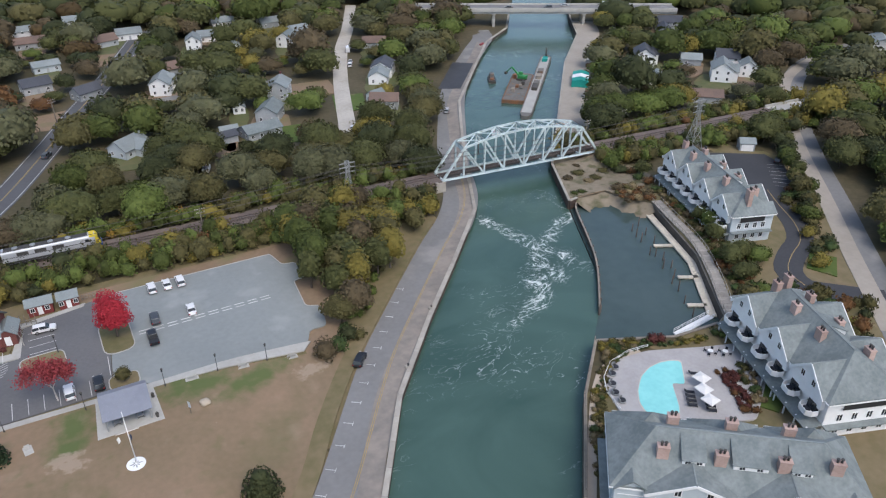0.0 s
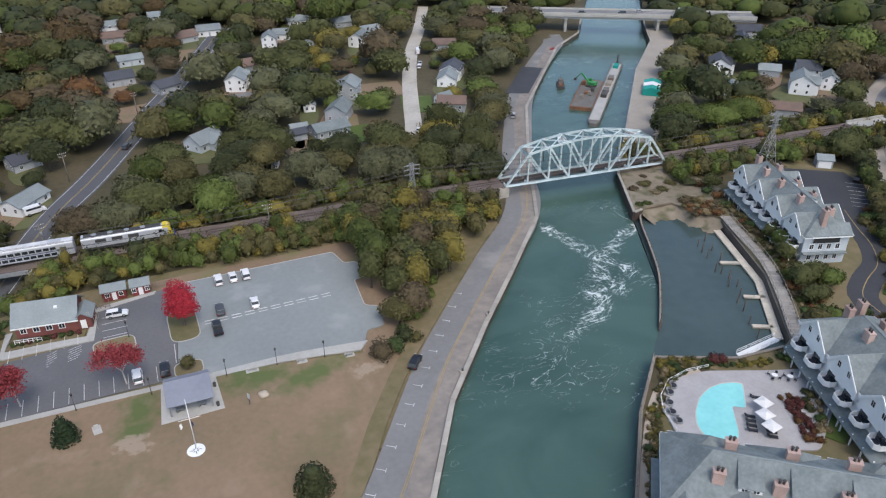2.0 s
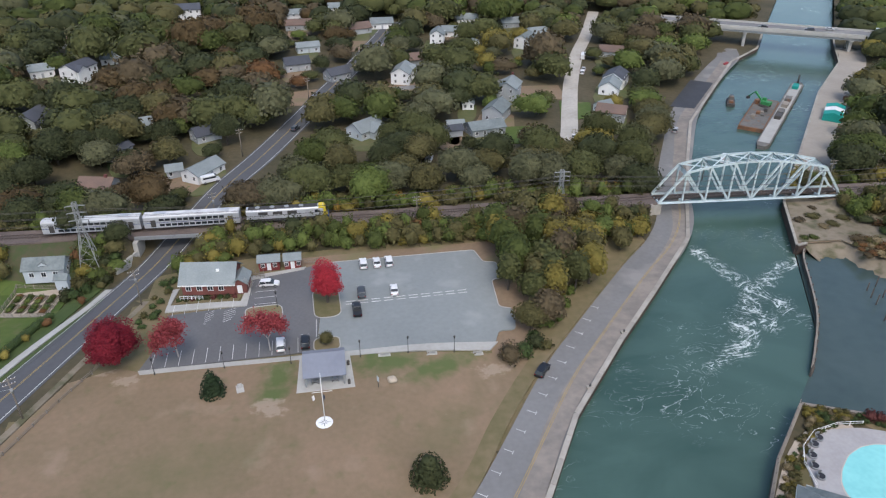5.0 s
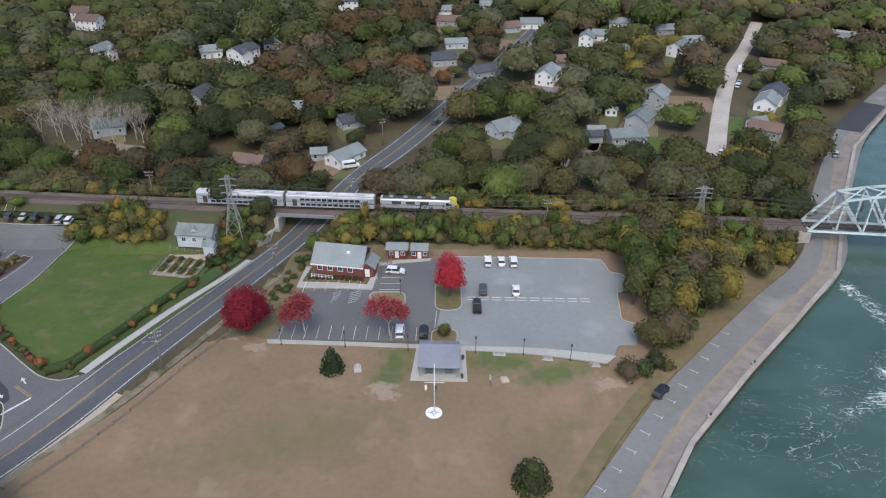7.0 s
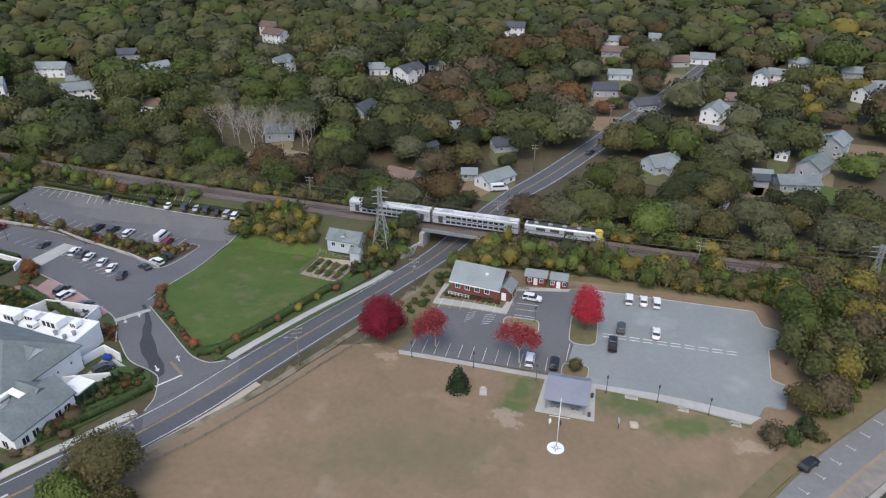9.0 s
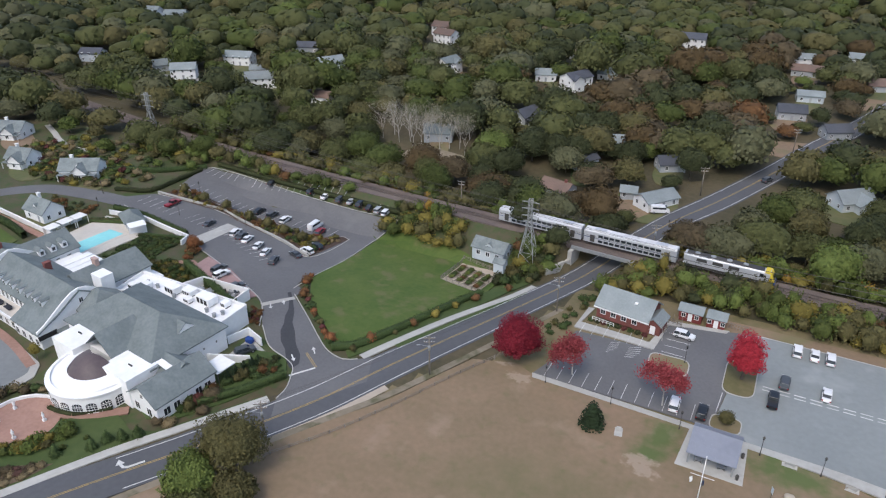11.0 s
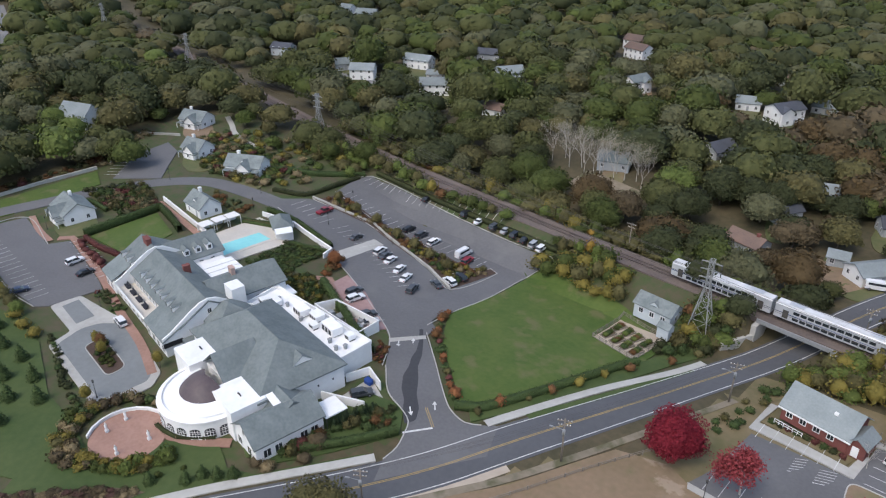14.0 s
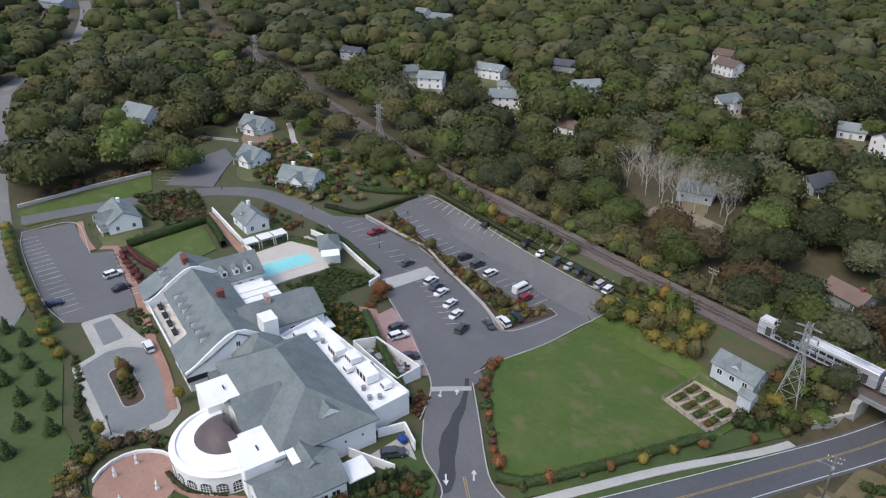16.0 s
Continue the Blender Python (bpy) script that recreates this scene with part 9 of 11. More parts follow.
def railing(pts, h, label, material, post=2.0, z_off=0.1):
    ob = empty("railing", None, label, "railing")
    for a, b in zip(pts, pts[1:]):
        n = max(1, int(math.hypot(b[0] - a[0], b[1] - a[1]) / post))
        for i in range(n + 1):
            p = [a[k] + (b[k] - a[k]) * i / n for k in (0, 1)]
            o = simple_box("post", ob, material, -0.06, 0.06, -0.06, 0.06, 0, h)
            o.matrix_basis = pose(p[0], p[1], z_off(p) if callable(z_off) else gz(*p) + z_off)
        za, zb = ((z_off(a), z_off(b)) if callable(z_off) else (gz(*a) + z_off, gz(*b) + z_off))
        for t in (h - 0.05, h * 0.5):
            bm = bmesh.new()
            beam(bm, (*a, za + t), (*b, zb + t), 0.07)
            part("rail", bm, material, ob)


railing([(79.0, 73.2), (80.0, 78.4), (82.2, 82), (86.4, 85), (92, 86.0), (97, 85.4)], 1.0, "white terrace railing above the bulkhead", M["white_paint"])
railing([(61.2, 61.2), (76.8, 80.9), (89.0, 93.0)], 1.0, "dark timber railing on the bulkhead", M["wood_deck"], 2.5)

# docks, boardwalk and piles in the basin
bw = empty("boardwalk", None, "weathered timber boardwalk along the basin", "boardwalk")
lineb = smooth_line([(121.4, 83.8), (125.2, 89.8), (131.9, 99.4), (138.0, 109.5), (141.3, 117.0), (144.2, 126.2), (147.8, 136.8)], 0.9)
for a, b in zip(lineb, lineb[1:]):
    bm = bmesh.new()
    beam(bm, (a.x, a.y, -0.78), (b.x - (b.x - a.x) * 0.08, b.y - (b.y - a.y) * 0.08, -0.78), 2.9, 0.14)
    part("plank", bm, M["wood_walk"], bw)
for a in lineb[::3]:
    bm = bmesh.new()
    rod(bm, (a.x, a.y, -7), (a.x, a.y, -0.86), 0.17, 0.15, 8)
    part("pile", bm, M["wood_pile"], bw)
for s in (-1.35, 1.35):
    for a, b in zip(lineb[::2], lineb[2::2]):
        d = (b - a).normalized()
        n = Vector((-d.y, d.x)) * s
        bm = bmesh.new()
        beam(bm, (a.x + n.x, a.y + n.y, 0.3), (b.x + n.x, b.y + n.y, 0.3), 0.1)
        box(bm, a.x + n.x - 0.06, a.x + n.x + 0.06, a.y + n.y - 0.06, a.y + n.y + 0.06, -0.75, 0.3)
        part("rail", bm, M["wood_walk"], bw)
dk = empty("floating_dock", None, "long pale timber floating dock with finger piers", "dock")
for a, b, w in (((145.0, 138.4), (134.7, 109.2), 2.1), ((134.7, 109.2), (121.2, 89.2), 2.1), ((132.2, 120.5), (136.8, 118.2), 1.1), ((126.4, 105.6), (131.0, 103.2), 1.1), ((119.4, 95.4), (123.6, 93.2), 1.1)):
    n = max(1, int(math.hypot(b[0] - a[0], b[1] - a[1]) / 2.2))
    for i in range(n):
        p = [a[k] + (b[k] - a[k]) * i / n for k in (0, 1)]
        q = [a[k] + (b[k] - a[k]) * (i + 0.97) / n for k in (0, 1)]
        bm = bmesh.new()
        beam(bm, (*p, -3.55), (*q, -3.55), w, 0.4)
        part("deck_panel", bm, M["wood_dock"], dk)
for k, (px, py) in enumerate(((133.1, 130.2), (131.9, 127.2), (131.0, 124.2), (134.9, 126.7), (128.4, 117.9), (133.1, 121.4), (129.2, 116.6), (129.3, 114.0), (126.6, 111.1), (128.6, 110.2), (125.9, 106.4), (122.5, 101.4), (119.8, 96.7), (117.5, 91.8), (136.6, 131.6), (123.4, 104.6))):
    bm = bmesh.new()
    rod(bm, (px, py, -7), (px + 0.1 * math.sin(k), py, -1.5 + 0.3 * (k % 3)), 0.19, 0.16, 8)
    tagged(part("mooring_pile", bm, M["wood_pile"]), "dark timber mooring pile in the basin", "pile", "mooring piles")
gw = empty("gangway", pose(112, 87.0, -1.0, 0, 0, 6), "white metal gangway down to the dock", "gangway")
simple_box("ramp", gw, M["white_paint"], -5.5, 6.5, -0.8, 0.8, -0.6, -0.45)
for s in (-0.8, 0.8):
    bm = bmesh.new()
    for k in range(9):
        box(bm, -5.5 + k * 1.5, -5.42 + k * 1.5, s - 0.04, s + 0.04, -0.5, 0.6)
    box(bm, -5.5, 6.5, s - 0.04, s + 0.04, 0.55, 0.63)
    box(bm, -5.5, 6.5, s - 0.04, s + 0.04, 0.05, 0.1)
    part("handrail", bm, M["white_paint"], gw)
simple_box("float", gw, M["white_paint"], -7.5, -1, -1.2, 1.6, -2.9, -2.4)

# timber breakwater between canal and basin
brk = empty("breakwater", None, "dark timber breakwater wall with piles", "breakwater")
lb = smooth_line([(99.4, 103.8), (104, 109.5), (112.5, 121.0), (119, 133), (125.5, 146), (129.0, 150.6)], 1.6)
for a, b in zip(lb, lb[1:]):
    bm = bmesh.new()
    beam(bm, (a.x, a.y, -4.6), (b.x, b.y, -4.6), 0.3, 4.4)
    part("plank_panel", bm, M["wood_pile"], brk)
for a in lb[::2]:
    bm = bmesh.new()
    rod(bm, (a.x + 0.25, a.y - 0.2, -8), (a.x + 0.25, a.y - 0.2, -1.9), 0.2, 0.17, 8)
    part("pile", bm, M["wood_pile"], brk)
for a, b in zip(lb[::2], lb[2::2]):
    bm = bmesh.new()
    beam(bm, (a.x, a.y, -2.4), (b.x, b.y, -2.4), 0.45, 0.16)
    part("cap_timber", bm, M["wood_deck"], brk)
for k in range(3):
    bm = bmesh.new()
    a = k * 2.1
    rod(bm, (98.8 + 0.3 * math.cos(a), 103 + 0.3 * math.sin(a), -8), (98.9, 103.1, -0.9), 0.22, 0.18, 8)
    part("end_pile", bm, M["wood_pile"], brk)

# work boats and barges
bg = empty("work_barge", pose(176, 251, WATER_Z, 0, 0, 49), "rusty orange work barge with deck machinery", "barge")
bm = bmesh.new()
prism(bm, [(-19, -4.8), (17, -4.8), (19, -3.8), (19, 3.8), (17, 4.8), (-19, 4.8)], -0.8, 1.4)
part("hull", bm, M["barge_orange"], bg)
simple_box("deck", bg, M["barge_grey"], -18.4, 18, -4.3, 4.3, 1.4, 1.46)
for k in range(9):
    sx = random.uniform(-15, 14)
    sy = random.uniform(-3.2, 3.2)
    simple_box("deck_crate", bg, [M["barge_orange"], M["barge_grey"], M["wood_deck"], M["steel_dark"]][k % 4], sx - 1.1, sx + 1.1, sy - 0.7, sy + 0.7, 1.46, 1.46 + 0.5 + 0.13 * k)
for s in (-4.5, 4.5):
    bm = bmesh.new()
    for k in range(12):
        box(bm, -18 + k * 3, -17.9 + k * 3, s - 0.05, s + 0.05, 1.4, 2.3)
    box(bm, -18, 15, s - 0.04, s + 0.04, 2.2, 2.3)
    part("rail", bm, M["barge_orange"], bg)
ex = empty("excavator", pose(182, 257.5, WATER_Z + 1.46, 0, 0, 120), "green hydraulic excavator on the barge deck", "excavator")
for s in (-1.2, 1.2):
    simple_box("track", ex, M["steel_dark"], -2.0, 2.0, s - 0.35, s + 0.35, 0, 0.9, "", 0.2)
simple_box("house", ex, M["machine_green"], -2.2, 1.5, -1.4, 1.4, 1.0, 2.3, "", 0.1)
simple_box("cab", ex, M["machine_green"], 0.2, 1.8, -1.4, -0.3, 2.2, 3.4, "", 0.1)
for nm, a, b, w in (("boom", (1.4, 0.2, 2.0), (5.0, 0.2, 5.2), 0.6), ("arm", (5.0, 0.2, 5.2), (7.6, 0.2, 2.6), 0.4)):
    bm = bmesh.new()
    beam(bm, a, b, w, w)
    part(nm, bm, M["machine_green"], ex)
simple_box("bucket", ex, M["steel_dark"], 7.2, 8.3, -0.4, 0.8, 1.6, 2.7, "", 0.1)
hopper = empty("hopper_barge", pose(186.5, 252, WATER_Z, 0, 0, 48.5), "long narrow grey hopper barge beside the work barge", "barge")
bm = bmesh.new()
prism(bm, [(-44, -1.4), (-40, -2.4), (40, -2.6), (44, -1.0), (44, 1.0), (40, 2.6), (-40, 2.4), (-44, 1.4)], -0.8, 1.5)
part("hull", bm, M["barge_grey"], hopper)
simple_box("deck", hopper, M["concrete"], -40, 40, -2.0, 2.0, 1.5, 1.56)
for x, m in ((34, "tarp_teal"), (-10, "steel_dark"), (-4, "barge_grey"), (6, "wood_deck"), (14, "barge_grey")):
    simple_box("deck_box", hopper, M[m], x - 2.4, x + 2.4, -1.2, 1.2, 1.56, 2.9)
bm = bmesh.new()
rod(bm, (40, 0, 1.5), (40, 0, 6.0), 0.5, 0.35, 10)
part("mast", bm, M["steel_dark"], hopper)
tug = empty("tugboat", pose(172.8, 267.9, WATER_Z, 0, 0, 62), "small dark workboat on the canal", "boat")
bm = bmesh.new()
prism(bm, [(-5, -1.6), (2.5, -1.7), (5.6, 0), (2.5, 1.7), (-5, 1.6)], -0.5, 1.1)
part("hull", bm, M["steel_dark"], tug)
simple_box("wheelhouse", tug, M["barge_grey"], -1.4, 1.4, -1.0, 1.0, 1.1, 3.2, "", 0.08)
bm = bmesh.new()
rod(bm, (0.8, 0, 3.2), (0.8, 0, 5.6), 0.08, 0.05, 6)
part("mast", bm, M["steel_dark"], tug)
simple_box("engine_cover", tug, M["barge_orange"], -3.6, -1.6, -0.8, 0.8, 1.1, 1.7)


def motorboat(x, y, rot, L=6.5, z=WATER_Z):
    ob = empty("motorboat", pose(x, y, z, 0, 0, rot), "small white motorboat with a cabin", "boat", "motorboats")
    bm = bmesh.new()
    w = L * 0.17
    prism(bm, [(-L / 2, -w), (L * 0.15, -w), (L * 0.38, -w * 0.6), (L / 2, 0), (L * 0.38, w * 0.6), (L * 0.15, w), (-L / 2, w)], -0.3, 0.75)
    part("hull", bm, M["white_paint"], ob)
    simple_box("cockpit", ob, M["pool_deck"], -L * 0.42, L * 0.05, -w * 0.75, w * 0.75, 0.75, 0.8)
    simple_box("cabin", ob, M["white_paint"], -L * 0.05, L * 0.22, -w * 0.7, w * 0.7, 0.75, 1.6, "", 0.1)
    bm = bmesh.new()
    beam(bm, (L * 0.22, 0, 0.9), (L * 0.14, 0, 1.55), w * 1.2, 0.04)
    part("windscreen", bm, M["glass_dark"], ob)
    simple_box("outboard", ob, M["steel_dark"], -L / 2 - 0.45, -L / 2, -0.2, 0.2, 0.1, 1.2, "", 0.06)


motorboat(140, 213.5, 60, 7.5)
motorboat(36, 222.8, 70, 6.5, gz(36, 222.8) + 0.5)
motorboat(75.5, 240, 20, 6, gz(75.5, 240) + 0.4)
fb = empty("site_container", pose(199.5, 238.5, -1.0, 0, 0, 50), "teal and white striped covered work barge", "container")
for k, m in enumerate(("tarp_teal", "white_paint", "tarp_teal")):
    bm = bmesh.new()
    gable_wall(bm, 4.7, 7.0, -2.4, 2.6, 0.9, cx=(k - 1) * 4.8)
    part("roof_section", bm, M[m], fb)
simple_box("float", fb, M["barge_grey"], -14, 30, -5.5, 5.5, -3.6, -2.4)
for k in range(7):
    sx, sy = -24 + k * 9.5, -1 + 2.5 * math.sin(k * 2.1)
    ob = empty("material_stack", pose(199.5 + sx * 0.643 + 3, 238.5 + sx * 0.766 - 2.5, gz(206, 236), 0, 0, 50 + 13 * k), "stacked building material on the sandy bank", "material stack", "stacks on the work strip")
    simple_box("pallet", ob, M["wood_deck"], -2.2, 2.2, -1.2, 1.2, -0.2, 0.2)
    simple_box("load", ob, M[("wood_deck", "barge_orange", "concrete", "steel_dark")[k % 4]], -2.0, 2.0, -1.0, 1.0, 0.2, 1.0 + 0.3 * (k % 3))
for k in range(4):
    bm = bmesh.new()
    rod(bm, (196, 315 + k * 0.5, gz(196, 315) + 0.2), (199, 317 + k * 0.5, gz(196, 315) + 0.5), 0.2, 0.2, 6)
    tagged(part("barrier_pipe", bm, M["lamp_red"]), "red barrier pipe lying on the quay", "pipe", "barrier pipes on the quay")

# ---------------------------------------------------------------- trees and shrubs
def icosphere(level):
    b = bmesh.new()
    bmesh.ops.create_icosphere(b, subdivisions=level, radius=1.0)
    b.verts.index_update()
    v, f = np.array([p.co[:] for p in b.verts]), np.array([[p.index for p in q.verts] for q in b.faces])
    b.free()
    return v, f


ICO_V, ICO_F = icosphere(1)
CORES = {1: (ICO_V, ICO_F), 2: icosphere(2), 3: icosphere(3)}


def crown_arrays(seed, R, H, z0, blobs, cards, size, core=0.86, stray=0.5, level=2, lobe=0.26, fringe=0.06):
    """An uneven dome of leaf clumps: lobes swell from it, leaves cover them, a dark heart fills it. Vertices, triangles, quads."""
    r = np.random.default_rng(seed)
    mid, up, down = z0 + (H - z0) * 0.36, (H - z0) * 0.64, (H - z0) * 0.36
    wave = r.uniform(0, 6.28, 3)
    k = np.arange(blobs) + 0.5
    cz = 1 - 1.35 * k / blobs
    ca = 2.4 * k + r.uniform(-0.45, 0.45, blobs)
    cf = np.sqrt(np.clip(1 - cz * cz, 0, 1))
    cen = np.stack([cf * np.cos(ca), cf * np.sin(ca), cz], 1)
    gain, wide = r.uniform(0.35, 1.1, blobs), r.uniform(1.6, 2.5, blobs) / blobs

    def shell(d):
        """Surface points for directions d, and how far up its lobe each one lies."""
        near = 1 - d @ cen.T
        f = (gain * np.exp(-near / wide)).max(1)
        a = np.arctan2(d[:, 1], d[:, 0])
        edge = 1 + 0.12 * np.sin(2 * a + wave[0]) + 0.08 * np.sin(3 * a + wave[1]) + 0.05 * np.sin(5 * a + wave[2])
        g = 1 - lobe + lobe * f
        flat = np.hypot(d[:, 0], d[:, 1])
        g = g / (flat ** 2.5 + np.abs(d[:, 2]) ** 2.5) ** 0.4
        return np.stack([d[:, 0] * R * edge * g, d[:, 1] * R * edge * g, mid + d[:, 2] * g * np.where(d[:, 2] > 0, up, down)], 1), f

    cv, cfaces = CORES[level]
    p, _ = shell(cv)
    heart = np.array([0, 0, mid])
    V = [heart + (p - heart) * core * r.uniform(0.95, 1.05, (len(p), 1))]
    z = r.uniform(-0.42, 1.0, cards)
    a = r.uniform(0, 6.2832, cards)
    q = np.sqrt(1 - z * z)
    d = np.stack([q * np.cos(a), q * np.sin(a), z], 1)
    p, f = shell(d)
    p = heart + (p - heart) * r.uniform(0.9 - fringe * 0.5, 1 + fringe, (cards, 1))
    own = cen[np.argmin(1 - d @ cen.T, 1)]
    nn = d * (R, R, up) / R + (d - own) * 0.8 + r.normal(size=(cards, 3)) * stray
    nn[:, 2] += 0.25
    nn /= np.linalg.norm(nn, axis=1)[:, None]
    t = np.cross(nn, r.normal(size=(cards, 3)))
    t /= np.linalg.norm(t, axis=1)[:, None] + 1e-9
    b = np.cross(nn, t)
    g = size * r.uniform(0.5, 1.4, (cards, 1)) * 0.5
    w = r.uniform(0.55, 1.0, (cards, 1))
    V.append(np.stack([p + t * g, p + b * g * w, p - t * g, p - b * g * w], 1).reshape(-1, 3))
    Q = np.arange(len(cv), len(cv) + 4 * cards).reshape(-1, 4)
    return np.vstack(V), cfaces.copy(), Q


def to_mesh(name, V, T, Q, materials, tm=None, qm=None):
    me = bpy.data.meshes.new(name)
    me.vertices.add(len(V))
    me.vertices.foreach_set("co", np.asarray(V, np.float32).ravel())
    loops = np.concatenate([T.ravel(), Q.ravel()]).astype(np.int32)
    me.loops.add(len(loops))
    me.loops.foreach_set("vertex_index", loops)
    nt, nq = len(T), len(Q)
    me.polygons.add(nt + nq)
    starts = np.concatenate([np.arange(nt) * 3, nt * 3 + np.arange(nq) * 4]).astype(np.int32)
    me.polygons.foreach_set("loop_start", starts)
    if tm is not None:
        me.polygons.foreach_set("material_index", np.concatenate([tm, qm]).astype(np.int32))
    me.polygons.foreach_set("use_smooth", np.concatenate([np.ones(nt, bool), np.zeros(nq, bool)]))
    for m in materials:
        me.materials.append(m)
    me.update(calc_edges=True)
    return me


def trunk_mesh(seed, h, r, limbs=5, spread=2.6, material=None):
    rng = random.Random(seed)
    bm = bmesh.new()
    p, rad = Vector((0, 0, -0.3)), r
    for k in range(3):
        q = p + Vector((rng.uniform(-0.25, 0.25), rng.uniform(-0.25, 0.25), h / 3 + 0.1))
        rod(bm, p, q, rad, rad * 0.75, 7, k == 2)
        p, rad = q, rad * 0.75
    for i in range(limbs):
        a = i * 2.4 + rng.uniform(-0.4, 0.4)
        s = Vector((0, 0, h * rng.uniform(0.55, 0.95)))
        e = s + Vector((math.cos(a) * spread, math.sin(a) * spread, h * rng.uniform(0.25, 0.5)))
        rod(bm, s, e, r * 0.42, r * 0.14, 5, False)
    me = bpy.data.meshes.new("trunk")
    bm.to_mesh(me)
    bm.free()
    me.materials.append(material or M["bark"])
    return me


TREE_PROTO = {}


def tree(x, y, leaf, R, H, kind=0, label="", group="", name="tree", cards=520, size=0.75, z0=None, blobs=20, cat="tree", turn=None, core=0.86, level=2, fringe=0.06):
    """A broadleaf tree: trunk with limbs, and a crown of leaf clumps."""
    key = (leaf, kind, cards, round(R / H, 1), blobs, core)
    if key not in TREE_PROTO:
        TREE_PROTO[key] = (to_mesh("crown", *crown_arrays(kind * 7 + 3, 1.0 * R, H, H * 0.22 if z0 is None else z0, blobs, cards, size, core, 0.5, level, 0.26, fringe), [M["leaf_" + leaf]]), trunk_mesh(kind, H * 0.55, 0.028 * H, 5, R * 0.5), R, H)
    cr, tr, R0, H0 = TREE_PROTO[key]
    ob = empty(name, pose(x, y, gz(x, y), 0, 0, (x * 37 + y * 91) % 360 if turn is None else turn), label, cat, group)
    s = Matrix.Diagonal((R / R0, R / R0, H / H0, 1))
    piece("crown", cr, s, ob)
    piece("trunk", tr, s, ob)
    return ob


def bush(x, y, leaf, R, H, label, name="shrub", cards=150, size=0.3, kind=0, group="", dz=0.0):
    key = ("b", leaf, kind, cards)
    if key not in TREE_PROTO:
        TREE_PROTO[key] = (to_mesh("foliage", *crown_arrays(kind * 5 + 11, R, H, 0.0, 9, cards, size, 0.8, 0.6, 2, 0.3, 0.16), [M["leaf_" + leaf]]), R, H)
    me, R0, H0 = TREE_PROTO[key]
    ob = new(name, me)
    ob.matrix_basis = pose(x, y, gz(x, y) + dz - 0.08, 0, 0, (x * 53 + y * 17) % 360) @ Matrix.Diagonal((R / R0, R / R0, H / H0, 1))
    return tagged(ob, label, "shrub", group)


def fir(x, y, R, H, leaf="fir", label="dense dark green conifer", cards=420, size=0.5, group="", seed=1, round_top=0.6):
    key = ("fir", leaf, cards, seed)
    if key not in TREE_PROTO:
        r = np.random.default_rng(seed)
        V, T, Q, n = [], [], [], 0
        for k in range(7):
            u = k / 6
            rad = R * (1 - u) ** round_top * 0.86 + 0.12
            v = ICO_V * (rad, rad, H / 9) * r.uniform(0.8, 1.08, (len(ICO_V), 1)) + (0, 0, H * (0.1 + 0.8 * u))
            V.append(v)
            T.append(ICO_F + n)
            n += len(v)
        for i in range(cards):
            u = 1 - math.sqrt(r.uniform())
            rad = R * (1 - u) ** round_top * r.uniform(0.88, 1.08) + 0.08
            a = r.uniform(0, 6.283)
            p = np.array([rad * math.cos(a), rad * math.sin(a), H * (0.04 + 0.96 * u)])
            nn = np.array([math.cos(a), math.sin(a), 0.5]) + r.normal(size=3) * 0.5
            t = np.cross(nn, r.normal(size=3))
            t /= np.linalg.norm(t) + 1e-9
            b = np.cross(nn / np.linalg.norm(nn), t)
            s = size * r.uniform(0.6, 1.3)
            V.append(np.array([p + t * s * 0.5, p + b * s * 0.4, p - t * s * 0.5, p - b * s * 0.4]))
            Q.append([n, n + 1, n + 2, n + 3])
            n += 4
        TREE_PROTO[key] = (to_mesh("foliage", np.vstack(V), np.vstack(T), np.array(Q), [M["leaf_" + leaf]]), trunk_mesh(seed, 1.0, 0.14, 0), R, H)
    me, tr, R0, H0 = TREE_PROTO[key]
    ob = empty("conifer", pose(x, y, gz(x, y), 0, 0, (x * 31 + y * 57) % 360), label, "tree", group)
    s = Matrix.Diagonal((R / R0, R / R0, H / H0, 1))
    piece("foliage", me, s, ob)
    piece("trunk", tr, s, ob)
    return ob


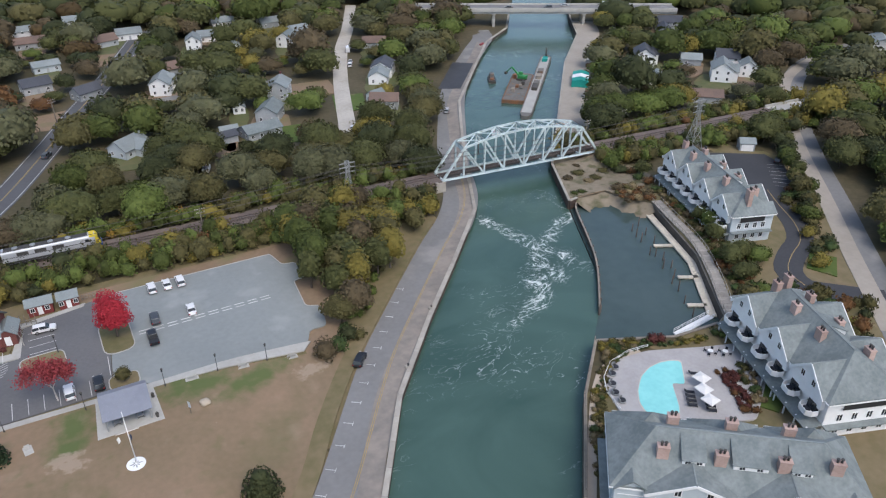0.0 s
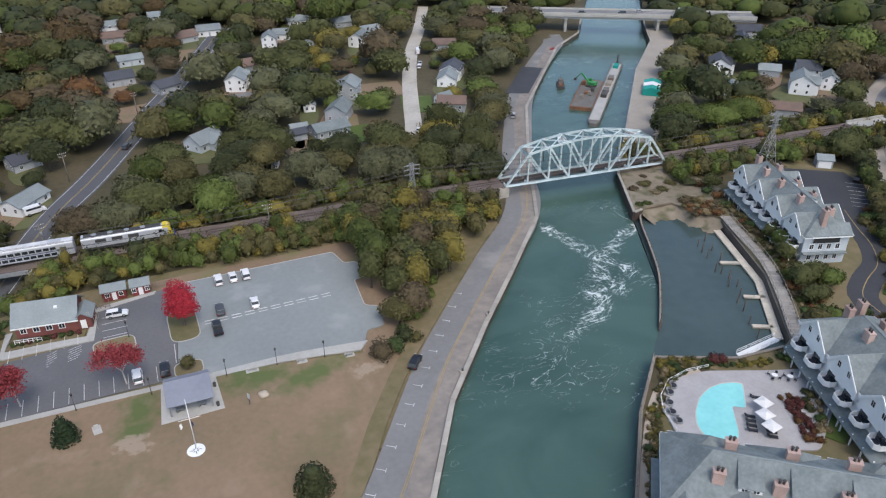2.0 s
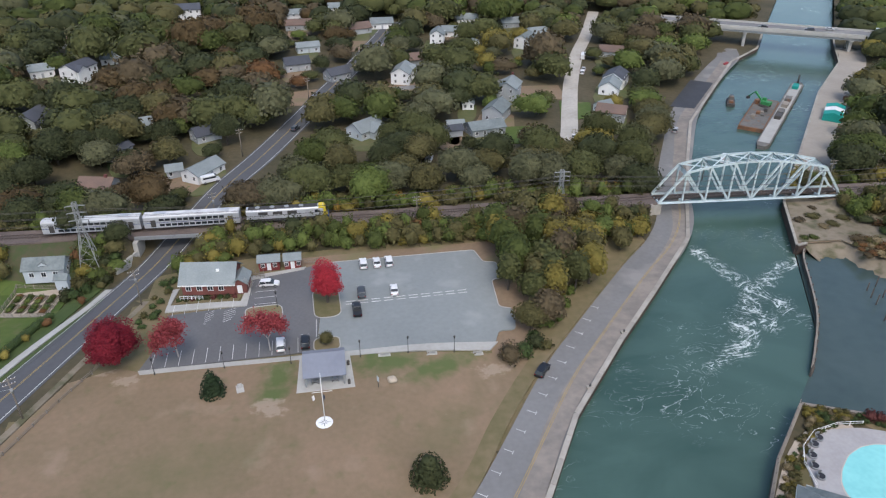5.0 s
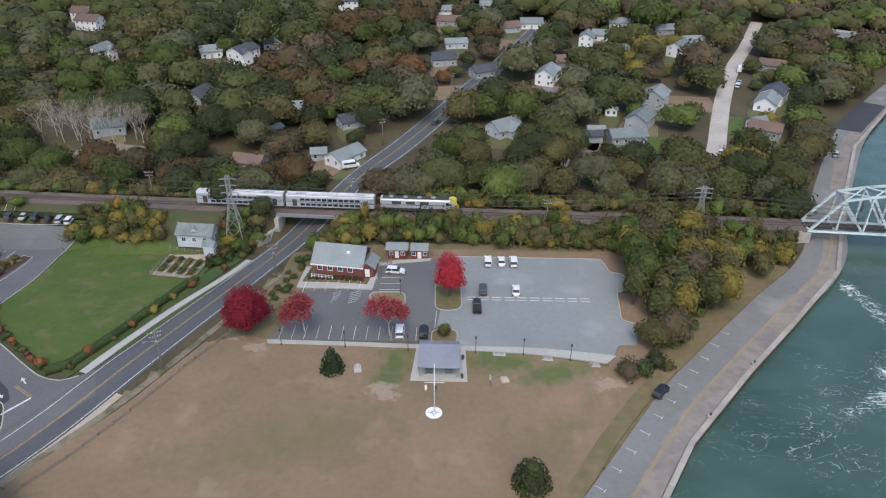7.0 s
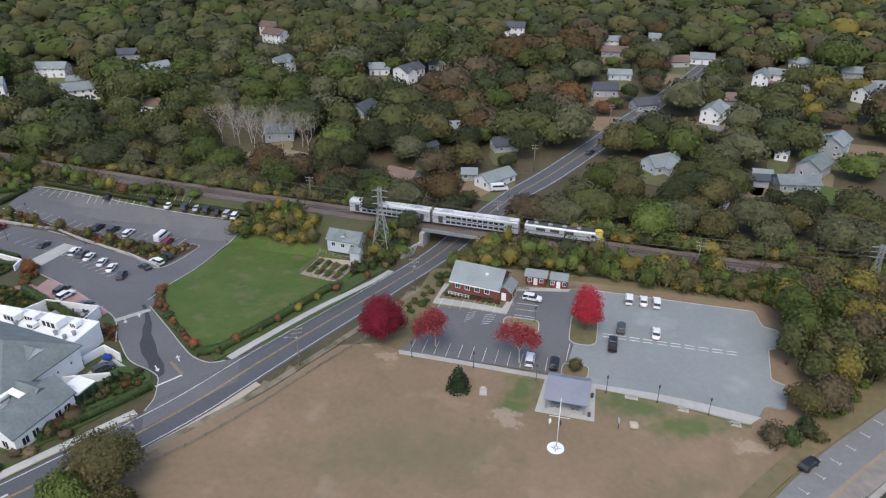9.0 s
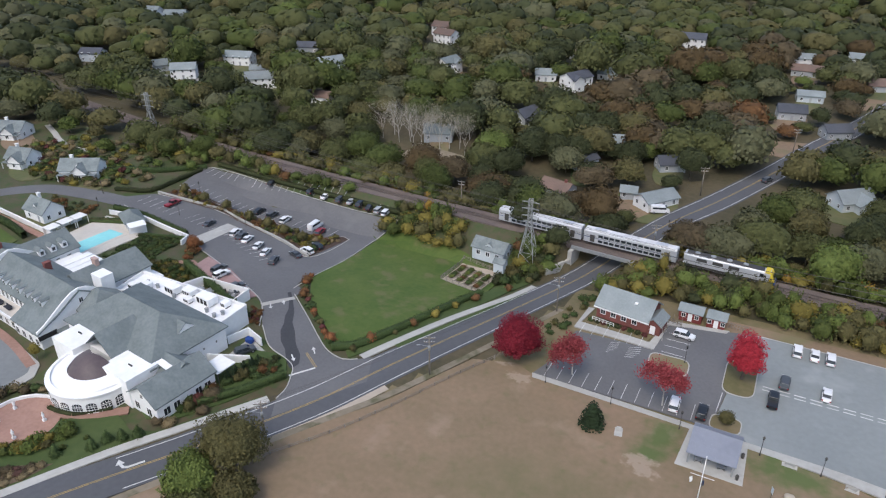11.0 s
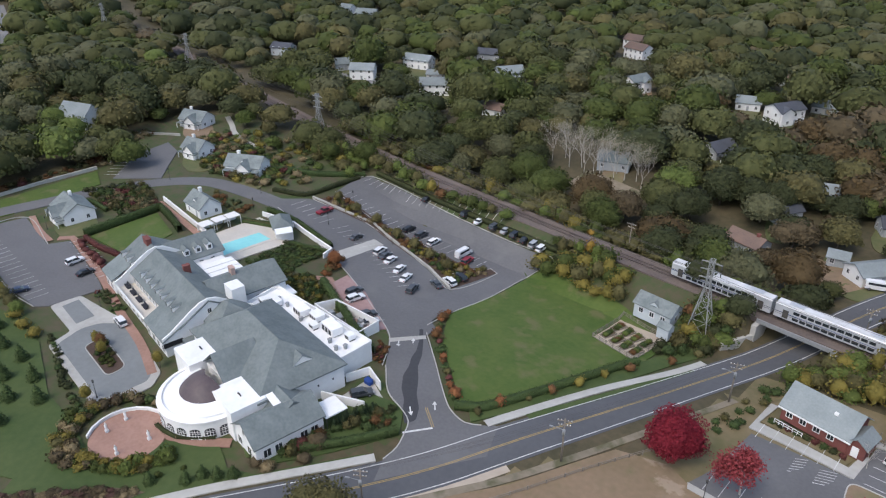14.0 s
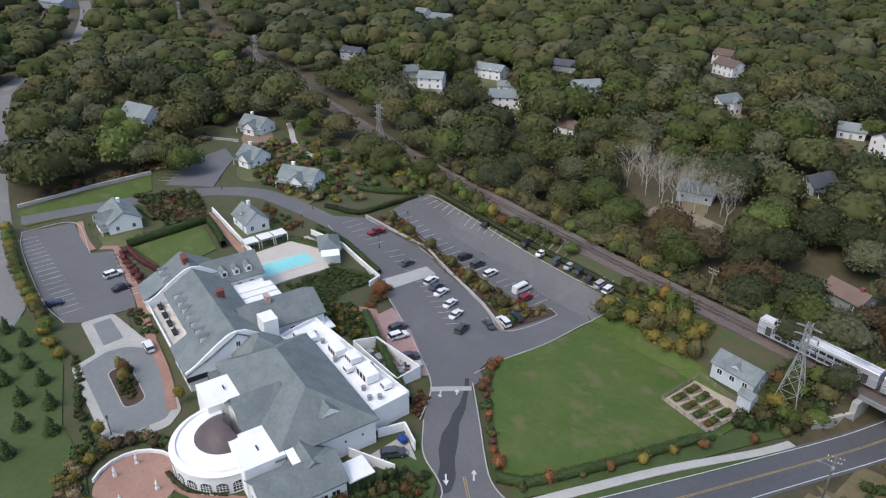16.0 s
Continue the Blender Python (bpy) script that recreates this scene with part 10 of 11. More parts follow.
def bare_tree(x, y, H, seed, label, spread=0.5, leaf=None, group="", material=None, name="bare_tree", last=4, stout=0.017):
    """A leafless or nearly leafless tree built limb by limb."""
    rng = random.Random(seed)
    bm = bmesh.new()
    tips = []

    def grow(p, d, L, r, depth):
        q = p + d * L
        rod(bm, p, q, r, r * 0.6, 5 if depth < 2 else 4 if depth < 4 else 3, False)
        if depth == last:
            tips.append(q)
            return
        for i in range(3 if depth < 3 else 2):
            dd = (d + Vector((rng.uniform(-1, 1), rng.uniform(-1, 1), rng.uniform(-0.1, 0.7))) * spread * 1.25).normalized()
            grow(q, dd, L * rng.uniform(0.62, 0.85), r * 0.55, depth + 1)

    grow(Vector((0, 0, -0.2)), Vector((rng.uniform(-0.1, 0.1), rng.uniform(-0.1, 0.1), 1)).normalized(), H * 0.3, H * stout, 0)
    ob = empty(name, pose(x, y, gz(x, y)), label, "tree", group)
    part("bough", bm, material or M["bark_grey"], ob)
    if leaf:
        r = np.random.default_rng(seed)
        V, Q = [], []
        for p in tips:
            for k in range(leaf[1]):
                c = np.array(p[:]) + r.normal(size=3) * H * 0.062
                t, b = r.normal(size=3), r.normal(size=3)
                t, b = t / np.linalg.norm(t), b / np.linalg.norm(b)
                s = leaf[2]
                V.append(np.array([c + t * s, c + b * s, c - t * s, c - b * s]))
                Q.append([len(V) * 4 - 4 + j for j in range(4)])
        piece("leaves", to_mesh("leaves", np.vstack(V), np.zeros((0, 3), int), np.array(Q), [M["leaf_" + leaf[0]]]), Matrix(), ob)
    return ob


def joined_woods(name, spots, protos, leaves, label, category="woodland"):
    """Many trees as one stuff object; spots are x, y, scale across, scale up, turn, leaf index, proto index."""
    V, T, Q, tm, qm = [], [], [], [], []
    n = 0
    xs, ys = np.array([s[0] for s in spots]), np.array([s[1] for s in spots])
    zs = heights(xs, ys)
    for (x, y, sx, sz, a, li, pi), z in zip(spots, zs):
        v, t, q = protos[pi]
        c, s = math.cos(a), math.sin(a)
        w = np.empty_like(v)
        w[:, 0] = (v[:, 0] * c - v[:, 1] * s) * sx + x
        w[:, 1] = (v[:, 0] * s + v[:, 1] * c) * sx + y
        w[:, 2] = v[:, 2] * sz + z
        V.append(w)
        T.append(t + n)
        Q.append(q + n)
        tm.append(np.full(len(t), li))
        qm.append(np.full(len(q), li))
        n += len(v)
    me = to_mesh(name, np.vstack(V), np.vstack(T), np.vstack(Q), [M["leaf_" + k] for k in leaves], np.concatenate(tm), np.concatenate(qm))
    ob = new(name, me)
    return tagged(ob, label, category, "", "stuff")


def scatter(x0, x1, y0, y1, gap, seed):
    """Even but irregular spots: a jittered hexagon grid."""
    r = np.random.default_rng(seed)
    out = []
    row = 0
    y = y0
    while y < y1:
        xs = np.arange(x0 + (row % 2) * gap * 0.5, x1, gap)
        out.append(np.stack([xs, np.full(len(xs), y)], 1))
        y += gap * 0.87
        row += 1
    p = np.vstack(out)
    return p + r.uniform(-0.36, 0.36, p.shape) * gap


CLEAR_LINES = [(HWY, 7.0), (CANAL_RD, 8.5), (QUAY_W, 7.5), (RAIL, 7.5), ([(84, 222), (90, 236), (99, 262), (111, 295), (128, 336), (146, 372), (170, 425)], 7.5),
               ([(430, 236), (375, 220), (320, 212), (285, 197), (252, 172), (221, 141), (196, 113), (172.5, 87.5), (150, 62), (120, 30)], 6.4),
               ([(183, 126), (177.5, 117), (172.5, 108), (165.5, 100.5), (157, 96.5), (149.5, 91.5), (147.5, 85), (152, 79.5), (160, 72)], 7.0),
               ([(-192, 52), (-198, 62), (-250, 71.5), (-300, 82), (-399.1, 107.1), (-433.8, 129.3), (-462.4, 152.6), (-511.8, 175.3), (-577.4, 200.1), (-646.9, 221.2)], 10.5),
               ([(-300, 262), (-282, 268), (-262, 262), (-240, 268), (-222, 300)], 6.0), (BANK_E, 4.0), ([(142, 178), (168, 207), (216, 266), (253, 305), (268, 328)], 11), ([(3, 296), (40, 300), (90, 302)], 5.5),
               ([(190, 388), (330, 300)], 13), ([(-33, 205), (-21.8, 231), (-13, 252.5)], 8.5), ([(-25, 214), (-14, 233), (-6, 250)], 8.5), ([(-146, 241), (-128, 237), (-112, 236)], 9), ([(150, 175.5), (235, 171)], 11.5)]
CLEAR_AREAS = [
    WATER_POLY,
    [(-120, 10), (-97, 64), (-66, 112), (-48, 158), (-40, 187), (20, 183), (97, 180), (97, 160), (60, 100), (0, 30)],
    [(-330, 20), (-330, 60), (-262, 84), (-268, 124), (-246, 130), (-280, 140), (-294, 152), (-292, 178), (-262, 190), (-226, 182), (-190, 190), (-108, 186), (-60, 180), (-51, 165), (-64, 118), (-88, 70), (-128, 8), (-150, 8)],
    [(40, 20), (70, 90), (120, 84), (152, 140), (150, 158), (190, 162), (210, 146), (196, 118), (176, 100), (170, 70), (120, 20)],
    [(-14, 286), (-2, 284), (6, 296), (2, 305), (-12, 302)], [(80, 275), (102, 274), (104, 292), (84, 294)], [(14, 362), (36, 360), (38, 380), (16, 382)], [(-8, 234), (10, 232), (12, 247), (-4, 249)], [(-62, 212), (-40, 210), (-32, 226), (-58, 230)],
    [(90, 250), (105, 248), (112, 268), (98, 273)], [(58, 230), (84, 228), (86, 246), (64, 249)], [(-82, 220), (-64, 220), (-64, 231), (-82, 231)], [(-136, 227), (-111, 225), (-109, 237), (-135, 241)],
    [(139, 150), (128, 150), (126, 152), (140, 178), (150, 170), (150, 150)],
]


def yard_axis(hx, hy):
    """From a house towards the water side, where its open yard lies, and the yard's length."""
    u = Vector((-6 - hx, 18 - hy))
    return u.normalized(), u.length * 0.1


def free_spots(p, spare=0.0):
    x, y = p[:, 0], p[:, 1]
    ok = np.ones(len(p), bool)
    for line, d in CLEAR_LINES:
        ok &= seg_dist(x, y, line) > d + spare
    for poly in CLEAR_AREAS:
        ok &= ~inside(x, y, poly)
    for hx, hy, hr in HOUSE_SPOTS:
        ok &= np.hypot(x - hx, (y - hy + 2.5) * 0.85) > hr
        u, L = yard_axis(hx, hy)
        along, off = (x - hx) * u.x + (y - hy) * u.y, np.abs(-(x - hx) * u.y + (y - hy) * u.x)
        ok &= ~((along > 0) & (along < L * 0.55) & (off < hr * 0.62))
    return p[ok]


def young_growth(x, y):
    """True where the wood thins out towards a yard."""
    for hx, hy, hr in HOUSE_SPOTS:
        u, L = yard_axis(hx, hy)
        along, off = (x - hx) * u.x + (y - hy) * u.y, abs(-(x - hx) * u.y + (y - hy) * u.x)
        if 0 < along < L * 1.1 and off < hr * 0.85:
            return True
    return False


def build_yards():
    kinds = [("dry_grass", "worn brown grass yard of a house"), ("yard_grass", "rough green grass yard of a house"), ("yard_grass", "patchy green grass yard of a house")]
    for k, (hx, hy, hr) in enumerate(HOUSE_SPOTS):
        if math.hypot(hx, hy) > 420:
            continue
        u, L = yard_axis(hx, hy)
        s = Vector((-u.y, u.x))
        c = Vector((hx, hy))
        w, e = hr * 0.78, L * 0.6 + 1
        poly = [c - u * 4 - s * w * 0.8, c + u * e * 0.5 - s * w, c + u * e - s * w * 0.6, c + u * e * 1.05 + s * w * 0.5, c + u * e * 0.6 + s * w * 0.95, c - u * 4 + s * w * 0.85]
        name, lab = kinds[(k * 7 + k // 3) % 3 if k % 4 else 1]
        sheet("yard", rounded([tuple(q) for q in poly], 3.0, 4), M[name], 0.03, label=lab, category="yard")


BUSH_PROTO = [crown_arrays(400 + k, 1.0, 1.0, 0.0, 8, 125, 0.26, 0.8, 0.6, 2, 0.3, 0.16) for k in range(5)]


def build_woods():
    rng = np.random.default_rng(5)
    p = scatter(-800, 720, 60, 800, 12.0, 3)
    d0 = np.hypot(p[:, 0] + 8, p[:, 1] - 15)
    p = p[(d0 < 480) | (rng.random(len(p)) < 0.8)]
    p = free_spots(p)
    dist = np.hypot(p[:, 0] + 8, p[:, 1] - 15)
    ang = np.degrees(np.arctan2(-(p[:, 0] + 0), p[:, 1]))
    p = p[(dist < 760) & (ang > -70) & (ang < 92)]
    dist = np.hypot(p[:, 0] + 8, p[:, 1] - 15)
    # named trees: the belt nearest the railway and the banks
    nearest = np.where(((p[:, 1] < 250) & (p[:, 0] > -190) & (p[:, 0] < 150)) | ((p[:, 0] > 150) & (p[:, 0] < 230) & (p[:, 1] < 200)))[0][:300]
    leaves = ["deep", "oak", "moss", "sage", "olive", "light", "umber", "gold", "amber", "rust", "russet"]
    share = np.cumsum([0.25, 0.27, 0.16, 0.09, 0.12, 0.03, 0.04, 0.015, 0.01, 0.015])

    def pick(x, y):
        if abs(x + 14) < 20 and abs(y - 290) < 26 and rng.random() < 0.7:
            return 9 if rng.random() < 0.6 else 6
        if ((-125 < x < -18 and 190 < y < 345) or (-70 < x < 30 and 300 < y < 480)) and rng.random() < 0.6:
            return int(rng.choice([0, 0, 0, 10, 6]))
        if x > 60 and rng.random() < 0.55:
            return int(rng.choice([1, 2, 4, 4, 5, 6, 7, 1]))
        u = rng.random() * 0.8 + 0.2 * (noise.noise((x * 0.02, y * 0.02, 2.0)) * 0.5 + 0.5)
        return int(np.searchsorted(share, min(u, 0.999)))

    names = {"oak": "broad green oak beginning to turn", "deep": "dark green oak in full leaf", "olive": "olive-brown oak turning with autumn", "light": "light green leafy oak tree", "gold": "yellow-leaved autumn tree by the railway", "rust": "rust-brown autumn oak tree", "moss": "moss-green spreading leafy tree", "sage": "grey-green oak with thinning leaves", "umber": "dull brown oak losing its leaves", "amber": "amber-yellow autumn maple tree", "russet": "dark russet oak in late leaf"}
    taken = set(nearest.tolist())
    for i in nearest:
        x, y = p[i]
        leaf = leaves[pick(x, y)]
        R, H = rng.uniform(5.4, 8.8), rng.uniform(8.5, 13.5)
        if young_growth(x, y):
            R, H = R * 0.5, H * 0.42
        tree(float(x), float(y), leaf, R, H, int(rng.integers(0, 4)), names[leaf], "trees of the wooded belt", cards=1250, size=0.72, blobs=38, level=3)
    mids = [crown_arrays(100 + k, 7.8, 11.8, 2.2, 26, 430, 1.1) for k in range(8)]
    fars = [crown_arrays(200 + k, 8.0, 11.6, 2.2, 16, 66, 2.0, core=0.92, stray=0.4) for k in range(6)]
    a, b = [], []
    for i in range(len(p)):
        if i in taken:
            continue
        x, y = p[i]
        s = float(np.clip(rng.normal(1.0, 0.24), 0.5, 1.55))
        up = rng.uniform(0.8, 1.15)
        if dist[i] < 430 and young_growth(x, y):
            s, up = s * 0.55, up * 0.8
        (a if dist[i] < 400 else b).append((x, y, s, s * up, rng.uniform(0, 6.28), pick(x, y), int(rng.integers(0, 8 if dist[i] < 400 else 6))))
    joined_woods("woodland", a, mids, leaves, "mixed oak wood in early autumn colours")
    joined_woods("far_woodland", b, fars, leaves, "distant oak wood, green and brown")
    # thickets
    th = scatter(-230, 260, 150, 222, 3.2, 8)
    d = seg_dist(th[:, 0], th[:, 1], RAIL)
    south = th[:, 1] < np.array([rail_point(q) for q in th[:, 0]])
    ok = (d > 4.6) & (d < np.where(south, 17, 13)) & (seg_dist(th[:, 0], th[:, 1], HWY) > 8) & (seg_dist(th[:, 0], th[:, 1], CANAL_RD) > 8) & ~inside(th[:, 0], th[:, 1], WATER_POLY)
    for poly in (LOT_A, [(-40, 128), (-40, 164.5), (-4, 164.5), (44, 164), (46, 120)], [(-109.6, 184.5), (-109.4, 174), (-64, 172), (-60, 160), (-140, 140), (-192, 150), (-192, 188)], CLEAR_AREAS[3], CLEAR_AREAS[-1], [(-82, 172), (-82, 183), (-68, 181), (-64, 170)]):
        ok &= ~inside(th[:, 0], th[:, 1], poly)
    th = th[ok]
    bl = ["moss", "olive", "light", "gold", "rust", "deep", "amber"]
    bp = [crown_arrays(300 + k, 2.7, 4.2, 0.0, 12, 150, 0.52, 0.78, 0.6, 2, 0.34, 0.22) for k in range(5)]
    rows = [(x, y, rng.uniform(0.7, 1.35), rng.uniform(0.55, 1.6), rng.uniform(0, 6.28), int(rng.choice(7, p=[0.16, 0.36, 0.24, 0.15, 0.01, 0.06, 0.02])), int(rng.integers(0, 5))) for x, y in th]
    joined_woods("thicket", rows, bp, bl, "tangled yellow-green shrubs along the railway", "thicket")


def build_clump():
    """The stand of trees between the parking lot and the canal road."""
    rng = np.random.default_rng(12)
    poly = [(44, 161), (43.5, 150), (41.5, 140), (44, 128), (50, 129), (60, 139), (74, 155), (88, 164), (92, 169), (60, 174), (44, 172)]
    q = scatter(40, 95, 126, 176, 5.6, 21)
    q = q[inside(q[:, 0], q[:, 1], poly)]
    for x, y in q:
        gold = x > 66 and y > 156
        leaf = str(rng.choice(["gold", "olive", "light"] if gold else ["olive", "oak", "olive", "umber", "moss", "gold"]))
        if gold:
            tree(float(x), float(y), leaf, rng.uniform(3.2, 4.4), rng.uniform(5.5, 8), int(rng.integers(0, 3)), "yellowing tree on the railway bank", "trees by the canal road", cards=380, size=0.75)
        else:
            tree(float(x), float(y), leaf, rng.uniform(3.6, 5.0), rng.uniform(9, 13.5), int(rng.integers(0, 4)), "tall green tree between lot and canal road", "trees by the canal road", cards=420, size=0.8)
    bush(36.2, 117.8, "umber", 3.0, 4.2, "dark reddish-brown rounded shrub at the field edge", cards=380, size=0.5, kind=3)
    bush(39.8, 118.8, "hedge", 2.4, 3.6, "green shrub at the field edge", cards=260, size=0.5, kind=4)
    bush(43.3, 121.8, "deep", 2.6, 3.2, "dark green shrub at the field edge", cards=260, size=0.5, kind=5)
    tree(43.8, 127.5, "olive", 4.3, 7.5, 2, "rounded olive-green tree at the lot's corner", cards=700, size=0.6)
    bare_tree(50, 133, 9, 5, "bare grey branching shrub among the trees", 0.75)
    bare_tree(53, 138.5, 11, 6, "leafless grey-brown tree among the trees", 0.6)


def hedge(pts, w, h, leaf, label, dens=9.0, size=0.3, seed=1, step=3.0):
    """A clipped or loose hedge that follows the land."""
    r = np.random.default_rng(seed)
    line = smooth_line(pts, step) if len(pts) > 2 else [Vector(pts[0]).lerp(Vector(pts[1]), k / 6) for k in range(7)]
    V, T, Q, n = [], [], [], 0
    for a, b in zip(line, line[1:]):
        d = b - a
        L = d.length
        if L < 1e-3:
            continue
        u = d / L
        s = Vector((-u.y, u.x))
        za, zb = gz(a.x, a.y), gz(b.x, b.y)
        q = []
        for p, z in ((a, za), (b, zb)):
            for t, hh in ((-0.45, -0.1), (0.45, -0.1), (0.4, 0.92), (-0.4, 0.92)):
                q.append((p.x + s.x * w * t, p.y + s.y * w * t, z + h * hh))
        V.append(np.array(q))
        for f in ((0, 1, 5, 4), (1, 2, 6, 5), (2, 3, 7, 6), (3, 0, 4, 7)):
            T.append((f[0] + n, f[1] + n, f[2] + n))
            T.append((f[0] + n, f[2] + n, f[3] + n))
        n += 8
        for k in range(int(L * (w + 2 * h) * dens)):
            e = r.uniform(0, w + 2 * h)
            t = r.uniform(0, L)
            if e < h:
                off, zz, nn = -w / 2, e, np.array([-s.x, -s.y, 0.3])
            elif e < h + w:
                off, zz, nn = e - h - w / 2, h, np.array([0, 0, 1.0])
            else:
                off, zz, nn = w / 2, e - h - w, np.array([s.x, s.y, 0.3])
            z = za + (zb - za) * t / L
            p = np.array([a.x + u.x * t + s.x * off, a.y + u.y * t + s.y * off, z + zz]) + r.normal(size=3) * 0.1
            nn = nn + r.normal(size=3) * 0.6
            t1 = np.cross(nn, r.normal(size=3))
            t1 /= np.linalg.norm(t1) + 1e-9
            t2 = np.cross(nn / np.linalg.norm(nn), t1)
            g = size * r.uniform(0.6, 1.4)
            V.append(np.array([p + t1 * g / 2, p + t2 * g * 0.4, p - t1 * g / 2, p - t2 * g * 0.4]))
            Q.append([n, n + 1, n + 2, n + 3])
            n += 4
    me = to_mesh("hedge", np.vstack(V), np.array(T), np.array(Q), [M["leaf_" + leaf]])
    return tagged(new("hedge", me), label, "hedge")


def shrubs_along(pts, leaves, gap, R, H, label, seed=1, side=0.0, group="", cards=70, size=0.3):
    r = random.Random(seed)
    line = smooth_line(pts, gap)
    for i, p in enumerate(line):
        s = r.uniform(0.75, 1.3)
        bush(p.x + r.uniform(-0.4, 0.4) + side, p.y + r.uniform(-0.4, 0.4), r.choice(leaves), R * s, H * s * r.uniform(0.8, 1.2), label, cards=cards, size=size, kind=r.randint(0, 2), group=group)


def shrubs_in(poly, leaves, gap, R, H, label, seed=1, group="", cards=70, size=0.3):
    """A bed of shrubs that nobody could count, as one object."""
    xs, ys = [p[0] for p in poly], [p[1] for p in poly]
    q = scatter(min(xs), max(xs), min(ys), max(ys), gap, seed)
    q = q[inside(q[:, 0], q[:, 1], poly)]
    r = random.Random(seed)
    kinds = sorted(set(leaves))
    rows = []
    for x, y in q:
        s = r.uniform(0.7, 1.35)
        rows.append((x, y, R * s, H * s * r.uniform(0.75, 1.25), r.uniform(0, 6.28), kinds.index(r.choice(leaves)), r.randint(0, 4)))
    joined_woods("shrubbery", rows, BUSH_PROTO, kinds, label, "shrubs")


build_yards()
build_woods()
build_clump()

# park trees
tree(-46.4, 128.6, "crimson", 5.2, 12.0, 5, "broad dark crimson maple at the lot's edge", name="maple", cards=6000, size=0.36, blobs=60, z0=0.7, level=3, core=0.84, fringe=0.09)
tree(-1.7, 143.2, "scarlet", 3.7, 12.0, 6, "bright scarlet maple in a grass island", name="maple", cards=3600, size=0.38, blobs=46, z0=1.6, level=3, core=0.8, fringe=0.12)
for x, y, H, sd in ((-33.8, 128.6, 11.5, 7), (-14.6, 127.2, 11.0, 8)):
    bare_tree(x, y, H, sd, "thinning rose-red maple over the parking lot", 0.95, ("rosy", 80, 0.2), "thinning maples", None, "maple")
tree(-2.6, 127.2, "olive", 1.7, 3.6, 9, "young olive-brown tree in a small island", cards=380, size=0.3, blobs=12, z0=0.5)
fir(-25.5, 115.3, 2.5, 6.0, label="dense dark green conifer on the brown grass")
fir(13.6, 88.0, 3.5, 6.2, "deep", "broad rounded evergreen on the brown grass", 700, 0.5, seed=4, round_top=0.42)
for x, y, R, H, lf in ((-78.2, 74.4, 6.4, 12.8, "olive"), (-81.0, 67.0, 5.6, 8.8, "light"), (-73.4, 68.5, 4.2, 6.6, "olive"), (-77, 62, 4.6, 6.4, "oak")):
    tree(x, y, lf, R, H, 11, "large olive-green tree beside the road", cards=4200, size=0.42, blobs=60, level=3, core=0.8)
for k in range(9):
    bush(-36.8 + k * 1.65, 151.6 - k * 0.24, ("hedge", "deep", "burgundy")[k % 3], 0.8, 1.0, "low clipped shrub before the station house", kind=k % 3, group="shrubs by the station house")
shrubs_in([(-46, 140), (-41.5, 139), (-40, 160), (-36, 166), (-42, 164)], ["hedge", "olive", "hedge"], 3.2, 1.3, 1.6, "green shrub on the road bank", 4)
shrubs_in([(44.5, 118), (48, 126), (57, 137), (70, 151), (66, 150), (52, 136), (43, 126)], ["hedge", "olive", "light"], 3.0, 1.5, 1.8, "rough green shrub on the verge", 6)
bare_tree(-19.6, 149.6, 6, 21, "small leafless pale tree by the station house", 0.7)

for x, y, R, H in ((-78.3, 212.5, 7.2, 11), (-61.3, 231.3, 5.2, 9), (-78.7, 243.6, 6.5, 11), (-70.1, 272.5, 7, 12), (-97.0, 225.1, 6, 10), (-87.4, 246.9, 6, 11), (-53.1, 250.2, 5.5, 10), (-70.7, 247.0, 6, 11)):
    tree(x, y, "deep", R, H, 18, "large dark green oak north of the railway", "dark oaks by the railway", cards=1700, size=0.6, blobs=44, level=3)

# pale dead trees north of the railway
for x, y, H, sd in ((-127, 236, 14, 31), (-137, 240, 15, 32), (-120, 240, 14, 33), (-146, 243, 14, 34), (-112, 237, 12, 35), (-132, 243, 15, 36), (-141, 238, 13, 41), (-116, 241, 13, 42), (-123, 238, 14, 43), (-318, 160, 12, 37), (-326, 168, 12, 38), (-155, 248, 11, 39), (-149, 239, 12, 44), (-143.5, 242, 14, 45), (-134, 236.5, 13, 46), (-129, 241, 14, 47), (-124.5, 242.5, 13, 48), (-118, 246, 13, 49), (-131, 238, 13, 50), (-138.5, 243.5, 14, 51)):
    bare_tree(x, y, H, sd, "pale leafless tree at the wood's edge", 0.75, ("pale_twig", 3, 0.16), "pale bare trees", None, "bare_tree", 5, 0.013)

# hotel planting
hedge([(-212.8, 96.2), (-213.4, 119.6)], 1.6, 2.2, "hedge", "tall clipped green hedge round the lawn", seed=2)
hedge([(-213.2, 120), (-204, 118.4), (-194.8, 116)], 1.6, 2.2, "hedge", "tall clipped green hedge beside the brick path", seed=3)
hedge([(-211, 95.4), (-203, 95.4), (-193, 97)], 1.2, 1.3, "burgundy", "dark red-brown hedge below the lawn", seed=4)
shrubs_along([(-209, 93), (-200, 92.4), (-190, 91.5)], ["burgundy"], 2.4, 1.3, 1.7, "round burgundy shrub along the brick path", 5, group="burgundy shrubs by the hotel")
hedge([(-141.2, 125.6), (-130, 121.0), (-120, 117), (-109, 112.8)], 1.7, 2.6, "hedge", "tall green screen hedge behind the hotel", seed=6)
hedge([(-187.5, 187.6), (-150, 184.2), (-107.2, 181.6)], 1.5, 1.3, "deep", "low dark hedge along the railway side of the lot", seed=7, dens=5)
